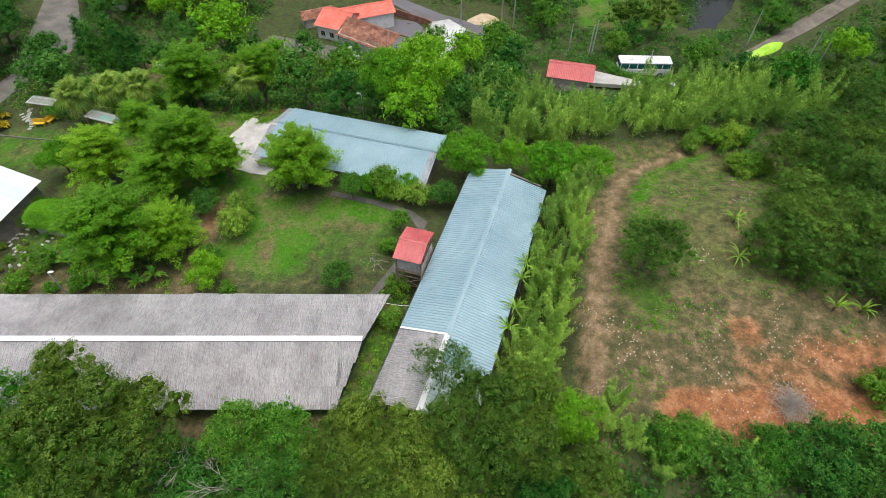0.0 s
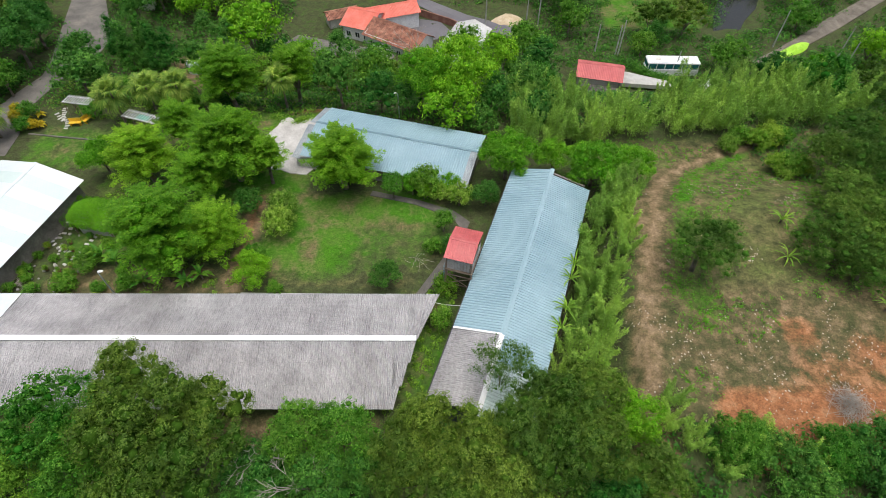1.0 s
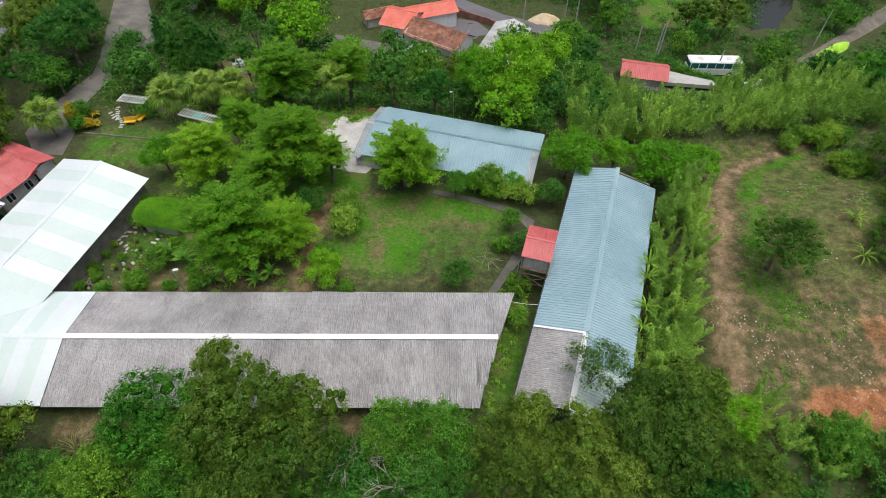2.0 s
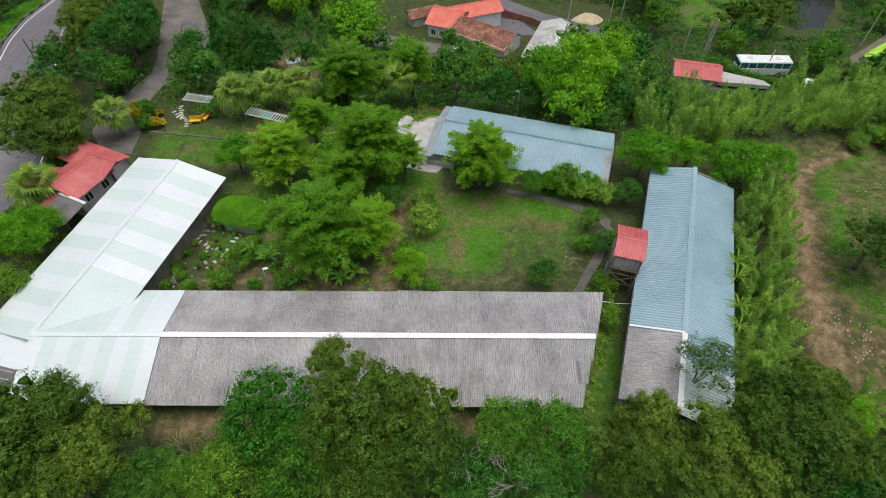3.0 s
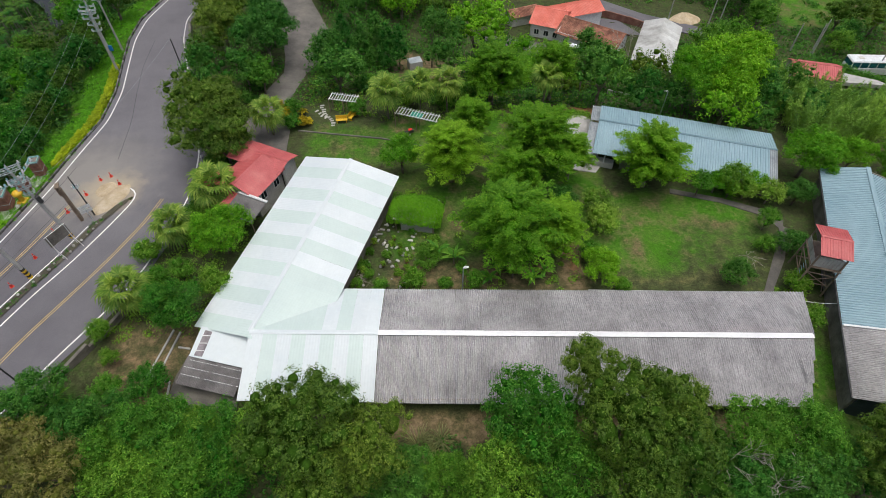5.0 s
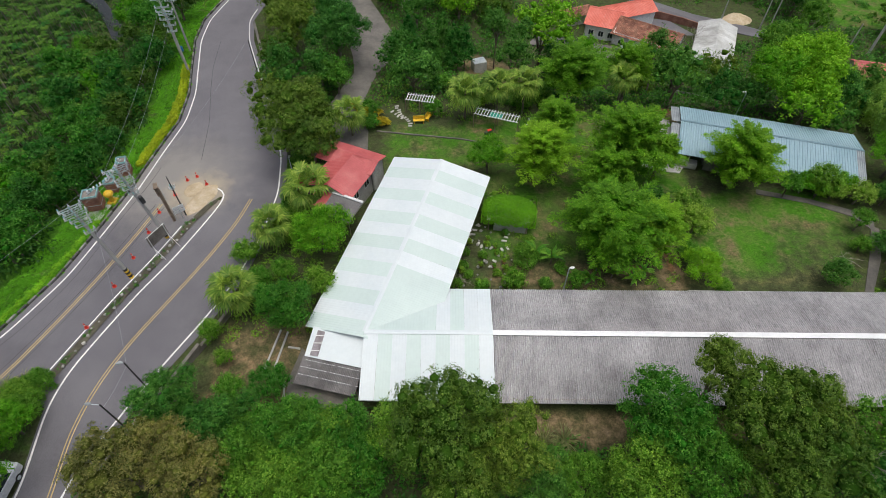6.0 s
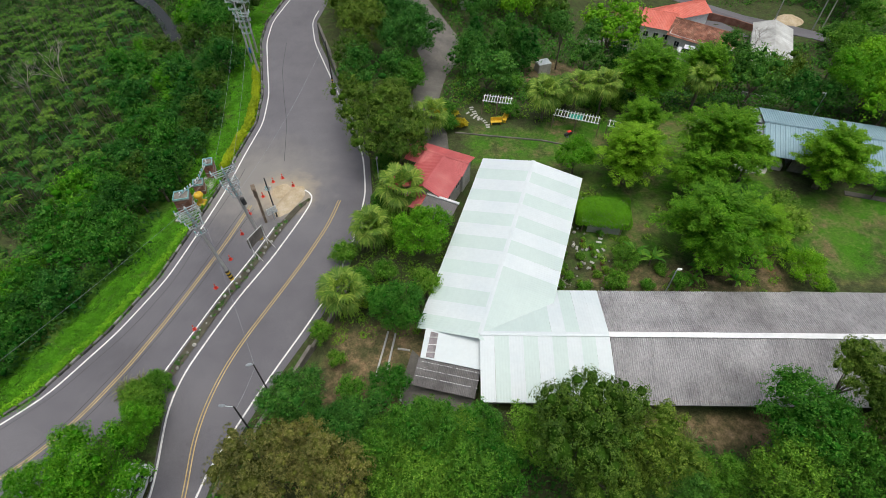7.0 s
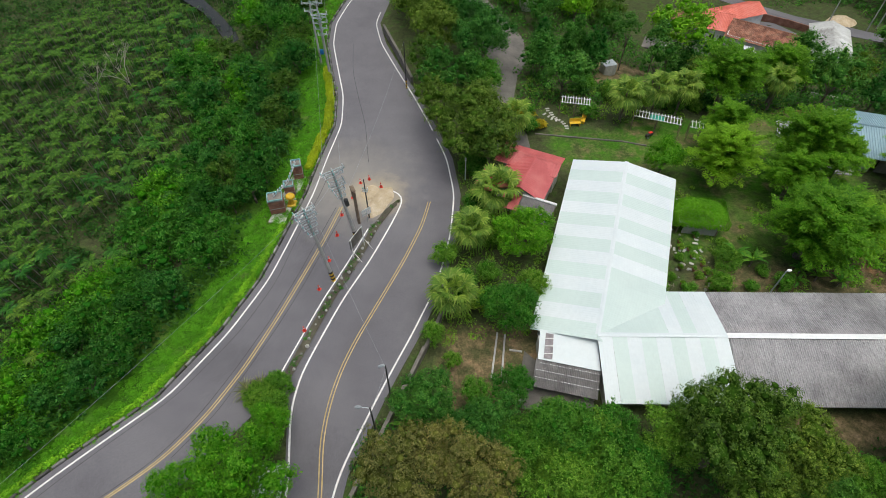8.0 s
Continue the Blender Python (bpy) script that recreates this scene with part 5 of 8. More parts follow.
def spray_crown(rng, size, sprays, leaves):
    """A layered crown: flat pointed sprays that reach out from the stem in tiers, each set with small leaves."""
    pos, nor, way = [], [], []
    lumps = []
    for k in range(sprays):
        z = rng.uniform(-0.45, 0.85)
        a = rng.uniform(0, 2 * math.pi)
        reach = (1.0 - 0.72 * max(z, 0) ** 1.2 - 0.25 * max(-z, 0)) * rng.uniform(0.55, 1.08)
        rise = 0.16 + 0.34 * max(z, 0) + rng.uniform(-0.12, 0.14)
        d = np.array([math.cos(a), math.sin(a), rise])
        start = np.array([0, 0, z * 0.62 - 0.05]) + d * reach * rng.uniform(0.12, 0.4)
        ln = reach * rng.uniform(0.42, 0.66)
        side = np.array([-d[1], d[0], 0.0])
        n = int(leaves * (0.5 + ln))
        u = rng.uniform(0, 1, n) ** 0.8
        w = rng.uniform(-1, 1, n) * 0.3 * ln * (1 - u) ** 0.7 * (0.35 + 1.3 * np.minimum(u * 3, 1))
        p = start + d * (u * ln)[:, None] + side * w[:, None]
        p[:, 2] -= 0.35 * (u * ln) ** 2 + np.abs(w) * 0.35
        p += rng.normal(size=p.shape) * 0.02
        pos.append(p)
        nor.append(np.tile((-0.3 * d[0], -0.3 * d[1], 1.0), (n, 1)) + rng.normal(size=(n, 3)) * 0.4)
        way.append(np.tile(d, (n, 1)) + side * np.sign(w)[:, None] * 0.9)
        c = start + d * ln * 0.25
        lumps.append((c[0], c[1], c[2] - 0.06, 0.07 + 0.07 * ln))
    lumps += [(0, 0, 0.0, 0.25), (0, 0, 0.3, 0.16), (0, 0, -0.25, 0.24)]
    pos, nor, way = np.concatenate(pos) * size, np.concatenate(nor), np.concatenate(way)
    v1, f1 = leaf_tris(rng, pos, nor, 0.21, 0.095, 0.1, way)
    bv, bf = ICO[1]
    verts, faces, k = [v1], [f1], len(v1)
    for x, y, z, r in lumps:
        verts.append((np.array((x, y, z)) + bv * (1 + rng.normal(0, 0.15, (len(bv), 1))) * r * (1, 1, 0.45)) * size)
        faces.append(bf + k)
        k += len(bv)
    return leafy_mesh("crown", verts, faces, LEAF["feather"])


for i in range(4):
    CROWNS["feather"].append(spray_crown(RNG, 4.1, 170, 185))

FAR = {}
SIZE["wild"] = 2.6
for kind, squash in (("acacia", 0.8), ("broad", 0.9), ("dark", 1.0), ("light", 0.9), ("wild", 0.7)):
    FAR[kind] = [crown_mesh("crown", RNG, dome_lobes(RNG, 34, SIZE[kind], squash, -0.4, (0.13, 0.28), 0.58, 1.0), 2100, 0.29, 0.18, LEAF[kind], droop=0.2, twist=0.42, level=1, low=-0.5, fill=0.66) for _ in range(4)]

LABELS = {
    "acacia": ("tree", "tree", "broad olive-green tree with dense clumped crown"),
    "broad": ("tree", "tree", "bright green broadleaf tree with lobed crown"),
    "dark": ("tree", "tree", "dark green broadleaf tree with dense crown"),
    "brown": ("tree", "tree", "olive-brown tree coming into bloom by the road"),
    "feather": ("garden_tree", "tree", "light green garden tree with layered feathery branches"),
    "cone": ("conifer", "tree", "slender dark green conical tree"),
    "yellow": ("shrub", "shrub", "rounded yellow-leaved garden shrub"),
    "light": ("tree", "tree", "bright yellow-green broadleaf tree with dense crown"),
    "wispy": ("tree", "tree", "wispy olive-green tree with fine open foliage"),
    "sparse": ("tree", "tree", "thin-crowned olive tree with open branches"),
    "round": ("shrub", "shrub", "rounded leafy green garden shrub"),
    "pale": ("shrub", "shrub", "rounded pale yellow-green shrub on the lawn"),
}
tree_pick = random.Random(3)


def plant(kind, x, y, z, r, crowns=CROWNS):
    """A tree or shrub: x and y of its stem, z of its crown's middle, r its crown's radius."""
    g = gz(x, y)
    if kind in FAR and (y > 72 or (y > 50 and r < 3.2)):
        crowns = FAR
    name, cat, label = LABELS[kind]
    h = max(z - g, 0.5 * r)
    t = thing(name, pose(x, y, g, 0, 0, tree_pick.uniform(0, 360)), label, cat, "trees and shrubs of the grounds")
    k = r / SIZE[kind]
    part("crown", tree_pick.choice(crowns[kind]), t, Matrix.Translation((0, 0, h)) @ Matrix.Diagonal((k, k, k * tree_pick.uniform(0.92, 1.1), 1)))
    wide = max(r, 0.8) * (0.5 if kind == "sparse" else 1.0)
    part("trunk", tree_pick.choice(TRUNKS), t, Matrix.Diagonal((wide, wide, h * 1.02, 1)))
    return t


ACACIA_A = [
    (-45.6, 13.4, 6.6, 3.8), (-41.3, 12.9, 5.5, 2.9), (-43.9, 11.3, 4.5, 3), (-26.1, 17.7, 7.2, 2.2), (-24.1, 14.3, 7, 3.6),
    (-20.5, 15.4, 5.5, 2.6), (-20.6, 12.5, 5.5, 3), (-23.8, 11.3, 5, 3), (-6.8, 13, 5.5, 2.4), (-5.3, 13.6, 6.5, 2.7),
    (-1.9, 11.8, 7.5, 2.7), (-6.7, 11.4, 5, 2.4), (0.6, 13, 8, 2.6), (3.1, 15, 8, 2.5), (5.5, 15.8, 7.5, 2.2),
    (2.6, 11.9, 8, 2.7), (5.1, 12.4, 7.5, 2.2), (-3.2, 10.4, 6.5, 2.4), (0.2, 10, 7.2, 2.5), (9.8, 11.3, 4.5, 2.2),
    (-62, 47.8, 5.2, 4.3), (-60.1, 45.5, 4.2, 2.9),
]
ACACIA_B = [
    (-65.8, 53.3, 4.8, 2.6), (-60.9, 50.5, 5, 2.7), (-66.5, 69.5, 4.5, 3.6), (-68.6, 75.6, 4.4, 3.2), (-67.2, 63.6, 4.0, 2.6),
]
SPARSE_A = [
    (0, 18.6, 6.2, 2.4), (-45.4, 16.6, 4.6, 1.9),
]
DARK_A = [
    (-65.5, 58.4, 4.5, 2.7), (-61.1, 14.7, 3.6, 2.6), (-65.7, 16.7, 3.8, 2.5), (-16.8, 11.7, 3.2, 2.6), (-12.7, 11.6, 3.2, 2.6),
    (-9, 12.7, 3.2, 2.4), (-39.1, 11.4, 3, 2.4), (6.5, 11.1, 4, 2.4), (19.5, 12.2, 3, 2.4), (25.6, 12.6, 3.4, 2.8),
    (28.7, 12.6, 3.6, 2.8), (-60, 66.2, 5, 4), (-61.7, 60.7, 3.5, 2.4), (-49.8, 60.6, 3.2, 3), (-17.3, 59.1, 4.2, 3),
    (-17.7, 66, 4, 2), (-24.5, 39.8, 1.6, 1.5), (0.1, 40.6, 1.8, 1.6), (-9.6, 30.4, 1.6, 1.4), (-2.7, 34.2, 1.2, 1.5),
    (-50.5, 80, 2.2, 2.6),
]
DARK_B = [
    (-38.6, 74.9, 2, 1.6), (-35.1, 71.8, 2, 1.8), (2, 56.4, 2.5, 2.4), (7.1, 54.9, 2, 2.4), (6.7, 59.3, 2.5, 2.6),
    (-60.8, 71.8, 4, 3.4), (-51.8, 66.4, 2.8, 2.4), (-36.8, 64.9, 2.6, 2.2), (-12.1, 57.5, 2.5, 2.4), (-8.7, 57, 2.5, 2),
    (-0, 52.9, 1.8, 2), (-52.5, 65.5, 2.6, 2.4), (-63.1, 14.2, 3.4, 2.2),
]
WISPY_A = [
    (18, 30.2, 6.2, 3.2), (32.9, 32.8, 5.5, 3.4), (36.1, 32.7, 6, 3), (29.5, 31.2, 5, 3), (38, 39.5, 5.5, 4),
    (41, 37.4, 6, 3.4), (40.1, 46.8, 4.5, 3.4), (45.4, 47.1, 5, 3.6), (49.8, 56.1, 3, 3), (34.2, 37.6, 5, 3.2),
    (38.4, 32.8, 5.5, 3.2), (36, 44, 4.5, 2.6), (42.7, 45.8, 4.5, 3.4), (34.2, 30.6, 5, 2.4), (31.8, 28.8, 4.6, 2.4), (36.4, 28.2, 4.6, 2.8), (38.5, 26.4, 4.4, 2.6), (34.6, 18.8, 3.6, 1.8),
]
BROAD_A = [
    (-52.8, 14.4, 3.2, 2.3), (-56.2, 14.5, 3.2, 2.6), (-55.5, 11.3, 3, 2.5), (-51.5, 11.7, 3, 2.6), (-30.8, 14.6, 5.5, 3.2), (-32.1, 11.4, 4.5, 2.9),
    (-28.5, 12.1, 5, 2.8), (-35.8, 11.6, 2.5, 2), (-14.5, 14.5, 4, 2.4), (-11.2, 14.2, 4.2, 2.5), (-56.4, 14.1, 4.3, 2.6),
    (-53.7, 14.2, 3.4, 1.9), (-56.9, 11, 4, 2.6), (-48.3, 14.2, 4.0, 2.4), (-53, 11.8, 4, 2.6), (-88, 33.7, 0.5, 1.5),
    (16.5, 14.2, 3.2, 2.2), (22.8, 13.4, 3.4, 2), (-9.6, 41.8, 2.2, 1.2), (-59.1, 25.3, 3.2, 2.5), (-1.5, 68.6, 3, 2.2),
    (-37.8, 32.6, 0.9, 1.35), (-59.6, 60.2, 3, 2.2),
]
BROAD_B = [
    (-59, 18.7, 2, 1.6), (-59.1, 13, 3.6, 2.4), (-78.7, 17.7, 1, 1.5), (-77.6, 18.9, 0.8, 1.2), (-77.6, 16.9, 1.2, 1.4),
    (-55, 55.7, 1.2, 1.2),
]
LIGHT_A = [
    (-78.0, 11.2, 4.2, 3.2), (-77.2, 14.9, 2.6, 1.7), (-82.4, 10.2, 3.2, 2), (9.1, 15.8, 3.8, 2.1),
    (2.4, 44.9, 3.4, 2.9), (7.5, 45.4, 2.9, 2), (11.4, 43.2, 3.4, 3), (15.5, 44.1, 3, 2.2), (-41, 45.2, 3, 2),
    (-57.3, 33.5, 3.2, 2.7), (-32, 74, 2.5, 4), (-2.7, 58.6, 4.4, 4.7), (3, 63.5, 4.5, 2.3), (-6.8, 57.8, 4.5, 3.4),
    (-3.8, 53.4, 3.8, 3.1), (-21.8, 30.7, 1.6, 1.8), (-7.6, 42.4, 1.8, 1.2), (-6.4, 41.6, 1.3, 1), (-3.7, 42.3, 1.6, 1.2),
]
BROWN_A = [
    (-66.9, 11.2, 4.6, 3.1), (-62.1, 11.3, 4.4, 2.6), (-64.4, 12.6, 4.4, 2.2),
]
FEATHER_A = [
    (-14.9, 43.4, 4.2, 4.9), (-26.6, 44.6, 5, 5.4), (-35.6, 44, 4.4, 4.5), (-30.4, 33.6, 4.5, 5.8), (-25.8, 34.1, 3.6, 3.7),
    (-30.6, 58.6, 4.5, 5.2), (-23, 60.7, 4, 3.9), (-28.9, 41.6, 3.8, 3.7), (-33.4, 49.5, 4.2, 3.2), (-23, 44.1, 4, 2.8),
]
PALE_A = [
    (-20.7, 36.7, 1.6, 1.7), (-20.8, 39.5, 1.5, 1.5), (-2.7, 40.7, 1.7, 1.4), (28.4, 49.7, 1, 1.2), (32.7, 44.6, 1, 1),
    (-4.8, 41.5, 1.4, 1.1),
]
ROUND_A = [
    (-22.4, 33.4, 1.2, 1.1), (-24.9, 46.1, 0.9, 0.95), (-6.1, 42, 2.4, 1.7), (-4.3, 37, 1.8, 1.1), (-5.3, 34.1, 0.9, 1),
    (-4.1, 29.6, 1, 1.2), (-4.5, 25.7, 1.4, 1.1), (-39.2, 29.8, 0.7, 1.2), (-41.9, 33.2, 0.3, 0.5), (-43.8, 31.9, 0.3, 0.55), (-42.1, 29.2, 0.5, 0.8), (-43.4, 30.8, 0.35, 0.55), (-44.4, 29.7, 0.4, 0.6), (-34.5, 31.6, 0.4, 0.7), (-36.2, 29.8, 0.4, 0.7), (-40.6, 31.0, 0.3, 0.5), (-37.3, 35.0, 0.4, 0.6), (-43.6, 33.6, 0.3, 0.5), (-33.6, 29.9, 0.8, 1), (-56.6, 28.4, 2.2, 1.5),
    (-64.7, 32.8, 1.2, 1.4), (-19.8, 29.6, 0.5, 0.8), (-65.6, 23.7, 1.4, 1.1), (-63.8, 21.5, 1, 0.8), (-62.1, 18.2, 2.2, 1.2),
    (30, 50.8, 0.9, 1.5), (33.7, 51.2, 1, 1.8), (33.7, 45.6, 1.6, 1.6), (31.7, 50, 1.2, 1.5), (35, 51, 1.2, 1.3),
    (32.4, 45.8, 1.4, 1.4), (35.2, 45.6, 1.2, 1.2),
]
ROUND_B = [
    (32.8, 18.2, 3.3, 1.6), (-54.6, 53.4, 0.8, 1.2), (-47.2, 56, 1, 1.2),
]
PALM_A = [
    (-43.4, 55.2, 4.3, 2.2), (-39.5, 56.1, 4.5, 2.1), (-36.2, 56.7, 4.5, 2), (-24.1, 58.3, 4.3, 1.9), (-56.8, 51.8, 3.6, 2),
    (-59.5, 39.4, 3.8, 2.5), (-62.1, 34.4, 3.4, 2), (-63.8, 26.9, 3.4, 2.1),
]
YELLOW_A = [
    (-55.8, 54.8, 1, 1), (-53.4, 53.5, 0.7, 0.8), (-56.9, 56.4, 1, 0.7),
]
CONE_A = [
    (-51.2, 73.2, 0.8, 1.8), (-48.2, 70.2, 0.8, 1.9), (-46.4, 72.0, 1.1, 2.0), (-44.6, 70.4, 0.7, 1.7), (-43.2, 71.2, 0.6, 1.5),
]
for kind, rows in (("acacia", ACACIA_A + ACACIA_B), ("broad", BROAD_A + BROAD_B), ("dark", DARK_A + DARK_B), ("brown", BROWN_A), ("feather", FEATHER_A), ("sparse", SPARSE_A), ("round", ROUND_A + ROUND_B), ("pale", PALE_A), ("light", LIGHT_A), ("yellow", YELLOW_A), ("cone", CONE_A), ("wispy", WISPY_A)):
    for row in rows:
        plant(kind, *row)


# woods on the far slope and along the valley side
def arrays_of(me):
    me.calc_loop_triangles()
    v = np.empty(len(me.vertices) * 3)
    me.vertices.foreach_get("co", v)
    f = np.empty(len(me.loop_triangles) * 3, np.int32)
    me.loop_triangles.foreach_get("vertices", f)
    m = np.empty(len(me.loop_triangles), np.int32)
    me.loop_triangles.foreach_get("material_index", m)
    return v.reshape(-1, 3), f.reshape(-1, 3), m


def woodland(label, rows):
    """Many trees that nobody would count, as one mesh: rows of kind, x, y, r."""
    rng = random.Random(len(rows))
    stock = {k: [arrays_of(m) for m in FAR[k]] for k in FAR}
    stems = [arrays_of(m) for m in TRUNKS]
    verts, faces, slots, n = [], [], [], 0
    kinds = list(FAR)
    for kind, x, y, r in rows:
        g, h = gz(x, y), r * rng.uniform(0.9, 1.35)
        a, k = rng.uniform(0, 6.28), r / SIZE[kind]
        turn = np.array([[math.cos(a), -math.sin(a), 0], [math.sin(a), math.cos(a), 0], [0, 0, 1]])
        for (v, f, mats), scale, lift, slot in ((rng.choice(stock[kind]), (k, k, k), h, kinds.index(kind)), (rng.choice(stems), (r, r, h), 0, 2 * len(kinds))):
            verts.append((v * scale) @ turn.T + (x, y, g + lift))
            faces.append(f + n)
            slots.append(slot + len(kinds) * mats)
            n += len(v)
    me = mesh_of("woodland", np.concatenate(verts), np.concatenate(faces), None)
    for kind in kinds:
        me.materials.append(LEAF[kind])
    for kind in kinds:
        me.materials.append(SHADE_HEART[LEAF[kind].name])
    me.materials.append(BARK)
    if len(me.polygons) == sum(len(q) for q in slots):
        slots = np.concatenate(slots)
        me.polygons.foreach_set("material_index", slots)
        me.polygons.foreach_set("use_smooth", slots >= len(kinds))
    return thing("woodland", pose(0, 0, 0), label, "woodland", kind="stuff", data=me)


def by_creek(x, y, room):
    return abs(x - float(np.interp(y, (79, 82, 89, 96, 102, 112), (-99, -100, -103.5, -108, -113, -121)))) < room and y > 78


def build_woods():
    rng = random.Random(77)
    crowd = []

    def many(x, y, lo, hi):
        crowd.append((rng.choice(("dark", "broad", "light", "acacia", "broad")), x, y, rng.uniform(lo, hi)))

    def grow(x, y, lo, hi):
        r = rng.uniform(lo, hi)
        kind = rng.choice(("dark", "broad", "broad", "acacia", "light"))
        plant(kind, x, y, gz(x, y) + r * rng.uniform(0.9, 1.35), r, FAR)

    for x in np.arange(-48, 90, 5.8):
        for y in np.arange(62, 118, 6.0):
            a, b = x + rng.uniform(-2, 2), y + rng.uniform(-2, 2)
            yard = (-34 < a < 3 and 78 < b < 114) or (-4 <= a < 15 and 86 < b < 104) or (13 < a < 38 and 66 < b < 84) or (-12 < a < 5 and 68 < b < 90)
            lane = 43 < a and -9 < b - (80 + 0.78 * (a - 46.5)) < 3.6
            pond = 38 < a < 60 and 80 < b < 111 and abs(b - 92 - 1.25 * (a - 46)) < 10
            meadow = 22 < a < 44 and 93 < b
            if yard or lane or pond or meadow or (a < -31 and b < 82) or (a < 44 and b < 66) or rng.random() < 0.12:
                continue
            grow(a, b, 2.0, 3.5)
    for y in np.arange(2, 66, 3.1):
        for k in range(4):
            x = float(west_line(y)) - float(np.interp(y, (6, 14, 24), (3.3, 4.4, 7.2))) - k * 3.6 + rng.uniform(-1.0, 1.0)
            if rng.random() < 0.94:
                crowd.append((rng.choice(("dark", "dark", "broad", "acacia", "wild") if k < 2 else ("broad", "dark", "light", "broad")), x, y + rng.uniform(-1.4, 1.4), rng.uniform(1.4, 2.3 + 0.2 * k)))
    for y in np.arange(66, 112, 5):
        for k in range(4):
            a, b = float(west_line(y)) - 6 - k * 6 + rng.uniform(-2, 2), y + rng.uniform(-2, 2)
            if not by_creek(a, b, 3.4):
                many(a, b, 1.8, 3.2)
    for y in np.arange(80, 112, 5):
        for k in range(4):
            a, b = float(east_line(y)) + 5 + k * 5.5 + rng.uniform(-1.5, 1.5), y + rng.uniform(-2, 2)
            if not on_drive(a, b, 2.0):
                grow(a, b, 2.2, 3.6)


    for x in np.arange(-72, 40, 5.6):
        for y in np.arange(-24, 4, 5.6):
            if rng.random() < 0.32 and x > float(east_line(y)) + 5:
                many(x + rng.uniform(-2, 2), y + rng.uniform(-2, 2), 2.0, 3.2)
    for _ in range(28):
        y = rng.uniform(27, 47)
        x = float(east_line(y)) + rng.uniform(1.9, 5.5)
        if not (x > -60.5 and 36 < y):
            plant("round", x, y, gz(x, y) + rng.uniform(0.5, 1.4), rng.uniform(0.8, 1.4))
    for _ in range(26):
        x, y = rng.uniform(-66, -30), rng.uniform(58, 64)
        if not -60 < x < -51.5:
            plant(rng.choice(("round", "dark")), x, y, gz(x, y) + rng.uniform(0.6, 1.6), rng.uniform(1.0, 1.7), CROWNS)
    woodland("close-grown green trees along the valley side and the slope behind", crowd)


build_woods()


# palms of the plantation in the valley
def build_plantation():
    rng = np.random.default_rng(52)
    crowns = []
    for _ in range(4):
        v, f = [], []
        for i in range(9):
            a, up = i * 2.4 + rng.uniform(-0.3, 0.3), rng.uniform(0.5, 1.7)
            d, s = np.array([math.cos(a), math.sin(a), 0.0]), np.array([-math.sin(a), math.cos(a), 0.0])
            ln = rng.uniform(0.7, 1.15)
            for k in range(6):
                u = (k + 0.5) / 6
                spine = d * ln * u * 0.95 + np.array([0, 0, ln * (up * u - (0.55 + 0.5 * up) * u * u)])
                for side in (-1, 1):
                    reach = 0.3 * ln * math.sin(math.pi * (0.2 + 0.7 * u))
                    n = len(v)
                    v += [spine - d * 0.12, spine + d * 0.12, spine + s * side * reach + d * 0.22 * ln + np.array([0, 0, -0.3 * reach - 0.03])]
                    f.append((n, n + 1, n + 2))
        crowns.append(mesh_of("crown", np.array(v), np.array(f), LEAF["areca"]))
    bm = bmesh.new()
    tube(bm, (0, 0, -0.05), (0, 0, 1.0), 0.075, 0.055, 6)
    stem = bm_mesh("trunk", bm, PALE_STEM, True)
    spots = []
    for x in np.arange(-152, -84, 2.15):
        for y in np.arange(14, 112, 2.15):
            a, b = x + rng.uniform(-0.9, 0.9), y + rng.uniform(-0.9, 0.9)
            d = float(west_line(b)) - a
            if 17 < d < 62 and not by_creek(a, b, 3.4) and noise.noise((a * 0.09, b * 0.09, 3)) > -0.4:
                spots.append((d, a, b))
    spots.sort()
    stock, verts, faces, slots, n = [arrays_of(m) for m in crowns] + [arrays_of(stem)], [], [], [], 0
    for i, (d, a, b) in enumerate(spots):
        h, k, turn = rng.uniform(2.2, 3.6), rng.uniform(0.8, 1.25), rng.uniform(0, 360)
        if i < 296:
            palm = thing("areca_palm", pose(a, b, gz(a, b), rng.uniform(-5, 5), rng.uniform(-5, 5), turn), "slender palm with a tuft of arching feathery fronds", "palm", "palms of the valley plantation")
            part("trunk", stem, palm, Matrix.Diagonal((1, 1, h, 1)))
            part("crown", crowns[rng.integers(4)], palm, Matrix.Translation((0, 0, h)) @ Matrix.Scale(k, 4))
            continue
        c, s = math.cos(turn), math.sin(turn)
        m = np.array([[c, -s, 0], [s, c, 0], [0, 0, 1]])
        for (v, f, _), size, lift, slot in ((stock[rng.integers(4)], (k, k, k), h, 0), (stock[4], (1, 1, h), 0, 1)):
            verts.append((v * size) @ m.T + (a, b, gz(a, b) + lift))
            faces.append(f + n)
            slots.append(np.full(len(f), slot, np.int32))
            n += len(v)
    me = mesh_of("palm_plantation", np.concatenate(verts), np.concatenate(faces), LEAF["areca"])
    me.materials.append(PALE_STEM)
    if len(me.polygons) == sum(len(q) for q in slots):
        me.polygons.foreach_set("material_index", np.concatenate(slots))
    thing("palm_plantation", pose(0, 0, 0), "rows of slender feathery palms across the valley", "palms", kind="stuff", data=me)


PALE_STEM = worn("pale_palm_stem", (0.18, 0.17, 0.13), (0.28, 0.26, 0.21), (0.4, 0.38, 0.32), 0.85, 2.0, 12.0, 0.3)
build_plantation()


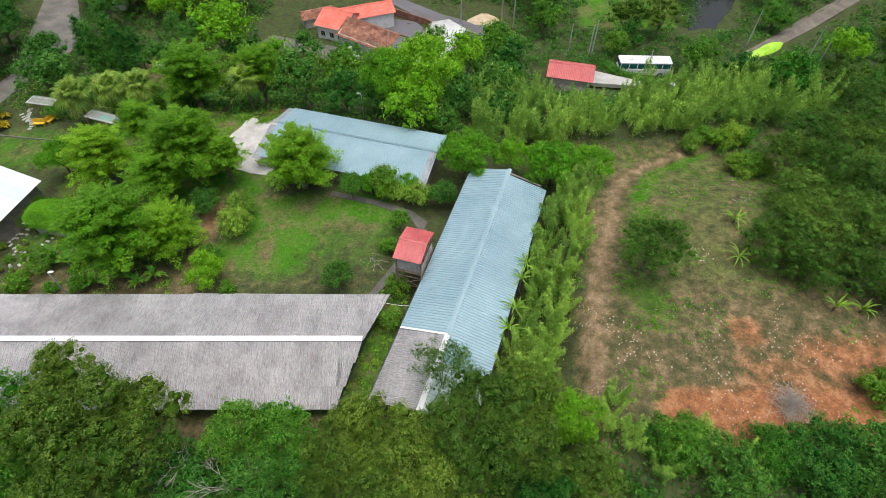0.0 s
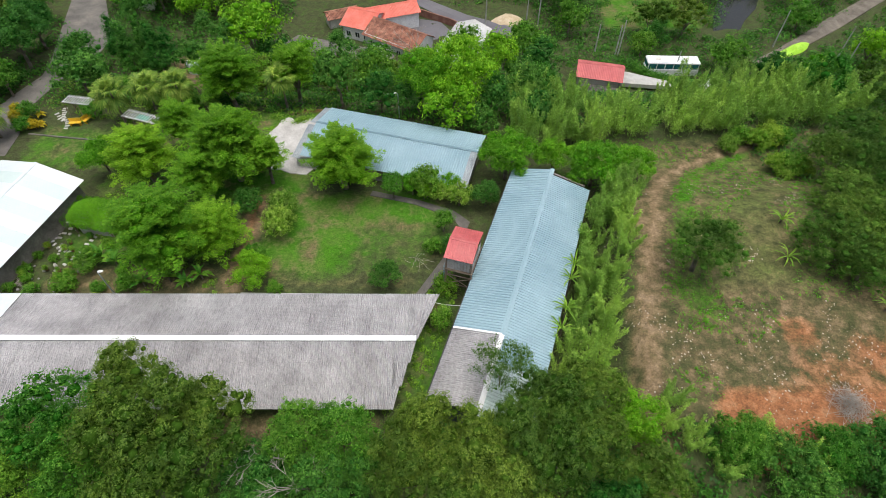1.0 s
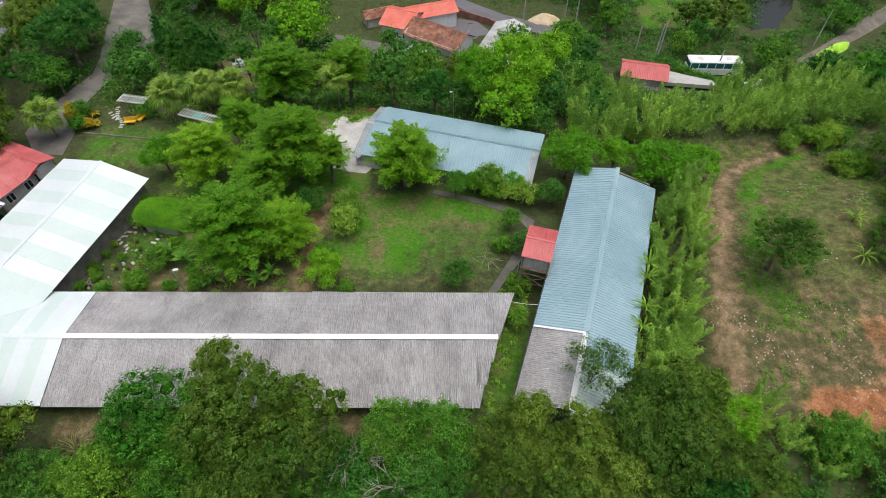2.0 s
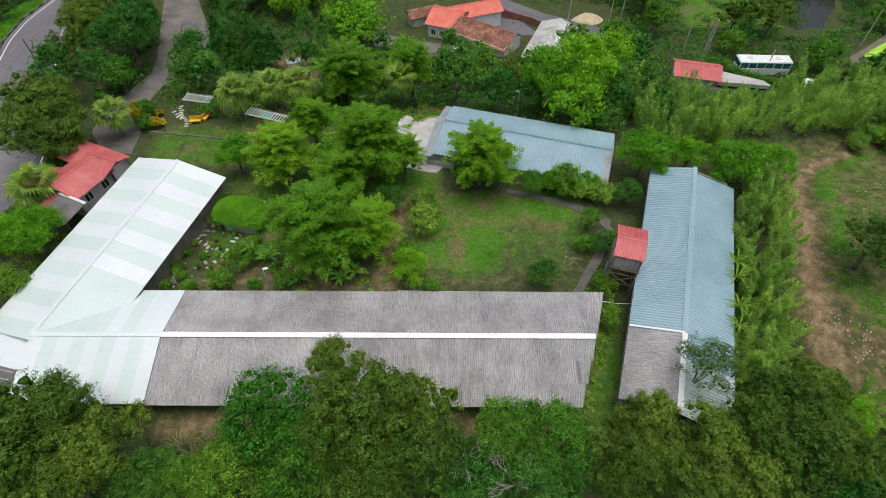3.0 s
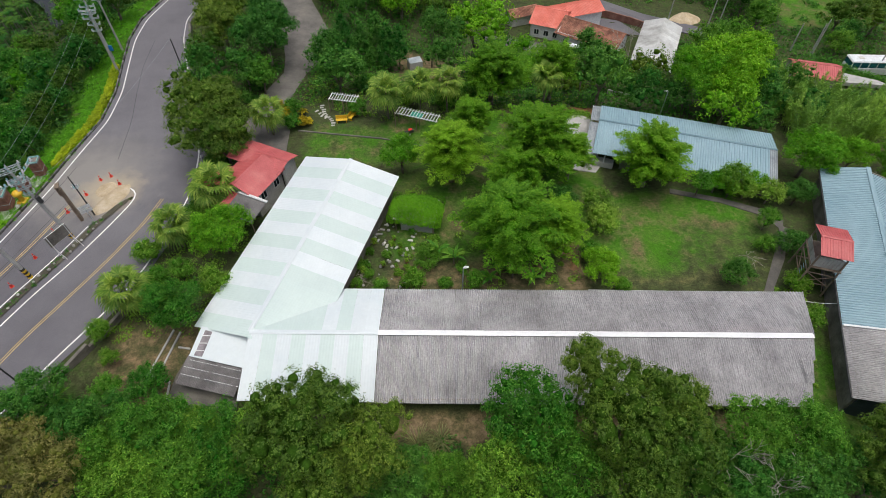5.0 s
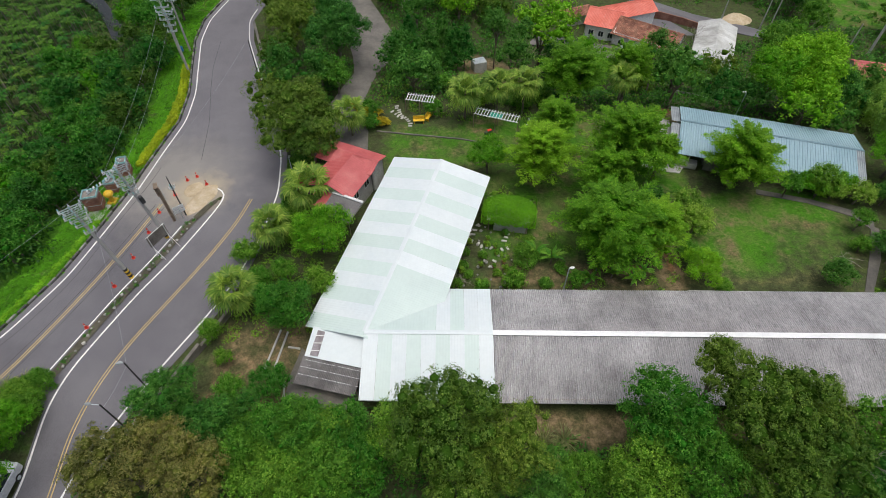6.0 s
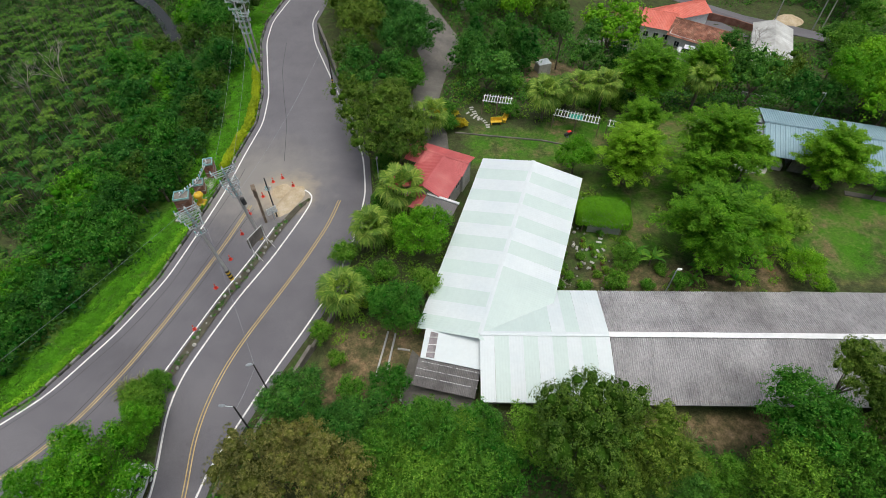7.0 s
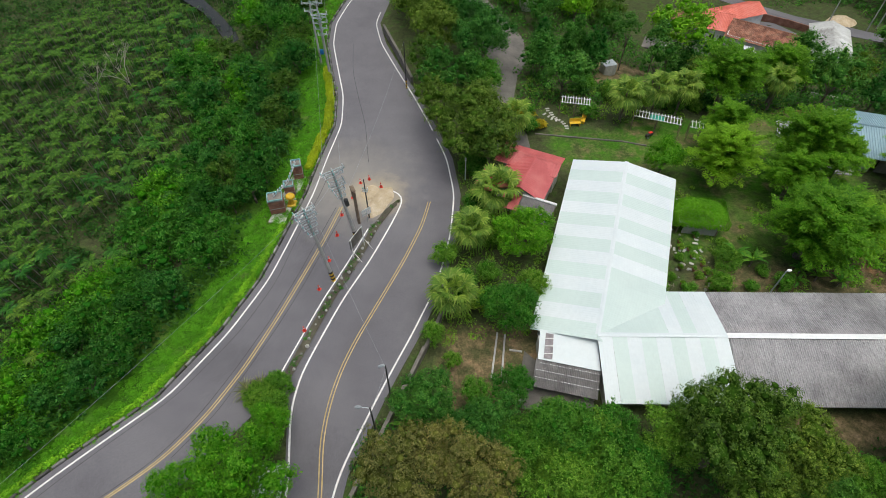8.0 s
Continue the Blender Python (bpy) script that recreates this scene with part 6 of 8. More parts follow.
# fan palms
def build_palms():
    def blade_fan(rng, rise, n=16):
        """A fan leaf on a stalk that leaves the stem at an angle; its strips bend over and hang."""
        v, f = [], []
        ax = Vector((math.cos(rise), 0, math.sin(rise)))
        up = Vector((-math.sin(rise), 0, math.cos(rise)))
        base = ax * 0.8
        for i in range(n):
            a = (i / (n - 1) - 0.5) * math.radians(210)
            ln = 1.02 * (1 - 0.12 * abs(a)) * rng.uniform(0.88, 1.1)
            d = ax * math.cos(a) + Vector((0, 1, 0)) * math.sin(a)
            s = d.cross(up).normalized()
            mid = base + d * ln * 0.5 + up * 0.03
            low = mid + d * ln * 0.2 + Vector((0, 0, -0.09))
            tip = low + d * ln * 0.2 + Vector((0, 0, -ln * rng.uniform(0.12, 0.4)))
            k = len(v)
            v += [base - s * 0.012, base + s * 0.012, mid + s * 0.058, mid - s * 0.058, low + s * 0.042, low - s * 0.042, tip]
            f += [(k, k + 1, k + 2, k + 3), (k + 3, k + 2, k + 4, k + 5), (k + 5, k + 4, k + 6)]
        k = len(v)
        w = Vector((0, 0.022, 0))
        v += [-w, w, base + w * 0.7, base - w * 0.7, -up * 0.03, base - up * 0.03]
        f += [(k, k + 1, k + 2, k + 3), (k + 1, k + 4, k + 5, k + 2), (k + 4, k, k + 3, k + 5)]
        return mesh_of("frond", v, f, LEAF["palm"])

    rng = random.Random(8)
    fans = [blade_fan(rng, radians(82 - 15.5 * i)) for i in range(10)]
    bm = bmesh.new()
    for i in range(8):
        tube(bm, (0, 0, i * 0.125 - 0.02), (0, 0, i * 0.125 + 0.12), 0.17 - 0.008 * i, 0.15 - 0.008 * i, 9)
    stem = bm_mesh("trunk", bm, BARK, True)
    for x, y, z, r in PALM_A:
        g = gz(x, y)
        palm = thing("fan_palm", pose(x, y, g), "fan palm with drooping grey-green leaves and fibrous trunk", "palm", "fan palms")
        part("trunk", stem, palm, Matrix.Diagonal((1, 1, z - g, 1)))
        for i in range(27):
            m = pose(0, 0, z - g, 0, 0, i * 137.5 + rng.uniform(-12, 12)) @ pose(0, 0, 0, rng.uniform(-14, 14), rng.uniform(-5, 5), 0)
            part("frond", fans[min(9, int(10 * (i / 27) ** 0.8))], palm, m @ Matrix.Scale(r / 1.42 * min(1.0, 0.55 + 0.06 * i), 4))


build_palms()


# bamboo
def bamboo_mesh(rng):
    """One clump's foliage and its single culms."""
    pos, culms = [], []
    for i in range(12):
        a, lean = rng.uniform(0, 2 * math.pi), rng.uniform(0.15, 0.55)
        h = rng.uniform(3.0, 6.0)
        foot = Vector((math.cos(a) * rng.uniform(0.1, 1.3), math.sin(a) * rng.uniform(0.1, 1.3), 0))
        last = foot
        bm = bmesh.new()
        for k in range(1, 5):
            u = k / 4
            p = foot + Vector((math.cos(a) * lean * h * u * u * 0.62, math.sin(a) * lean * h * u * u * 0.62, h * u * (1 - 0.2 * u * lean)))
            tube(bm, last, p, 0.04 * (1.1 - u * 0.8), 0.04 * (1.0 - u * 0.8), 3)
            if k > 1:
                for _ in range(105):
                    c = last.lerp(p, rng.uniform(0, 1))
                    s = 0.4 * (1.15 - u) + 0.04
                    pos.append((c.x + rng.normal(0, s), c.y + rng.normal(0, s), c.z + rng.normal(0, 0.2)))
            last = p
        culms.append(bm_mesh("culm", bm, CULM))
    pos = np.array(pos)
    v, f = leaf_tris(rng, pos, rng.normal(size=pos.shape) * 0.7 + (0, 0, 0.9), 0.36, 0.085, 0.5)
    return mesh_of("foliage", v, f, LEAF["bamboo"]), culms


CULM = worn("bamboo_culm", (0.14, 0.18, 0.06), (0.22, 0.27, 0.1), (0.32, 0.36, 0.17), 0.5, 1.5, 9.0, 0.05)


def build_bamboo():
    rng = np.random.default_rng(21)
    kinds = [bamboo_mesh(rng) for _ in range(4)]

    def clump(x, y, k):
        fol, cul = kinds[rng.integers(4)]
        t = thing("bamboo_clump", pose(x, y, gz(x, y) - 0.1, 0, 0, rng.uniform(0, 360)) @ Matrix.Scale(k, 4), "arching grey-green bamboo clump with fine leaves", "bamboo", "bamboo clumps")
        part("foliage", fol, t)
        for one in cul:
            part("culm", one, t)

    ux, uy = 0.3155, 0.949
    for off, lo, hi in ((5.6, -7, 24), (7.6, -6, 22)):
        for s in np.arange(lo, hi, 2.1):
            o = off + rng.uniform(-0.5, 0.5)
            clump(0.36 + ux * s + uy * o, 22.75 + uy * s - ux * o, rng.uniform(0.62, 0.85))
    for row in range(4):
        for x in np.arange(5, 46, 2.9):
            if row == 3 and 15 < x < 34:
                continue
            clump(x + rng.uniform(-0.8, 0.8), 50.5 + row * 3.1 + (x - 5) * 0.14 + rng.uniform(-0.8, 0.8), rng.uniform(0.8, 1.15) * (0.72 if 13 < x < 24 and row > 0 else 1.0))
    for x, y in ((12, 16), (13.5, 14.5), (11.2, 13.2), (15, 12.6), (12.8, 17.8), (18.5, 14.6), (20.5, 13)):
        clump(x, y, 0.55)


build_bamboo()


# undergrowth: low leafy mounds that nobody could count
def mounds(name, label, spots, leaves, length, width, material, tall=0.8):
    rng = np.random.default_rng(len(spots))
    spots = np.asarray(spots, float)
    n = len(spots)
    which = np.repeat(np.arange(n), leaves)
    d = ball_points(rng, len(which), 0.0)
    which = which[:len(d)]
    r = spots[which, 2] * rng.uniform(0.55, 1.1, len(d))
    pos = np.stack([spots[which, 0] + d[:, 0] * r, spots[which, 1] + d[:, 1] * r, d[:, 2] * r * tall * rng.uniform(0.7, 1.2, n)[which]], -1)
    pos[:, 2] += ground_z(pos[:, 0], pos[:, 1])
    v, f = leaf_tris(rng, pos, d + rng.normal(size=d.shape) * 0.45 + (0, 0, 0.5), length, width * 1.3, 0.2)
    return thing(name, pose(0, 0, 0), label, "undergrowth", kind="stuff", data=mesh_of(name, v, f, material))


def scatter(rng, x0, x1, y0, y1, step, keep, lo, hi):
    out = []
    for x in np.arange(x0, x1, step):
        for y in np.arange(y0, y1, step):
            a, b = x + rng.uniform(-0.5, 0.5) * step, y + rng.uniform(-0.5, 0.5) * step
            if keep(a, b):
                out.append((a, b, rng.uniform(lo, hi)))
    return out


def build_undergrowth():
    rng = np.random.default_rng(31)

    def front(x, y):
        return not (-42 < x < -8 and y > 14.6) and not (-9 < x < -4.5 and y > 11) and x > east_line(y) + 1.2 and not (x > 11 and y > 15.5)

    def back(x, y):
        yard = (-33 < x < -2 and 79 < y < 113) or (-3 <= x < 13 and 88 < y < 104) or (14 < x < 36 and 69 < y < 79)
        drive = bool(on_drive(x, y, 0.5))
        lot = -44 < x < -33.5 and 66.5 < y < 77
        return not yard and not drive and not lot and not (x < -18 and y < 58.5) and not (42.5 < x < 58 and 91 < y < 110 and abs(y - 92 - 1.25 * (x - 46)) < 5) and not (25 < x < 43 and y > 95 and noise.noise((x * 0.2, y * 0.2, 6)) < 0.2) and not (44 < x and -4.5 < y - (80 + 0.78 * (x - 46.5)) < 2.2)

    def valley(x, y):
        return not by_creek(x, y, 1.7) and x < west_line(y) - 5.4 - 0.7 * math.sin(y * 0.35)

    mounds("undergrowth", "dense mixed undergrowth beneath the trees", scatter(rng, -74, 34, -3, 17, 1.7, front, 0.7, 1.7), 80, 0.32, 0.17, LEAF["wild"])
    mounds("undergrowth", "scrub beneath the trees of the near slope", scatter(rng, -74, 60, -30, -3, 2.6, lambda x, y: x > east_line(y) + 1.5, 0.9, 2.0), 30, 0.6, 0.3, LEAF["wild"])
    mounds("undergrowth", "dense mixed bushes on the far slope", scatter(rng, -62, 92, 56, 122, 2.2, back, 0.9, 2.2), 60, 0.42, 0.22, LEAF["wild"])
    mounds("undergrowth", "dense green scrub filling the valley beside the road", scatter(rng, -165, -76, -6, 122, 2.4, valley, 0.8, 2.0), 50, 0.42, 0.2, LEAF["valley"], 0.9)
    mounds("undergrowth", "dark shrubs in the valley", scatter(rng, -165, -76, -6, 122, 3.2, valley, 1.2, 2.4), 90, 0.4, 0.18, LEAF["valley"], 1.1)
    mounds("undergrowth", "bushes on the shady hillside", scatter(rng, 29, 60, 28, 60, 1.9, lambda x, y: x > 33 + 3 * math.sin(y * 0.5), 0.8, 1.4), 60, 0.3, 0.14, LEAF["dark"])
    # weeds on the red earth and in the garden beds
    weeds = scatter(rng, 12, 42, 14, 52, 0.6, lambda x, y: noise.noise((x * 0.22, y * 0.22, 5)) > (0.22 if y < 27 else -0.12) and abs(x - np.interp(y, TRACK_Y, TRACK_X)) > 1.3, 0.12, 0.36)
    weeds += scatter(rng, 15, 30, 32, 52, 0.45, lambda x, y: abs(x - 3.0 - np.interp(y, TRACK_Y, TRACK_X)) < 1.1, 0.15, 0.4)
    weeds += scatter(rng, 15.5, 20, 24, 30, 0.5, lambda x, y: True, 0.15, 0.4)
    mounds("weeds", "low weeds scattered over bare earth", weeds, 26, 0.13, 0.045, LEAF["grass"], 0.6)
    beds = scatter(rng, -41, -23, 28.6, 41, 1.3, lambda x, y: noise.noise((x * 0.3, y * 0.3, 9)) > 0.0 and not (-38 < x < -35 and y > 32), 0.25, 0.6)
    beds += scatter(rng, -67, -53, 24, 46, 1.2, lambda x, y: x > east_line(y) + 1.3 and not (-62 < x < -53 and 17.5 < y < 24) and not (x > -59 and y > 36) and x < -57.5 + 0.29 * (y - 24), 0.4, 1.0)
    beds += scatter(rng, -22.4, -18.4, 54.6, 57.2, 0.4, lambda x, y: abs(y - 55.1 - 0.42 * (x + 22.4)) < 0.7, 0.3, 0.5)
    beds += scatter(rng, -58, -18, 55.5, 66, 1.25, lambda x, y: noise.noise((x * 0.25, y * 0.25, 2)) > -0.2 and not (x < -50 and y < 58) and not on_drive(x, y, 0.6), 0.4, 1.0)
    beds += scatter(rng, -41, -24, 40, 53, 1.4, lambda x, y: noise.noise((x * 0.3, y * 0.3, 4)) > 0.2, 0.25, 0.6)
    beds += scatter(rng, -8.5, -3.5, 12, 30, 0.8, lambda x, y: abs(x + 6.6 - (y - 22) * 0.31) < 1.4, 0.2, 0.5)
    mounds("garden_plants", "low leafy plants in the garden beds", beds, 45, 0.22, 0.1, LEAF["round"], 0.8)
    yard_hedge = [(25.6 + 8.6 * u + rng.uniform(-0.2, 0.2), 81.4 - 6.6 * u + rng.uniform(-0.2, 0.2), rng.uniform(0.8, 1.05)) for u in np.linspace(0, 1, 34)]
    mounds("yard_hedge", "dense green hedge between the yard and the bus", yard_hedge, 150, 0.26, 0.16, LEAF["broad"], 1.5)
    # grass verge and clipped lime hedge along the road
    verge = []
    for y in np.arange(-5, 100, 0.55):
        for k in range(6 if y > 19 else 4):
            verge.append((float(west_line(y)) - 1.6 - k * 0.7 + rng.uniform(-0.35, 0.55), y + rng.uniform(-0.5, 0.5), rng.uniform(0.4, 0.62)))
    mounds("grass_verge", "bright green grass verge beside the road", verge, 120, 0.3, 0.032, LEAF["grass"], 0.5)
    hedge = []
    for y in np.arange(10, 66, 0.3):
        if not 37.5 < y < 46:
            hedge.append((float(west_line(y)) - 1.65 + rng.uniform(-0.15, 0.15), y, rng.uniform(0.4, 0.56) if y > 46 else rng.uniform(0.28, 0.4)))
    mounds("roadside_hedge", "thin low green hedge along the road", [h for h in hedge if h[1] < 46], 80, 0.13, 0.07, LEAF["hedge"], 1.2)
    mounds("roadside_hedge", "low lime-green hedge along the road", [h for h in hedge if h[1] >= 46], 330, 0.2, 0.14, LEAF["lime"], 1.5)


build_undergrowth()


# ---- things along the road ----
STRIPE_BLACK = worn("black_band", (0.02, 0.02, 0.02), (0.03, 0.03, 0.03), (0.05, 0.05, 0.05), 0.7, 2.0, 9.0, 0.05)


def utility_pole(x, y, h, label, arms=(), banded=False, box_at=None, lean=(0, 0), r=0.16, arm_turn=0, group="utility poles", material=None):
    z = gz(x, y)
    p = thing("utility_pole", pose(x, y, z, lean[0], lean[1], 0), label, "utility pole", group)
    bm = bmesh.new()
    tube(bm, (0, 0, -0.3), (0, 0, h), r, r * 0.62, 10)
    part("mast", bm, p, material=material or CONCRETE)
    if banded:
        for i in range(6):
            bm = bmesh.new()
            tube(bm, (0, 0, 0.1 + i * 0.22), (0, 0, 0.32 + i * 0.22), r + 0.02, r + 0.018, 10)
            part("warning_band", bm, p, material=STRIPE_BLACK if i % 2 else YELLOW_PAINT)
    for z_arm, length in arms:
        bm = bmesh.new()
        for side in (-0.16, 0.16):
            box(bm, 0, side, z_arm, length, 0.055, 0.065, 0.008)
        for u in (-0.42, 0.42):
            box(bm, u * length, 0, z_arm, 0.06, 0.4, 0.05)
        arm = part("crossarm", bm, p, pose(0, 0, 0, 0, 0, arm_turn), material=STEEL)
        for k in range(6):
            bm = bmesh.new()
            u, w = ((k // 2) / 2 - 0.5) * length * 0.9, -0.16 if k % 2 else 0.16
            tube(bm, (u, w, z_arm + 0.04), (u, w, z_arm + 0.16), 0.03, 0.03, 6)
            tube(bm, (u, w, z_arm + 0.14), (u, w, z_arm + 0.3), 0.065, 0.045, 8)
            part("insulator", bm, arm, material=(TEAL, WHITE_PAINT, STEEL)[k % 3])
        for s in (-1, 1):
            bm = bmesh.new()
            tube(bm, (s * length * 0.3, 0.1, z_arm), (0, 0.05, z_arm - 0.5), 0.025, 0.025, 5)
            part("brace", bm, arm, material=STEEL)
    if box_at:
        bm = bmesh.new()
        tube(bm, (0.28, 0, box_at), (0.28, 0, box_at + 0.75), 0.2, 0.2, 12)
        tube(bm, (0.28, 0, box_at + 0.75), (0.28, 0, box_at + 0.85), 0.2, 0.08, 12)
        part("transformer", bm, p, material=DARK_METAL)
    return p


utility_pole(-75.0, 30.1, 9.6, "tall concrete utility pole with crossarms and banded base", ((9.4, 1.9), (9.0, 1.5), (8.6, 1.9), (8.1, 1.5), (7.5, 1.3), (6.6, 0.9)), True, arm_turn=35, lean=(0, -6), r=0.19)
utility_pole(-73.4, 35.2, 9.4, "concrete utility pole with transformer and cross arms", ((9.2, 2.3), (8.8, 1.9), (8.0, 1.5), (7.5, 1.6), (6.9, 1.2), (6.2, 0.9)), True, 5.0, arm_turn=30, lean=(0, -6.5), r=0.19)
utility_pole(-80.6, 65.0, 8.6, "utility pole with several crossarms by the road bend", ((8.4, 2.1), (8.0, 1.7), (7.4, 1.9), (6.6, 1.5), (5.8, 1.2)), arm_turn=12, r=0.18)
utility_pole(-82.2, 67.7, 8.8, "utility pole with crossarms behind the road hedge", ((8.6, 2.2), (7.6, 1.8)), arm_turn=12)
utility_pole(-82.0, 70.2, 8.4, "utility pole with crossarms at the verge", ((8.2, 2.0), (7.3, 1.6)), arm_turn=12)
utility_pole(-70.0, 61.8, 6.5, "slim dark pole with banded foot", (), True, r=0.09, material=DARK_METAL)
utility_pole(-72.5, 38.3, 5.4, "slim dark pole with small signs on the island", ((3.9, 0.5),), False, r=0.08, material=DARK_METAL)
for x, y, h in ((51.7, 86.4, 6.5), (25.0, 84.4, 6.0), (24.4, 84.0, 5.4), (57.6, 78.5, 7.0), (59.0, 77.6, 5.0), (12.7, 94.9, 7.0), (21.0, 84.4, 5.0), (10.4, 93.9, 6.5), (3.2, 94.5, 5.5), (33.2, 79.5, 4.5)):
    utility_pole(x, y, h, "weathered pale pole beyond the houses", (), r=0.13)

bm = bmesh.new()
box(bm, -82.3 + 0.5, 67.6, gz(-82, 67.6) + 1.9, 0.5, 0.12, 0.75, 0.02)
tagged(new("blue_sign", bm_mesh("blue_sign", bm, BLUE_PAINT)), "small bright blue sign fixed to a pole", "sign")


def hang(a, b, sag, n=14):
    a, b = Vector(a), Vector(b)
    return [a.lerp(b, i / n) - Vector((0, 0, sag * 4 * (i / n) * (1 - i / n))) for i in range(n + 1)]


cable_ends = [((-76.0, 30.1, 9.6), (-74.5, 35.2, 9.4), 0.15, (-0.7, 0.7)), ((-74.5, 35.2, 9.4), (-80.6, 65, 8.7), 0.8, (-0.8, 0.8)), ((-76, 30.1, 9.6), (-101, -6, 8.5), 1.0, (0.0,)),
              ((-75.0, 30.1, 7.5), (-68.7, 18.3, 5.4), 0.5, (0.0,)), ((-68.7, 18.3, 5.4), (-69.6, 15.4, 4.6), 0.15, (0.0,)), ((-73.4, 35.2, 7.3), (-70, 61.8, 6.8), 0.8, (0.0,)),
              ((-80.6, 65, 8.7), (-86, 92, 7.5), 0.6, (-0.8, 0.8))]
for a, b, sag, offs in cable_ends:
    for off in offs:
        pts = [p + Vector((off, 0, 0)) for p in hang(a, b, sag)]
        thing("power_line", pose(0, 0, 0), "thin grey overhead power line", "cable", "overhead lines", data=wire("power_line", pts, 0.011, OLD_STEEL))


def lamp_post(x, y, h, label, arm=0.7, turn=0, dark=False):
    p = thing("lamp_post", pose(x, y, gz(x, y), 0, 0, turn), label, "street lamp", "lamp posts")
    bm = bmesh.new()
    tube(bm, (0, 0, -0.2), (0, 0, h), 0.075, 0.05, 8)
    part("post", bm, p, material=DARK_METAL if dark else STEEL)
    bm = bmesh.new()
    tube(bm, (0, 0, h - 0.05), (arm, 0, h + 0.12), 0.03, 0.03, 6)
    part("arm", bm, p, material=STEEL)
    bm = bmesh.new()
    bmesh.ops.create_uvsphere(bm, u_segments=10, v_segments=6, radius=0.17, matrix=Matrix.Translation((arm, 0, h + 0.12)) @ Matrix.Diagonal((1.6, 0.8, 0.55, 1)))
    part("lamp_head", bm, p, material=OLD_STEEL if dark else WHITE_PAINT)


lamp_post(-34.6, 29.2, 3.3, "grey lamp post with white head by the shed", 0.25, 10)
lamp_post(-9.8, 56.2, 3.4, "grey lamp post with white head behind the shed", 0.25, 180)
lamp_post(-68.7, 18.3, 5.0, "dark roadside lamp post at the low wall", 0.3, 200, True)
lamp_post(-69.6, 15.4, 4.2, "dark roadside lamp post with long arm", 0.8, 180, True)
lamp_post(-62.5, 44.5, 2.6, "small roadside post with teal sign", 0.2, 90)


def traffic_cone(x, y, rot=0):
    z = gz(x, y) + 0.07
    c = thing("traffic_cone", pose(x, y, z, 0, 0, rot), "red plastic traffic cone on the asphalt", "traffic cone", "traffic cones")
    bm = bmesh.new()
    box(bm, 0, 0, 0.02, 0.34, 0.34, 0.04, 0.01)
    part("foot", bm, c, material=CONE_RED)
    bm = bmesh.new()
    tube(bm, (0, 0, 0.04), (0, 0, 0.66), 0.13, 0.03, 12)
    part("body", bm, c, material=CONE_RED)
    bm = bmesh.new()
    tube(bm, (0, 0, 0.38), (0, 0, 0.45), 0.083, 0.07, 12)
    part("reflective_band", bm, c, material=WHITE_PAINT)


for x, y in ((-74.0, 43.5), (-73.1, 44.1), (-71.7, 42.9), (-74.6, 41.2), (-75.4, 38.6), (-75.5, 35.8), (-75.8, 32.5), (-76.2, 29.0), (-76.7, 24.4)):
    traffic_cone(x, y, x * 50)

# sand on the island's broad head


def heap(name, x, y, rx, ry, h, material, label, category, turn=0, n=26):
    """A low uneven heap."""
    v, f = [(0, 0, h)], []
    rings = 7
    for k in range(1, rings + 1):
        u = k / rings
        for i in range(n):
            a = 2 * math.pi * i / n
            w = 1 + 0.22 * noise.noise((math.cos(a) * 1.5 + x, math.sin(a) * 1.5 + y, 0))
            zz = h * (1 - u) ** 0.8 * (1 + 0.35 * noise.noise((math.cos(a) * u * 3 + x, math.sin(a) * u * 3 + y, 2)))
            v.append((math.cos(a) * rx * u * w, math.sin(a) * ry * u * w, zz if k < rings else -0.05))
    for i in range(n):
        f.append((0, 1 + i, 1 + (i + 1) % n))
    for k in range(rings - 1):
        for i in range(n):
            a, b = 1 + k * n + i, 1 + k * n + (i + 1) % n
            f.append((a, a + n, b + n, b))
    return thing(name, pose(x, y, gz(x, y) + 0.08, 0, 0, turn), label, category, data=mesh_of(name, v, f, material, True))


heap("sand_mound", -71.6, 40.6, 1.1, 2.5, 0.35, SAND, "spread mound of pale yellow sand beside cones", "sand", -22)
heap("sand_mound", -72.8, 42.0, 1.2, 1.2, 0.1, SAND, "thin spread of pale sand", "sand", 10)
heap("earth_heap", 7.3, 97.2, 3.0, 2.2, 1.2, SAND, "bare heap of orange earth beside the lane", "earth heap", 20)

# sign boards on the island
sg = thing("notice_board", pose(-73.0, 33.6, gz(-73, 33.6) + 0.1, 0, 0, 64), "grey notice board on white posts", "sign")
for x in (-0.95, 0.95):
    bm = bmesh.new()
    tube(bm, (x, 0, -0.2), (x, 0, 2.7), 0.045, 0.045, 8)
    part("post", bm, sg, material=WHITE_PAINT)
    bm = bmesh.new()
    tube(bm, (x, 0.03, 1.2), (x, -0.9, 0), 0.03, 0.03, 6)
    part("stay", bm, sg, material=WHITE_PAINT)
bm = bmesh.new()
box(bm, 0, 0.06, 2.0, 2.2, 0.05, 1.3, 0.01)
part("panel", bm, sg, material=BLOCK)
for z in (1.34, 2.66):
    bm = bmesh.new()
    tube(bm, (-1.1, 0.08, z), (1.1, 0.08, z), 0.03, 0.03, 6)
    part("panel_edge", bm, sg, material=WHITE_PAINT)
pl = thing("timber_pillar", pose(-73.5, 37.6, gz(-73, 38), 0, 0, 25), "tall weathered timber pillar under a broad worn board", "sign")
bm = bmesh.new()
box(bm, 0, 0, 2.2, 0.26, 0.46, 4.5, 0.03)
part("pillar", bm, pl, material=TIMBER)
bm = bmesh.new()
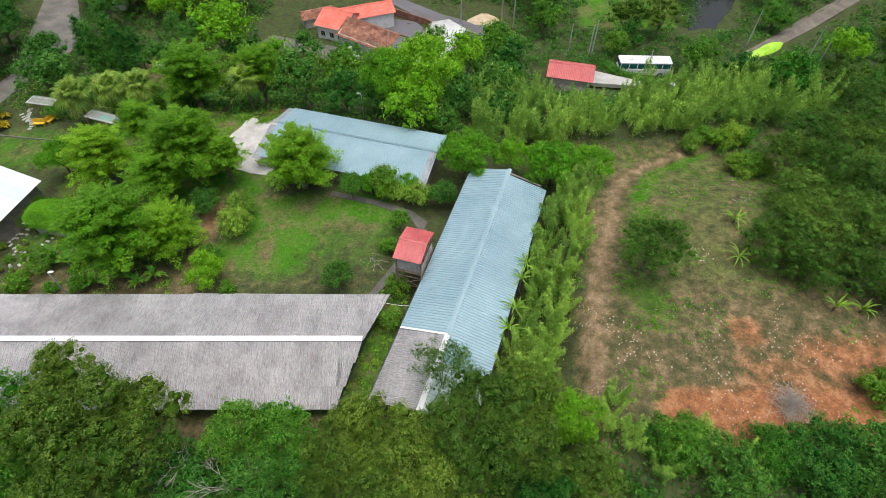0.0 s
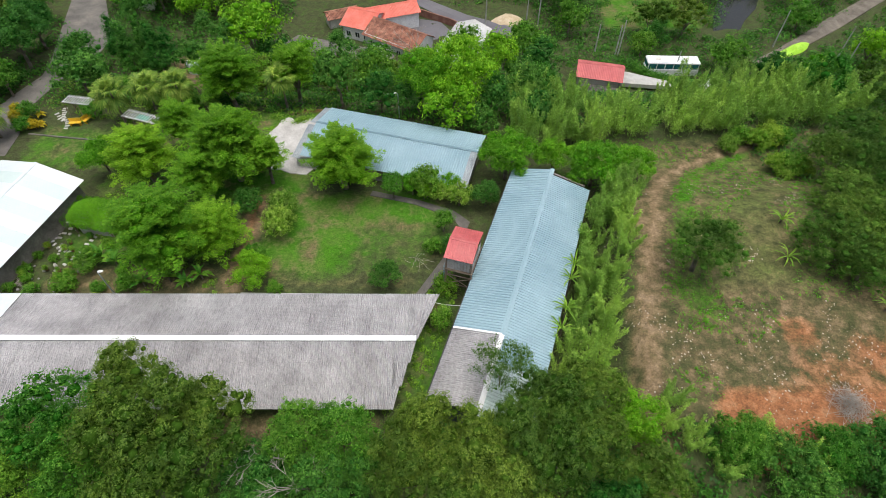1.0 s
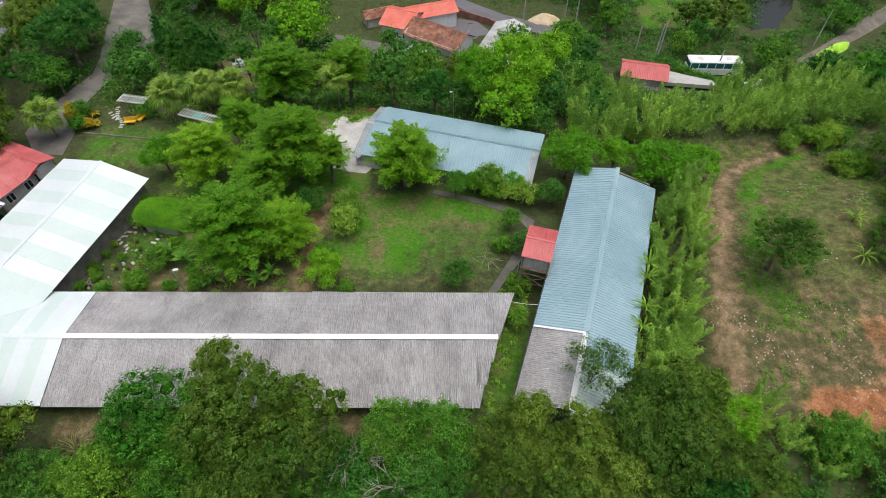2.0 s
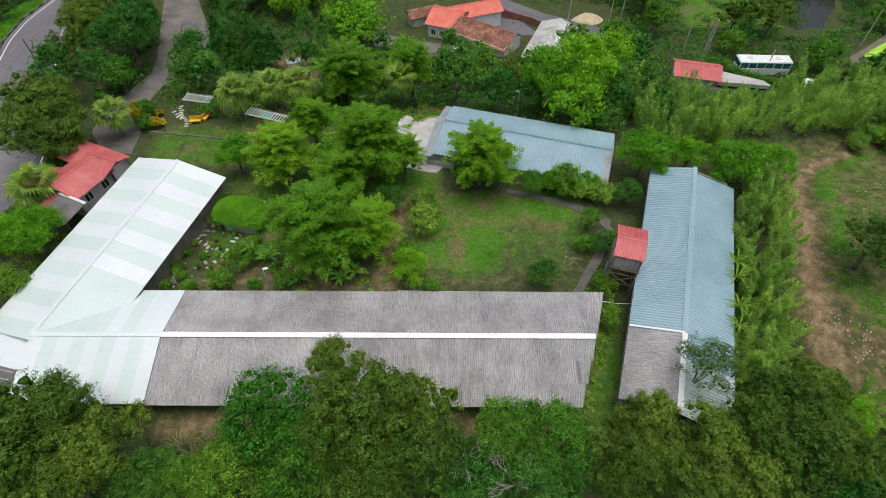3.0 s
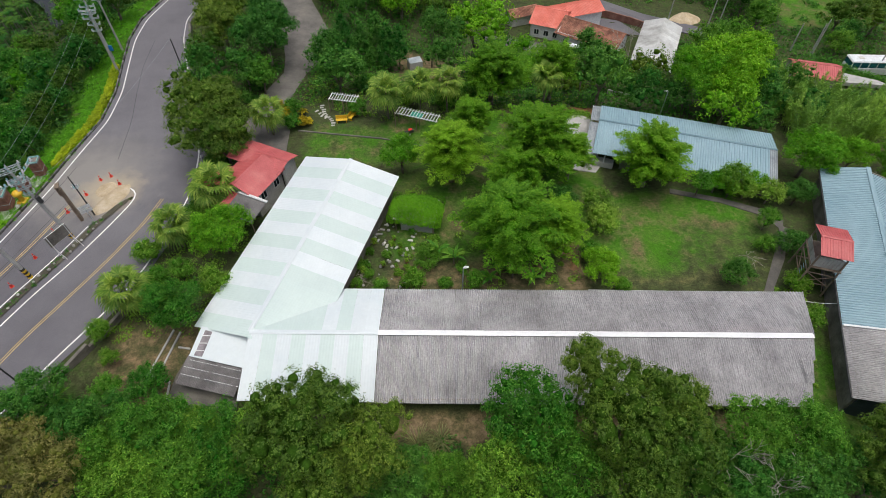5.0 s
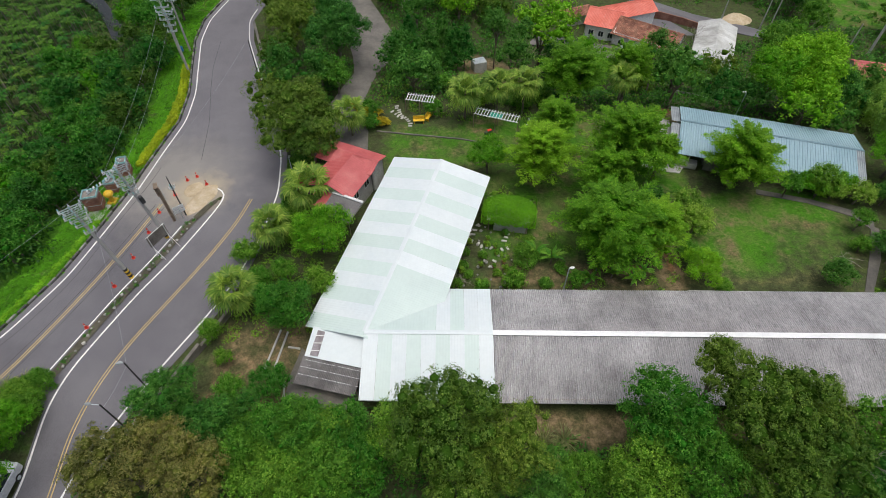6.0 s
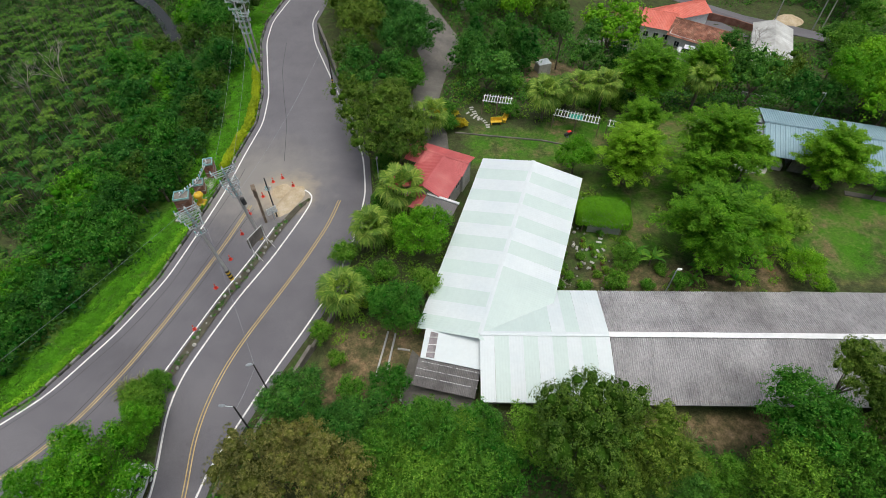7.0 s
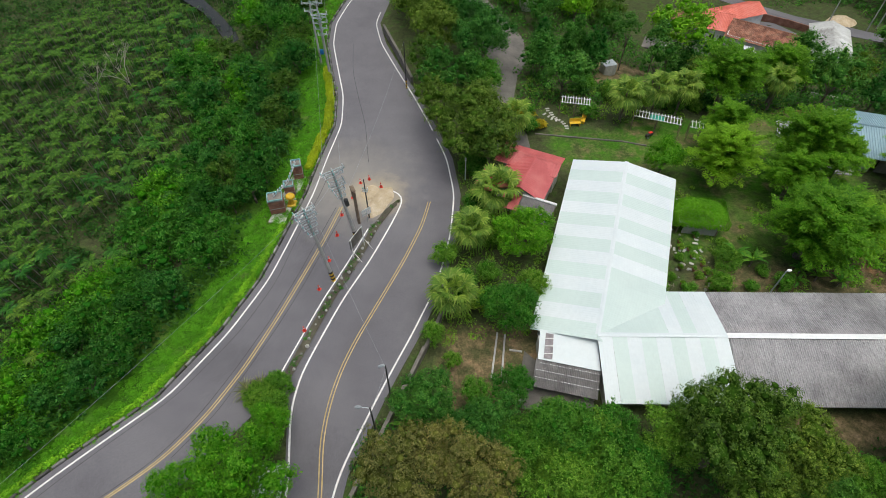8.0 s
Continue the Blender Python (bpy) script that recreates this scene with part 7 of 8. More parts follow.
box(bm, -0.15, 0, 4.3, 0.1, 0.85, 1.0, 0.02)
part("board", bm, pl, material=TIMBER)
bm = bmesh.new()
box(bm, -0.05, 0, 4.84, 0.4, 0.9, 0.08, 0.02)
part("cap", bm, pl, material=TIMBER)
st = thing("direction_sign", pose(-72.6, 37.8, gz(-72, 38), 0, 0, 40), "small black and white direction sign", "sign")
bm = bmesh.new()
tube(bm, (0, 0, -0.1), (0, 0, 1.6), 0.04, 0.04, 8)
part("post", bm, st, material=STEEL)
for k in range(2):
    bm = bmesh.new()
    box(bm, 0, 0.05, 1.15 + k * 0.5, 1.1, 0.04, 0.42, 0.01)
    pn = part("panel", bm, st, material=WHITE_PAINT)
    for i in range(3):
        bm = bmesh.new()
        box(bm, -0.35 + i * 0.35, 0.076, 1.15 + k * 0.5, 0.18, 0.012, 0.3)
        part("bar", bm, pn, material=STRIPE_BLACK)

# gate monument on the verge
slab("gate_base", [(-82.9, 37.6), (-81.2, 37.4), (-80.2, 44.6), (-81.6, 45.8)], 0.25, 1.2, CONCRETE, "grey concrete base under brick pillars", "pavement", follow=False)


def brick_pillar(x, y, w, d, h, turn):
    p = thing("brick_pillar", pose(x, y, 0.3, 0, 0, turn), "square red brick pillar with pale stone capping", "pillar", "gate pillars")
    bm = bmesh.new()
    box(bm, 0, 0, h / 2, w - 0.06, d - 0.06, h, 0)
    part("core", bm, p, material=BLOCK)
    course = 0
    z = 0.06
    me = {}
    for L in (w, d):
        b2 = bmesh.new()
        box(b2, 0, 0, 0, L / 3 - 0.02, 0.06, 0.1, 0.006)
        me[L] = bm_mesh("brick", b2, BRICK)
    while z < h - 0.05:
        for i in range(3):
            for s in (-1, 1):
                off = (0.05 if course % 2 else -0.05)
                part("brick", me[w], p, pose((i - 1) * w / 3 + off * 0.3, s * (d / 2 - 0.02), z))
                part("brick", me[d], p, pose(s * (w / 2 - 0.02), (i - 1) * d / 3 + off * 0.3, z, 0, 0, 90))
        z += 0.12
        course += 1
    bm = bmesh.new()
    box(bm, 0, 0, h + 0.05, w + 0.14, d + 0.14, 0.12, 0.02)
    part("capping", bm, p, material=BLOCK)
    bm = bmesh.new()
    box(bm, 0, 0, h * 0.42, w + 0.06, d + 0.06, 0.08, 0.01)
    part("stone_band", bm, p, material=CONCRETE)
    bm = bmesh.new()
    for s in (-1, 1):
        box(bm, s * (w / 2 - 0.02), 0, h + 0.19, 0.06, d, 0.16)
        box(bm, 0, s * (d / 2 - 0.02), h + 0.19, w, 0.06, 0.16)
    part("top_rim", bm, p, material=TEAL)


brick_pillar(-81.0, 44.6, 1.0, 1.1, 1.7, 15)
brick_pillar(-81.4, 41.9, 1.0, 1.0, 1.2, 15)
brick_pillar(-82.2, 39.4, 1.5, 1.3, 1.7, 15)
arch = thing("lettered_rail", pose(-81.6, 42.0, 0.3), "teal and white openwork rail joining the pillars", "rail")
for a, b in (((0.6, 2.6, 1.95), (0.2, -0.1, 1.45)), ((0.2, -0.1, 1.45), (-0.7, -2.8, 1.95))):
    bm = bmesh.new()
    tube(bm, a, b, 0.05, 0.05, 6)
    part("rail", bm, arch, material=STEEL)
    for i in range(7):
        p = Vector(a).lerp(Vector(b), (i + 0.5) / 7)
        bm = bmesh.new()
        box(bm, p.x, p.y, p.z + 0.2, 0.1, 0.24, 0.34, 0.02)
        part("plate", bm, arch, material=TEAL if i % 2 else WHITE_PAINT)
fig = bmesh.new()
bmesh.ops.create_uvsphere(fig, u_segments=14, v_segments=9, radius=0.5, matrix=Matrix.Translation((0, 0, 1.2)) @ Matrix.Diagonal((1, 1, 0.7, 1)))
tube(fig, (0, 0, 0), (0, 0, 1.0), 0.3, 0.2, 10)
box(fig, 0, 0, 0.12, 0.9, 0.9, 0.24, 0.03)
tagged(new("yellow_statue", bm_mesh("yellow_statue", fig, YELLOW_PAINT, True)), "small rounded yellow statue on a stand", "statue").matrix_basis = pose(-80.9, 40.2, 0.2)

# low walls beside the road
def wall_along(name, points, h, thick, material, label):
    w = thing(name, pose(0, 0, 0), label, "wall", kind="structure")
    for (x0, y0), (x1, y1) in zip(points, points[1:]):
        bm = bmesh.new()
        ln, a = math.hypot(x1 - x0, y1 - y0), math.degrees(math.atan2(y1 - y0, x1 - x0))
        box(bm, ln / 2, 0, h / 2 - 0.4, ln + 0.03, thick, h + 0.8, 0.02)
        part("wall_length", bm, w, pose(x0, y0, gz(x0, y0), 0, 0, a), material=material)


wall_along("roadside_wall", [(-71.5, 9), (-69.4, 14.4), (-67.6, 19.0), (-66.2, 22.6), (-64.6, 26.9), (-63.5, 31)], 0.5, 0.3, BLOCK, "low stained block wall beside the road")
wall_along("retaining_wall", [(-74.2, 76.5), (-71.3, 68.6), (-69.3, 62.6)], 1.2, 0.35, WORN_PAVING, "stained grey concrete retaining wall at the bend")
wall_along("garden_kerb", [(-54.0, 52.6), (-49, 51.9), (-43.8, 51.2), (-37, 49.2)], 0.12, 0.2, WORN_PAVING, "low pale kerb edging the play area")
for run in ([(-59.9, 24.7), (-60.6, 20.35)], [(-59.25, 24.5), (-59.75, 20.5)], [(-60.6, 20.4), (-58.6, 19.75), (-58.4, 18.2)], [(-58.95, 23.0), (-57.9, 22.85)]):
    wall_along("drain_kerb", run, 0.12, 0.16, CONCRETE, "worn pale concrete edging of a drain beside the annex")
slab("porch_slab", [(-57.7, 22.9), (-58.3, 20.2), (-58.3, 17.7), (-52.6, 17.4), (-52.4, 20), (-56.4, 21.6)], 0.09, 0.4, WORN_PAVING, "stained grey concrete floor beneath the porch", "pavement")
wall_along("yard_wall", [(-9.0, 99.5), (-3.5, 96.0), (1.0, 92.2)], 1.3, 0.25, BRICK, "brick wall around the farmyard")
wall_along("lawn_kerb", [(-23, 29.3), (-16, 29.2), (-7.2, 29.1)], 0.12, 0.12, CONCRETE, "thin pale kerb at the lawn's edge")
wall_along("garden_wall", [(-13.6, 66.5), (-6, 63.5)], 0.9, 0.25, CONCRETE, "grey garden wall behind the shed")


# ---- play area and garden ----
def ladder_frame(x, y, turn, length, n, label):
    t = thing("pergola", pose(x, y, gz(x, y), 0, 0, turn), label, "pergola", "white pergolas")
    for s in (-0.55, 0.55):
        bm = bmesh.new()
        tube(bm, (0, s, 2.0), (length, s, 2.0), 0.045, 0.045, 6)
        part("beam", bm, t, material=WHITE_PAINT)
        for k in range(3):
            bm = bmesh.new()
            tube(bm, (k * length / 2, s, -0.2), (k * length / 2, s, 2.0), 0.05, 0.05, 6)
            # Dark timber colour on the posts stands in for the shade that hides them.
            part("post", bm, t, material=TIMBER)
    for i in range(n):
        bm = bmesh.new()
        u = (i + 0.5) / n * length
        box(bm, u, 0, 2.06, 0.08, 1.6, 0.06, 0.01)
        part("slat", bm, t, material=WHITE_PAINT)


ladder_frame(-50.6, 57.0, -11, 3.6, 11, "small white slatted pergola in the play area")
ladder_frame(-42.2, 54.1, -19, 5.4, 15, "white slatted pergola over green plastic roof sheet")
ladder_frame(-36.2, 52.0, -19, 2.8, 7, "weathered white slatted pergola")
bm = bmesh.new()
box(bm, 2.6, 0, 1.9, 1.6, 0.9, 0.04, 0.01)
tagged(new("plastic_sheet", bm_mesh("plastic_sheet", bm, PLASTIC_GREEN)), "teal plastic sheet lying on pergola rails", "sheet").matrix_basis = pose(-42.2, 54.1, gz(-42, 54), 0, 0, -19)


def play_bench(x, y, turn, label):
    t = thing("play_bench", pose(x, y, gz(x, y), 0, 0, turn), label, "bench", "yellow benches")
    bm = bmesh.new()
    box(bm, 0, 0, 0.42, 1.4, 0.45, 0.08, 0.02)
    part("seat", bm, t, material=YELLOW_PAINT)
    bm = bmesh.new()
    box(bm, 0, 0.24, 0.7, 1.4, 0.06, 0.45, 0.02)
    part("backrest", bm, t, material=YELLOW_PAINT)
    for x0 in (-0.55, 0.55):
        bm = bmesh.new()
        box(bm, x0, 0, 0.2, 0.08, 0.4, 0.4, 0.01)
        part("leg", bm, t, material=YELLOW_PAINT)


play_bench(-49.0, 54.3, 5, "bright yellow bench on the grass")
play_bench(-47.8, 55.2, 70, "bright yellow bench on the grass")
rider = thing("toy_rider", pose(-40.6, 51.9, 0, 0, 0, 30), "dark rocking toy with red seat", "play equipment")
bm = bmesh.new()
box(bm, 0, 0, 0.5, 1.1, 0.3, 0.45, 0.08)
part("body", bm, rider, material=DARK_METAL)
bm = bmesh.new()
box(bm, 0.1, 0, 0.8, 0.5, 0.34, 0.14, 0.05)
part("seat", bm, rider, material=CONE_RED)
bm = bmesh.new()
tube(bm, (0, 0, -0.05), (0, 0, 0.35), 0.14, 0.1, 8)
part("spring", bm, rider, material=STEEL)

# stepping stones, each one a stone of its own
STEP = []
for k in range(3):
    bm = bmesh.new()
    box(bm, 0, 0, 0.03, 0.44 + 0.05 * k, 0.25, 0.08, 0.03)
    STEP.append(bm_mesh("stepping_stone", bm, CONCRETE))
step_rng = random.Random(44)


def step_row(points):
    for (x0, y0), (x1, y1) in zip(points, points[1:]):
        n = max(1, int(math.hypot(x1 - x0, y1 - y0) / 0.46))
        for i in range(n):
            u = i / n
            x, y = x0 + (x1 - x0) * u + step_rng.uniform(-0.1, 0.1), y0 + (y1 - y0) * u
            thing("stepping_stone", pose(x, y, gz(x, y) + 0.01, 0, 0, math.degrees(math.atan2(y1 - y0, x1 - x0)) + 90 + step_rng.uniform(-14, 14)),
                  "pale concrete stepping stone set in grass", "stepping stone", "stepping stones", data=step_rng.choice(STEP))


step_row([(-41.12, 31.97), (-40.73, 32.67), (-40.37, 33.38), (-39.91, 34.11), (-39.0, 34.5)])
step_row([(-42.3, 37.3), (-42.75, 36.1), (-42.85, 35.2), (-41.9, 34.5), (-41.0, 34.3), (-40.3, 33.9)])
step_row([(-43.1, 36.6), (-43.4, 35.6), (-43.2, 34.8)])
step_row([(-39.3, 36.2), (-39.9, 34.8)])
step_row([(-52.0, 57.8), (-51.4, 56.0), (-50.2, 54.6), (-49.8, 53.2)])
step_row([(-52.4, 56.6), (-51.6, 55.6), (-50.8, 55.0)])

# hedge-topped shelter
hs = thing("hedge_shelter", pose(-39.15, 37.9, 0.3, 0, 0, -8), "square garden shelter grown over with clipped green hedge", "shelter")
for x in (-1.9, 1.9):
    for y in (-1.4, 1.4):
        bm = bmesh.new()
        tube(bm, (x, y, -0.5), (x, y, 1.4), 0.07, 0.07, 8)
        part("post", bm, hs, material=TIMBER)
bm = bmesh.new()
box(bm, 0, 0, 1.4, 4.2, 3.3, 0.12, 0.02)
part("roof_deck", bm, hs, material=CONCRETE)
bm = bmesh.new()
box(bm, 0.3, -1.35, 0.45, 3.4, 0.12, 1.5, 0.02)
part("front_wall", bm, hs, material=CONCRETE)
hr = np.random.default_rng(50)
n = 14000
top = np.stack([hr.uniform(-2.75, 2.75, n), hr.uniform(-1.9, 1.9, n), np.zeros(n)], -1)
edge = np.maximum(np.abs(top[:, 0]) / 2.75, np.abs(top[:, 1]) / 1.9)
keep = hr.random(n) > np.clip((edge - 0.86) * 5, 0, 0.8)
edge = (np.abs(top[:, 0] / 2.75) ** 2.6 + np.abs(top[:, 1] / 1.9) ** 2.6) ** (1 / 2.6)
keep &= edge < 1.02
top[:, 2] = 1.35 + 0.85 * (1 - np.minimum(edge, 1) ** 3) + hr.normal(0, 0.1, n)
v, f = leaf_quads(hr, top[keep], hr.normal(size=top[keep].shape) * 0.7 + (0, 0, 1), 0.3, 0.05)
side_n = 1600
ang_s = hr.uniform(0, 2 * math.pi, side_n)
sx, sy = np.clip(np.cos(ang_s) * 3.6, -2.65, 2.65), np.clip(np.sin(ang_s) * 2.6, -1.85, 1.85)
sp = np.stack([sx, sy, hr.uniform(1.0, 1.85, side_n)], -1)
v2, f2 = leaf_quads(hr, sp, np.stack([np.cos(ang_s), np.sin(ang_s), np.full(side_n, 0.4)], -1), 0.24, 0.1, 0.4)
part("hedge_top", mesh_of("hedge_top", np.concatenate([v, v2]), np.concatenate([f, f2 + len(v)]), LEAF["hedge"]), hs, label="dense clipped bright green leaves")


# spiky and broad-leaved single plants
def blade_plant(name, x, y, z, n, length, width, label, category, material, stem=0.0, droop=0.5, group=""):
    rng = random.Random(int(x * 13 + y * 7))
    p = thing(name, pose(x, y, z), label, category, group)
    if stem:
        bm = bmesh.new()
        tube(bm, (0, 0, -0.2), (0, 0, stem), 0.09, 0.07, 8)
        part("stem", bm, p, material=BARK)
    v = [(0, -0.03, 0), (0, 0.03, 0), (length * 0.35, width * 0.5, length * 0.22), (length * 0.35, -width * 0.5, length * 0.22),
         (length * 0.7, width * 0.42, length * 0.22), (length * 0.7, -width * 0.42, length * 0.22), (length, 0, length * 0.22 - droop * length * 0.4),
         (length * 0.35, 0, length * 0.19), (length * 0.7, 0, length * 0.19)]
    f = [(0, 1, 2, 7), (0, 7, 3), (7, 2, 4, 8), (3, 7, 8, 5), (8, 4, 6), (5, 8, 6)]
    me = mesh_of("leaf", v, f, material)
    for i in range(n):
        part("leaf", me, p, pose(0, 0, stem, 0, 0, i * 137.5 + rng.uniform(-15, 15)) @ pose(0, 0, 0, rng.uniform(-15, 15), rng.uniform(-50, 12), 0) @ Matrix.Scale(rng.uniform(0.75, 1.1), 4))


for x, y in ((27.1, 34.8), (26.3, 30.8), (33.1, 25.9), (35.2, 25.6)):
    blade_plant("banana_plant", x, y, gz(x, y), 11, 1.5, 0.16, "young banana plant with yellow-green arching leaves", "plant", LEAF["banana"], 0.4, 0.6, "banana plants")
for x, y in ((6.9, 29.0), (6.1, 25.9), (5.4, 23.9), (7.5, 30.6)):
    blade_plant("papaya_plant", x, y, gz(x, y), 12, 1.5, 0.14, "slim papaya with long spreading leaves beside the shed", "plant", LEAF["banana"], 2.7, 0.7, "papaya plants")
for x, y in ((-28.1, 30.1), (-29.9, 30.7), (-32.1, 30.1), (-31.2, 31.4), (-27.0, 31.0)):
    blade_plant("banana_plant", x, y, gz(x, y), 10, 1.25, 0.34, "small banana plant with broad green leaves", "plant", LEAF["broad"], 0.7, 0.6, "banana plants")
for x, y in ((-67.0, 15.6), (-66.4, 17.4), (-61.5, 17.0), (-36.9, 33.0), (-35.4, 32.4)):
    blade_plant("banana_plant", x, y, gz(x, y), 9, 1.7, 0.36, "banana plant with long torn green leaves", "plant", LEAF["broad"], 0.9, 0.5, "banana plants")
for x, y in ((-56.2, 55.7), (-55.2, 55.0), (-53.0, 54.0), (-54.0, 56.0)):
    blade_plant("flowering_bush", x, y, gz(x, y), 26, 0.7, 0.3, "low bush with yellow-orange leaves", "shrub", FLOWER_YELLOW, 0.3, 0.8, "flowering bushes")
for x, y, k in ((-38.1, 14.6, 1.0), (-37.2, 14.0, 0.9), (-36.4, 15.0, 0.8), (-79.9, 18.4, 0.8), (-79.0, 19.0, 0.7), (-17.4, 14.8, 0.7)):
    blade_plant("reed_clump", x, y, gz(x, y), 60, 1.9 * k, 0.07, "clump of pale arching reed grass", "reeds", REED, 0.05, 0.9, "reed clumps")


# dead wood
def branch_heap(x, y, r, n, label, tall=0.8):
    rng = random.Random(int(x * 3 + y * 5))
    t = thing("branch_heap", pose(x, y, gz(x, y)), label, "branches")
    for i in range(n):
        a, b = rng.uniform(0, 2 * math.pi), rng.uniform(0, r * 0.7)
        c = Vector((math.cos(a) * b, math.sin(a) * b, rng.uniform(0.1, tall) * (1 - b / r)))
        d = Vector((rng.uniform(-1, 1), rng.uniform(-1, 1), rng.uniform(-0.15, 0.25))).normalized() * rng.uniform(0.5, 1.1) * r * 0.6
        bm = bmesh.new()
        bend = Vector((rng.uniform(-0.15, 0.15), rng.uniform(-0.15, 0.15), rng.uniform(0, 0.15)))
        tube(bm, c - d, c + bend, 0.017, 0.013, 4)
        tube(bm, c + bend, c + d, 0.013, 0.005, 4)
        part("branch", bm, t, material=DEAD_WOOD)


branch_heap(26.2, 17.5, 1.9, 190, "heap of dry grey cut branches on red earth")
branch_heap(-44.0, 30.3, 1.3, 22, "loose pale sticks and prunings in the garden", 0.3)
branch_heap(-6.8, 33.4, 1.5, 14, "dry prunings lying on the lawn", 0.15)


def bare_tree(x, y, h, label):
    rng = random.Random(int(x * 11 + y))
    t = thing("bare_tree", pose(x, y, gz(x, y)), label, "tree")
    bm = bmesh.new()

    def grow(p, d, ln, r, depth):
        q = p + d * ln
        tube(bm, p, q, r, r * 0.65, 5)
        if depth:
            for _ in range(3):
                e = (d + Vector((rng.uniform(-0.8, 0.8), rng.uniform(-0.8, 0.8), rng.uniform(-0.2, 0.5)))).normalized()
                grow(q, e, ln * rng.uniform(0.55, 0.8), r * 0.6, depth - 1)

    grow(Vector((0, 0, -0.2)), Vector((0, 0, 1)), h * 0.45, 0.09, 4)
    part("branch_frame", bm, t, material=DEAD_WOOD)


for x, y, h in ((-16.5, 13.6, 5.5), (-13.6, 11.4, 5.5), (-115, 66, 8), (-8.5, 76.5, 7), (-112, 70, 7)):
    bare_tree(x, y, h, "leafless pale grey tree with fine branches")

# ---- clutter beyond ----
def parked_car(x, y, z, turn):
    c = thing("parked_car", pose(x, y, z, 0, 0, turn), "white hatchback parked by the farmhouse", "car")
    bm = bmesh.new()
    box(bm, 0, 0, 0.55, 4.1, 1.7, 0.6, 0.16)
    part("body", bm, c, material=CAR_WHITE)
    bm = bmesh.new()
    made = box(bm, -0.25, 0, 1.1, 2.3, 1.5, 0.6, 0.0)
    for v in bm.verts:
        if v.co.z > 1.2:
            v.co.x = -0.25 + (v.co.x + 0.25) * 0.72
            v.co.y *= 0.86
    part("cabin", bm, c, material=GLASS)
    bm = bmesh.new()
    box(bm, -0.25, 0, 1.42, 1.7, 1.32, 0.05, 0.02)
    part("roof", bm, c, material=CAR_WHITE)
    for sx in (-1.3, 1.3):
        for sy in (-0.8, 0.8):
            bm = bmesh.new()
            tube(bm, (sx, sy - 0.1, 0.32), (sx, sy + 0.1, 0.32), 0.32, 0.32, 14)
            w = part("wheel", bm, c, material=RUBBER)
            bm = bmesh.new()
            tube(bm, (sx, sy - 0.11, 0.32), (sx, sy + 0.11, 0.32), 0.18, 0.18, 10)
            part("rim", bm, w, material=STEEL)


def parked_van(x, y, turn):
    """A small white van with a sloping nose and two dark rails along its roof."""
    c = thing("parked_van", pose(x, y, gz(x, y) + 0.05, 0, 0, turn), "small white van parked under trees beside the road", "van")
    bm = bmesh.new()
    box(bm, 0, 0, 0.75, 4.3, 1.62, 0.9, 0.12)
    part("body", bm, c, material=CAR_WHITE)
    bm = bmesh.new()
    box(bm, -0.35, 0, 1.5, 3.5, 1.5, 0.7, 0.0)
    for v in bm.verts:
        if v.co.z > 1.6:
            v.co.x = -0.45 + (v.co.x + 0.35) * 0.86
            v.co.y *= 0.92
    part("cabin", bm, c, material=GLASS)
    bm = bmesh.new()
    box(bm, -0.42, 0, 1.87, 3.2, 1.46, 0.1, 0.03)
    roof = part("roof", bm, c, material=CAR_WHITE)
    for side in (-0.42, 0.42):
        for u in (-1.25, 0.1):
            bm = bmesh.new()
            box(bm, u, side, 1.935, 1.1, 0.16, 0.04, 0.01)
            part("roof_rail", bm, roof, material=BLOCK)
    for sx in (-1.35, 1.35):
        for sy in (-0.74, 0.74):
            bm = bmesh.new()
            tube(bm, (sx, sy - 0.1, 0.3), (sx, sy + 0.1, 0.3), 0.3, 0.3, 14)
            wh = part("wheel", bm, c, material=RUBBER)
            bm = bmesh.new()
            tube(bm, (sx, sy - 0.11, 0.3), (sx, sy + 0.11, 0.3), 0.17, 0.17, 10)
            part("rim", bm, wh, material=STEEL)


def parked_bus(x, y, turn):
    """A single-decker coach with a white roof and tinted windows."""
    z = gz(x, y)
    b = thing("parked_bus", pose(x, y, z, 0, 0, turn), "white single-decker bus with blue-green tinted windows", "bus")
    bm = bmesh.new()
    box(bm, 0, 0, 0.95, 8.4, 2.3, 1.2, 0.12)
    part("body", bm, b, material=CAR_WHITE)
    bm = bmesh.new()
    box(bm, 0, 0, 1.95, 8.2, 2.2, 0.85, 0.05)
    part("window_band", bm, b, material=TEAL_GLASS, label="blue-green tinted window band")
    for side in (-1, 1):
        for i in range(7):
            bm = bmesh.new()
            box(bm, -4.0 + i * 1.33, side * 1.11, 1.95, 0.12, 0.06, 0.86, 0.01)
            part("window_pillar", bm, b, material=CAR_WHITE)
    bm = bmesh.new()
    box(bm, 0, 0, 2.52, 8.4, 2.3, 0.34, 0.14)
    roof = part("roof", bm, b, material=CAR_WHITE)
    for u in (-2.4, 2.2):
        bm = bmesh.new()
        box(bm, u, 0, 2.72, 0.8, 0.7, 0.07, 0.03)
        part("roof_hatch", bm, roof, material=PLASTER)
    for sx in (-2.9, 2.6):
        for sy in (-1.03, 1.03):
            bm = bmesh.new()
            tube(bm, (sx, sy - 0.14, 0.45), (sx, sy + 0.14, 0.45), 0.45, 0.45, 16)
            wh = part("wheel", bm, b, material=RUBBER)
            bm = bmesh.new()
            tube(bm, (sx, sy - 0.155, 0.45), (sx, sy + 0.155, 0.45), 0.24, 0.24, 12)
            part("rim", bm, wh, material=STEEL)


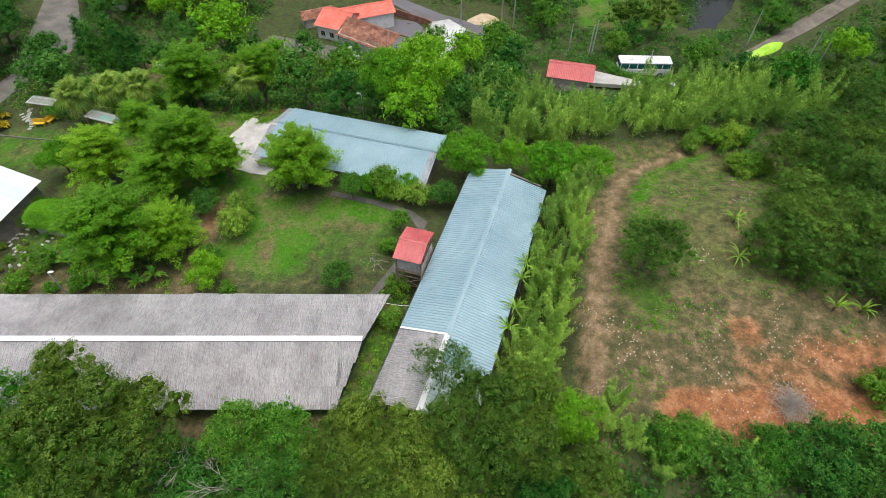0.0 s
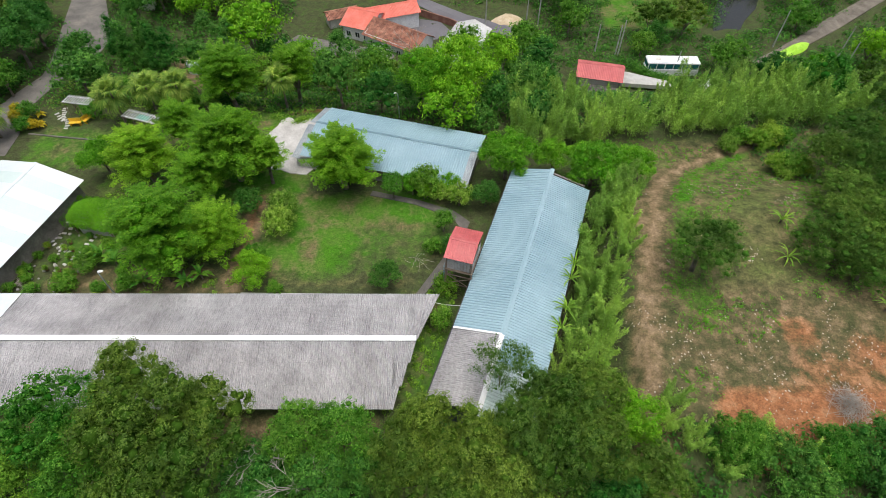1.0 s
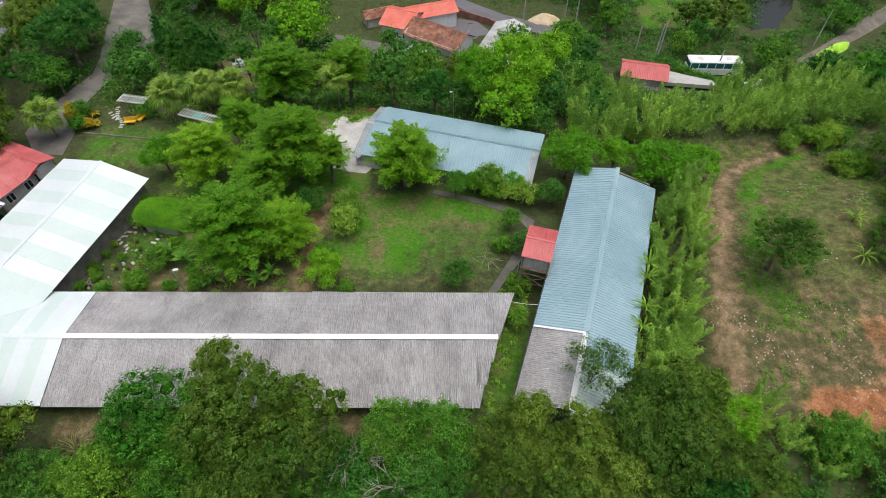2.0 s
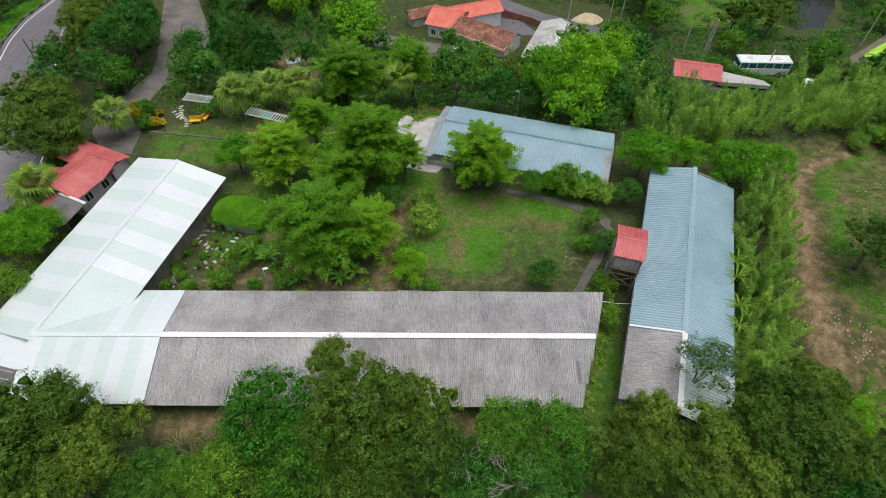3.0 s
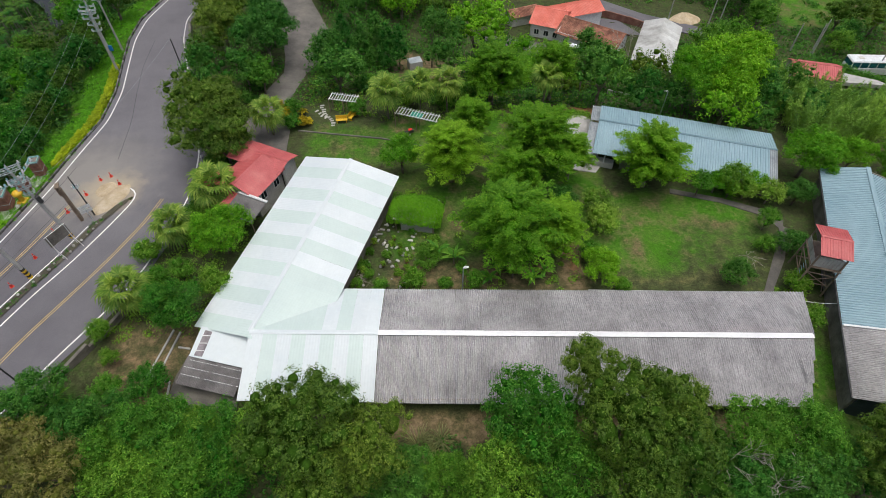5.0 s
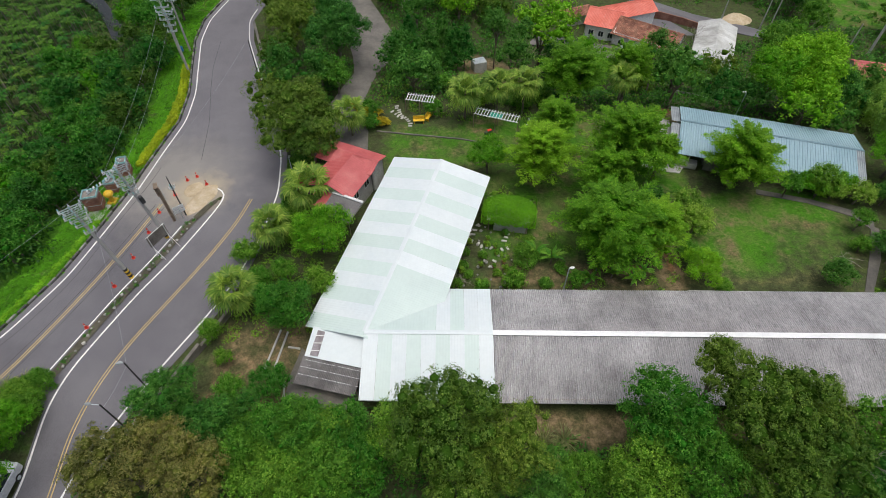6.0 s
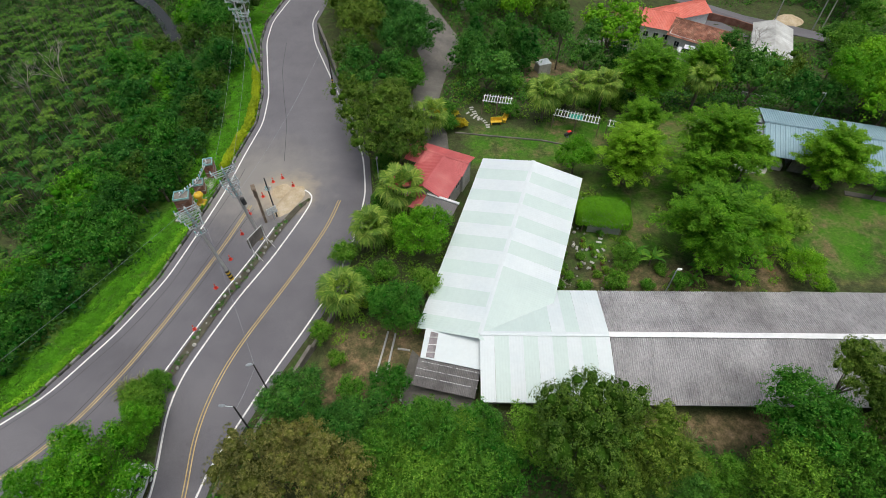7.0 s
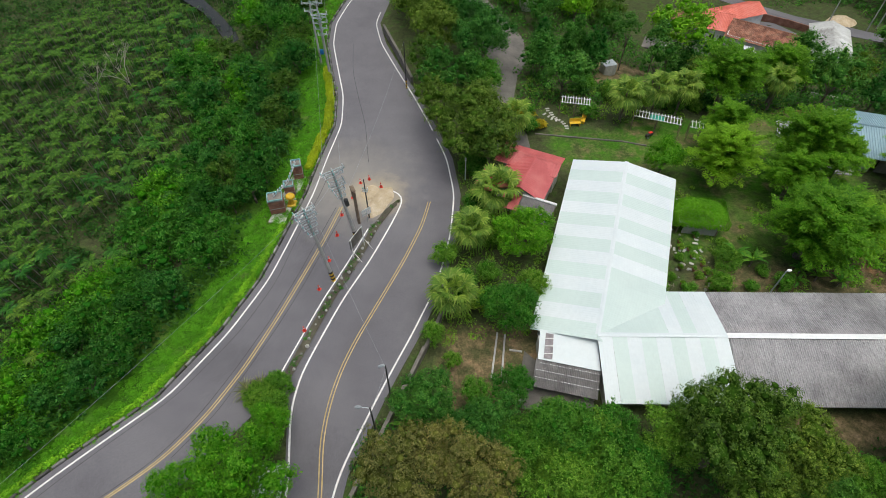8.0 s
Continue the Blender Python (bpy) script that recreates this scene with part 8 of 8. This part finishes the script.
TEAL_GLASS = worn("tinted_glass", (0.02, 0.1, 0.12), (0.03, 0.16, 0.18), (0.05, 0.22, 0.24), 0.12, 1.0, 5.0, 0.0)
parked_bus(32.7, 80.2, -2)
parked_van(-76.55, 10.3, 87)
parked_car(-15.4, 82.6, gz(-15.4, 82.6) + 0.1, -28)
heap("tarpaulin", 54.0, 84.4, 5.2, 1.1, 1.3, TARP, "lime-green tarpaulin over a long stack", "tarpaulin", 33)
heap("white_sacks", -27.5, 86.5, 0.9, 0.6, 0.5, WHITE_PAINT, "heap of white sacks on bare ground", "sacks", 0)
bm = bmesh.new()
box(bm, 0, 0, 0.9, 2.0, 1.5, 1.8, 0.05)
tagged(new("grey_tank", bm_mesh("grey_tank", bm, STEEL)), "grey metal water tank standing among trees", "tank").matrix_basis = pose(-41, 72.4, gz(-41, 72.4), 0, 0, 20)
bm = bmesh.new()
box(bm, 0, 0, 1.2, 2.4, 2.0, 2.4, 0.03)
tagged(new("small_hut", bm_mesh("small_hut", bm, PLASTER)), "small pale hut beside the drive", "hut").matrix_basis = pose(-52, 86.5, gz(-52, 86.5), 0, 0, 10)
thing("water_pipe", pose(0, 0, 0), "thin white pipe strung between the sheds", "pipe", data=wire("water_pipe", hang((-5.6, 27.2, 1.9), (-2.4, 26.6, 2.1), 0.25), 0.03, WHITE_PAINT))

# ---- kerb stones of the west edge and the island, one by one ----
kb = bmesh.new()
box(kb, 0, 0, 0.1, 0.2, 0.95, 0.36, 0.03)
KERB_GREY = worn("grey_kerb", (0.13, 0.125, 0.115), (0.21, 0.205, 0.19), (0.32, 0.31, 0.29), 0.9, 1.2, 10.0, 0.25, spread=0.25)
kerb_light, kerb_dark = bm_mesh("kerb_stone", kb.copy(), KERB_GREY), bm_mesh("kerb_stone", kb, KERB_DARK)
kerb = thing("kerb", pose(0, 0, 0), "row of worn pale and dark kerb blocks", "kerb", kind="structure")
y = 6.0
k = 0
while y < 92:
    x = float(west_line(y))
    slope = float(west_line(y + 0.5) - west_line(y - 0.5))
    a = -math.degrees(math.atan(slope))
    part("kerb_stone", kerb_dark if k % 2 else kerb_light, kerb, pose(x - 0.85, y, gz(x - 0.5, y), 0, 0, a))
    y += 1.12 / math.sqrt(1 + slope * slope)
    k += 1
bm = bmesh.new()
bmesh.ops.create_icosphere(bm, subdivisions=1, radius=0.24)
for v in bm.verts:
    v.co *= 1 + 0.25 * noise.noise(v.co * 5)
boulder = bm_mesh("boulder", bm, STONE)
isle_rng = random.Random(61)
for y in np.arange(17.5, 38.5, 0.75):
    w, e = float(np.interp(y, ISLE_Y, ISLE_WEST)), float(np.interp(y, ISLE_Y, ISLE_EAST))
    x = w + 0.3 + isle_rng.uniform(0.1, 0.7)
    thing("boulder", pose(x, y, gz(x, y) + 0.17, 0, 0, isle_rng.uniform(0, 360)) @ Matrix.Scale(isle_rng.uniform(0.35, 0.9), 4), "pale rounded stone on the traffic island", "stone", "island stones", data=boulder)
island_weeds = []
for y in np.arange(17.5, 40, 0.4):
    w, e = float(np.interp(y, ISLE_Y, ISLE_WEST)), float(np.interp(y, ISLE_Y, ISLE_EAST))
    if noise.noise((y * 0.5, 3, 1)) > -0.15:
        island_weeds.append((w + 0.35 + 0.6 * isle_rng.random(), y, isle_rng.uniform(0.15, 0.4)))
mounds("island_weeds", "weeds growing on the traffic island", island_weeds, 40, 0.2, 0.08, LEAF["wild"], 0.8)
LOOSE = worn("pale_rubble", (0.45, 0.37, 0.28), (0.62, 0.53, 0.42), (0.75, 0.68, 0.58), 0.9, 1.0, 9.0, 0.3)
# loose pale stones scattered over the red earth
pebble_rng = np.random.default_rng(8)
v, f = [], []
for _ in range(4200):
    x, y = pebble_rng.uniform(11, 40), pebble_rng.uniform(14, 46)
    if noise.noise((x * 0.3, y * 0.3, 4)) < (-0.05 if y < 26 else 0.22):
        continue
    r = pebble_rng.uniform(0.03, 0.085)
    c = np.array([x, y, gz(x, y) + 0.02])
    k = len(v)
    v += [c + q * r for q in np.array([(1, 0, 0), (0, 1.1, 0.1), (-0.9, 0, 0), (0, -1, 0.1), (0.1, 0.1, 0.9), (0, 0, -0.6)])]
    f += [(k + a, k + b, k + d) for a, b, d in ((0, 1, 4), (1, 2, 4), (2, 3, 4), (3, 0, 4), (1, 0, 5), (2, 1, 5), (3, 2, 5), (0, 3, 5))]
thing("loose_stones", pose(0, 0, 0), "pale loose stones scattered over red earth", "stones", kind="stuff", data=mesh_of("loose_stones", np.array(v), np.array(f), LOOSE))


# pots and pale garden stones by the hall
pot = bmesh.new()
tube(pot, (0, 0, 0), (0, 0, 0.32), 0.13, 0.19, 10)
tube(pot, (0, 0, 0.3), (0, 0, 0.36), 0.21, 0.21, 10)
pot_mesh = bm_mesh("pot", pot, CLAY_TILE, True)
POT_PLANT = crown_mesh("plant", RNG, dome_lobes(RNG, 9, 1.4, 0.85, -0.5, (0.2, 0.36), 0.6), 1100, 0.3, 0.17, LEAF["round"], twist=0.6, level=2)
pot_rng = random.Random(70)
for i in range(22):
    x, y = pot_rng.uniform(-44.6, -38.6), pot_rng.uniform(29.4, 36.2)
    t = thing("flower_pot", pose(x, y, gz(x, y)), "clay flower pot with small green plant", "flower pot", "flower pots")
    part("pot", pot_mesh, t)
    part("plant", POT_PLANT, t, Matrix.Translation((0, 0, 0.45)) @ Matrix.Scale(pot_rng.uniform(0.14, 0.26), 4))
for i in range(30):
    x, y = pot_rng.uniform(-45, -39), pot_rng.uniform(28.8, 37.5)
    thing("garden_stone", pose(x, y, gz(x, y) + 0.03, 0, 0, pot_rng.uniform(0, 360)) @ Matrix.Scale(pot_rng.uniform(0.4, 0.9), 4), "pale rounded stone in the garden", "stone", "garden stones", data=boulder)
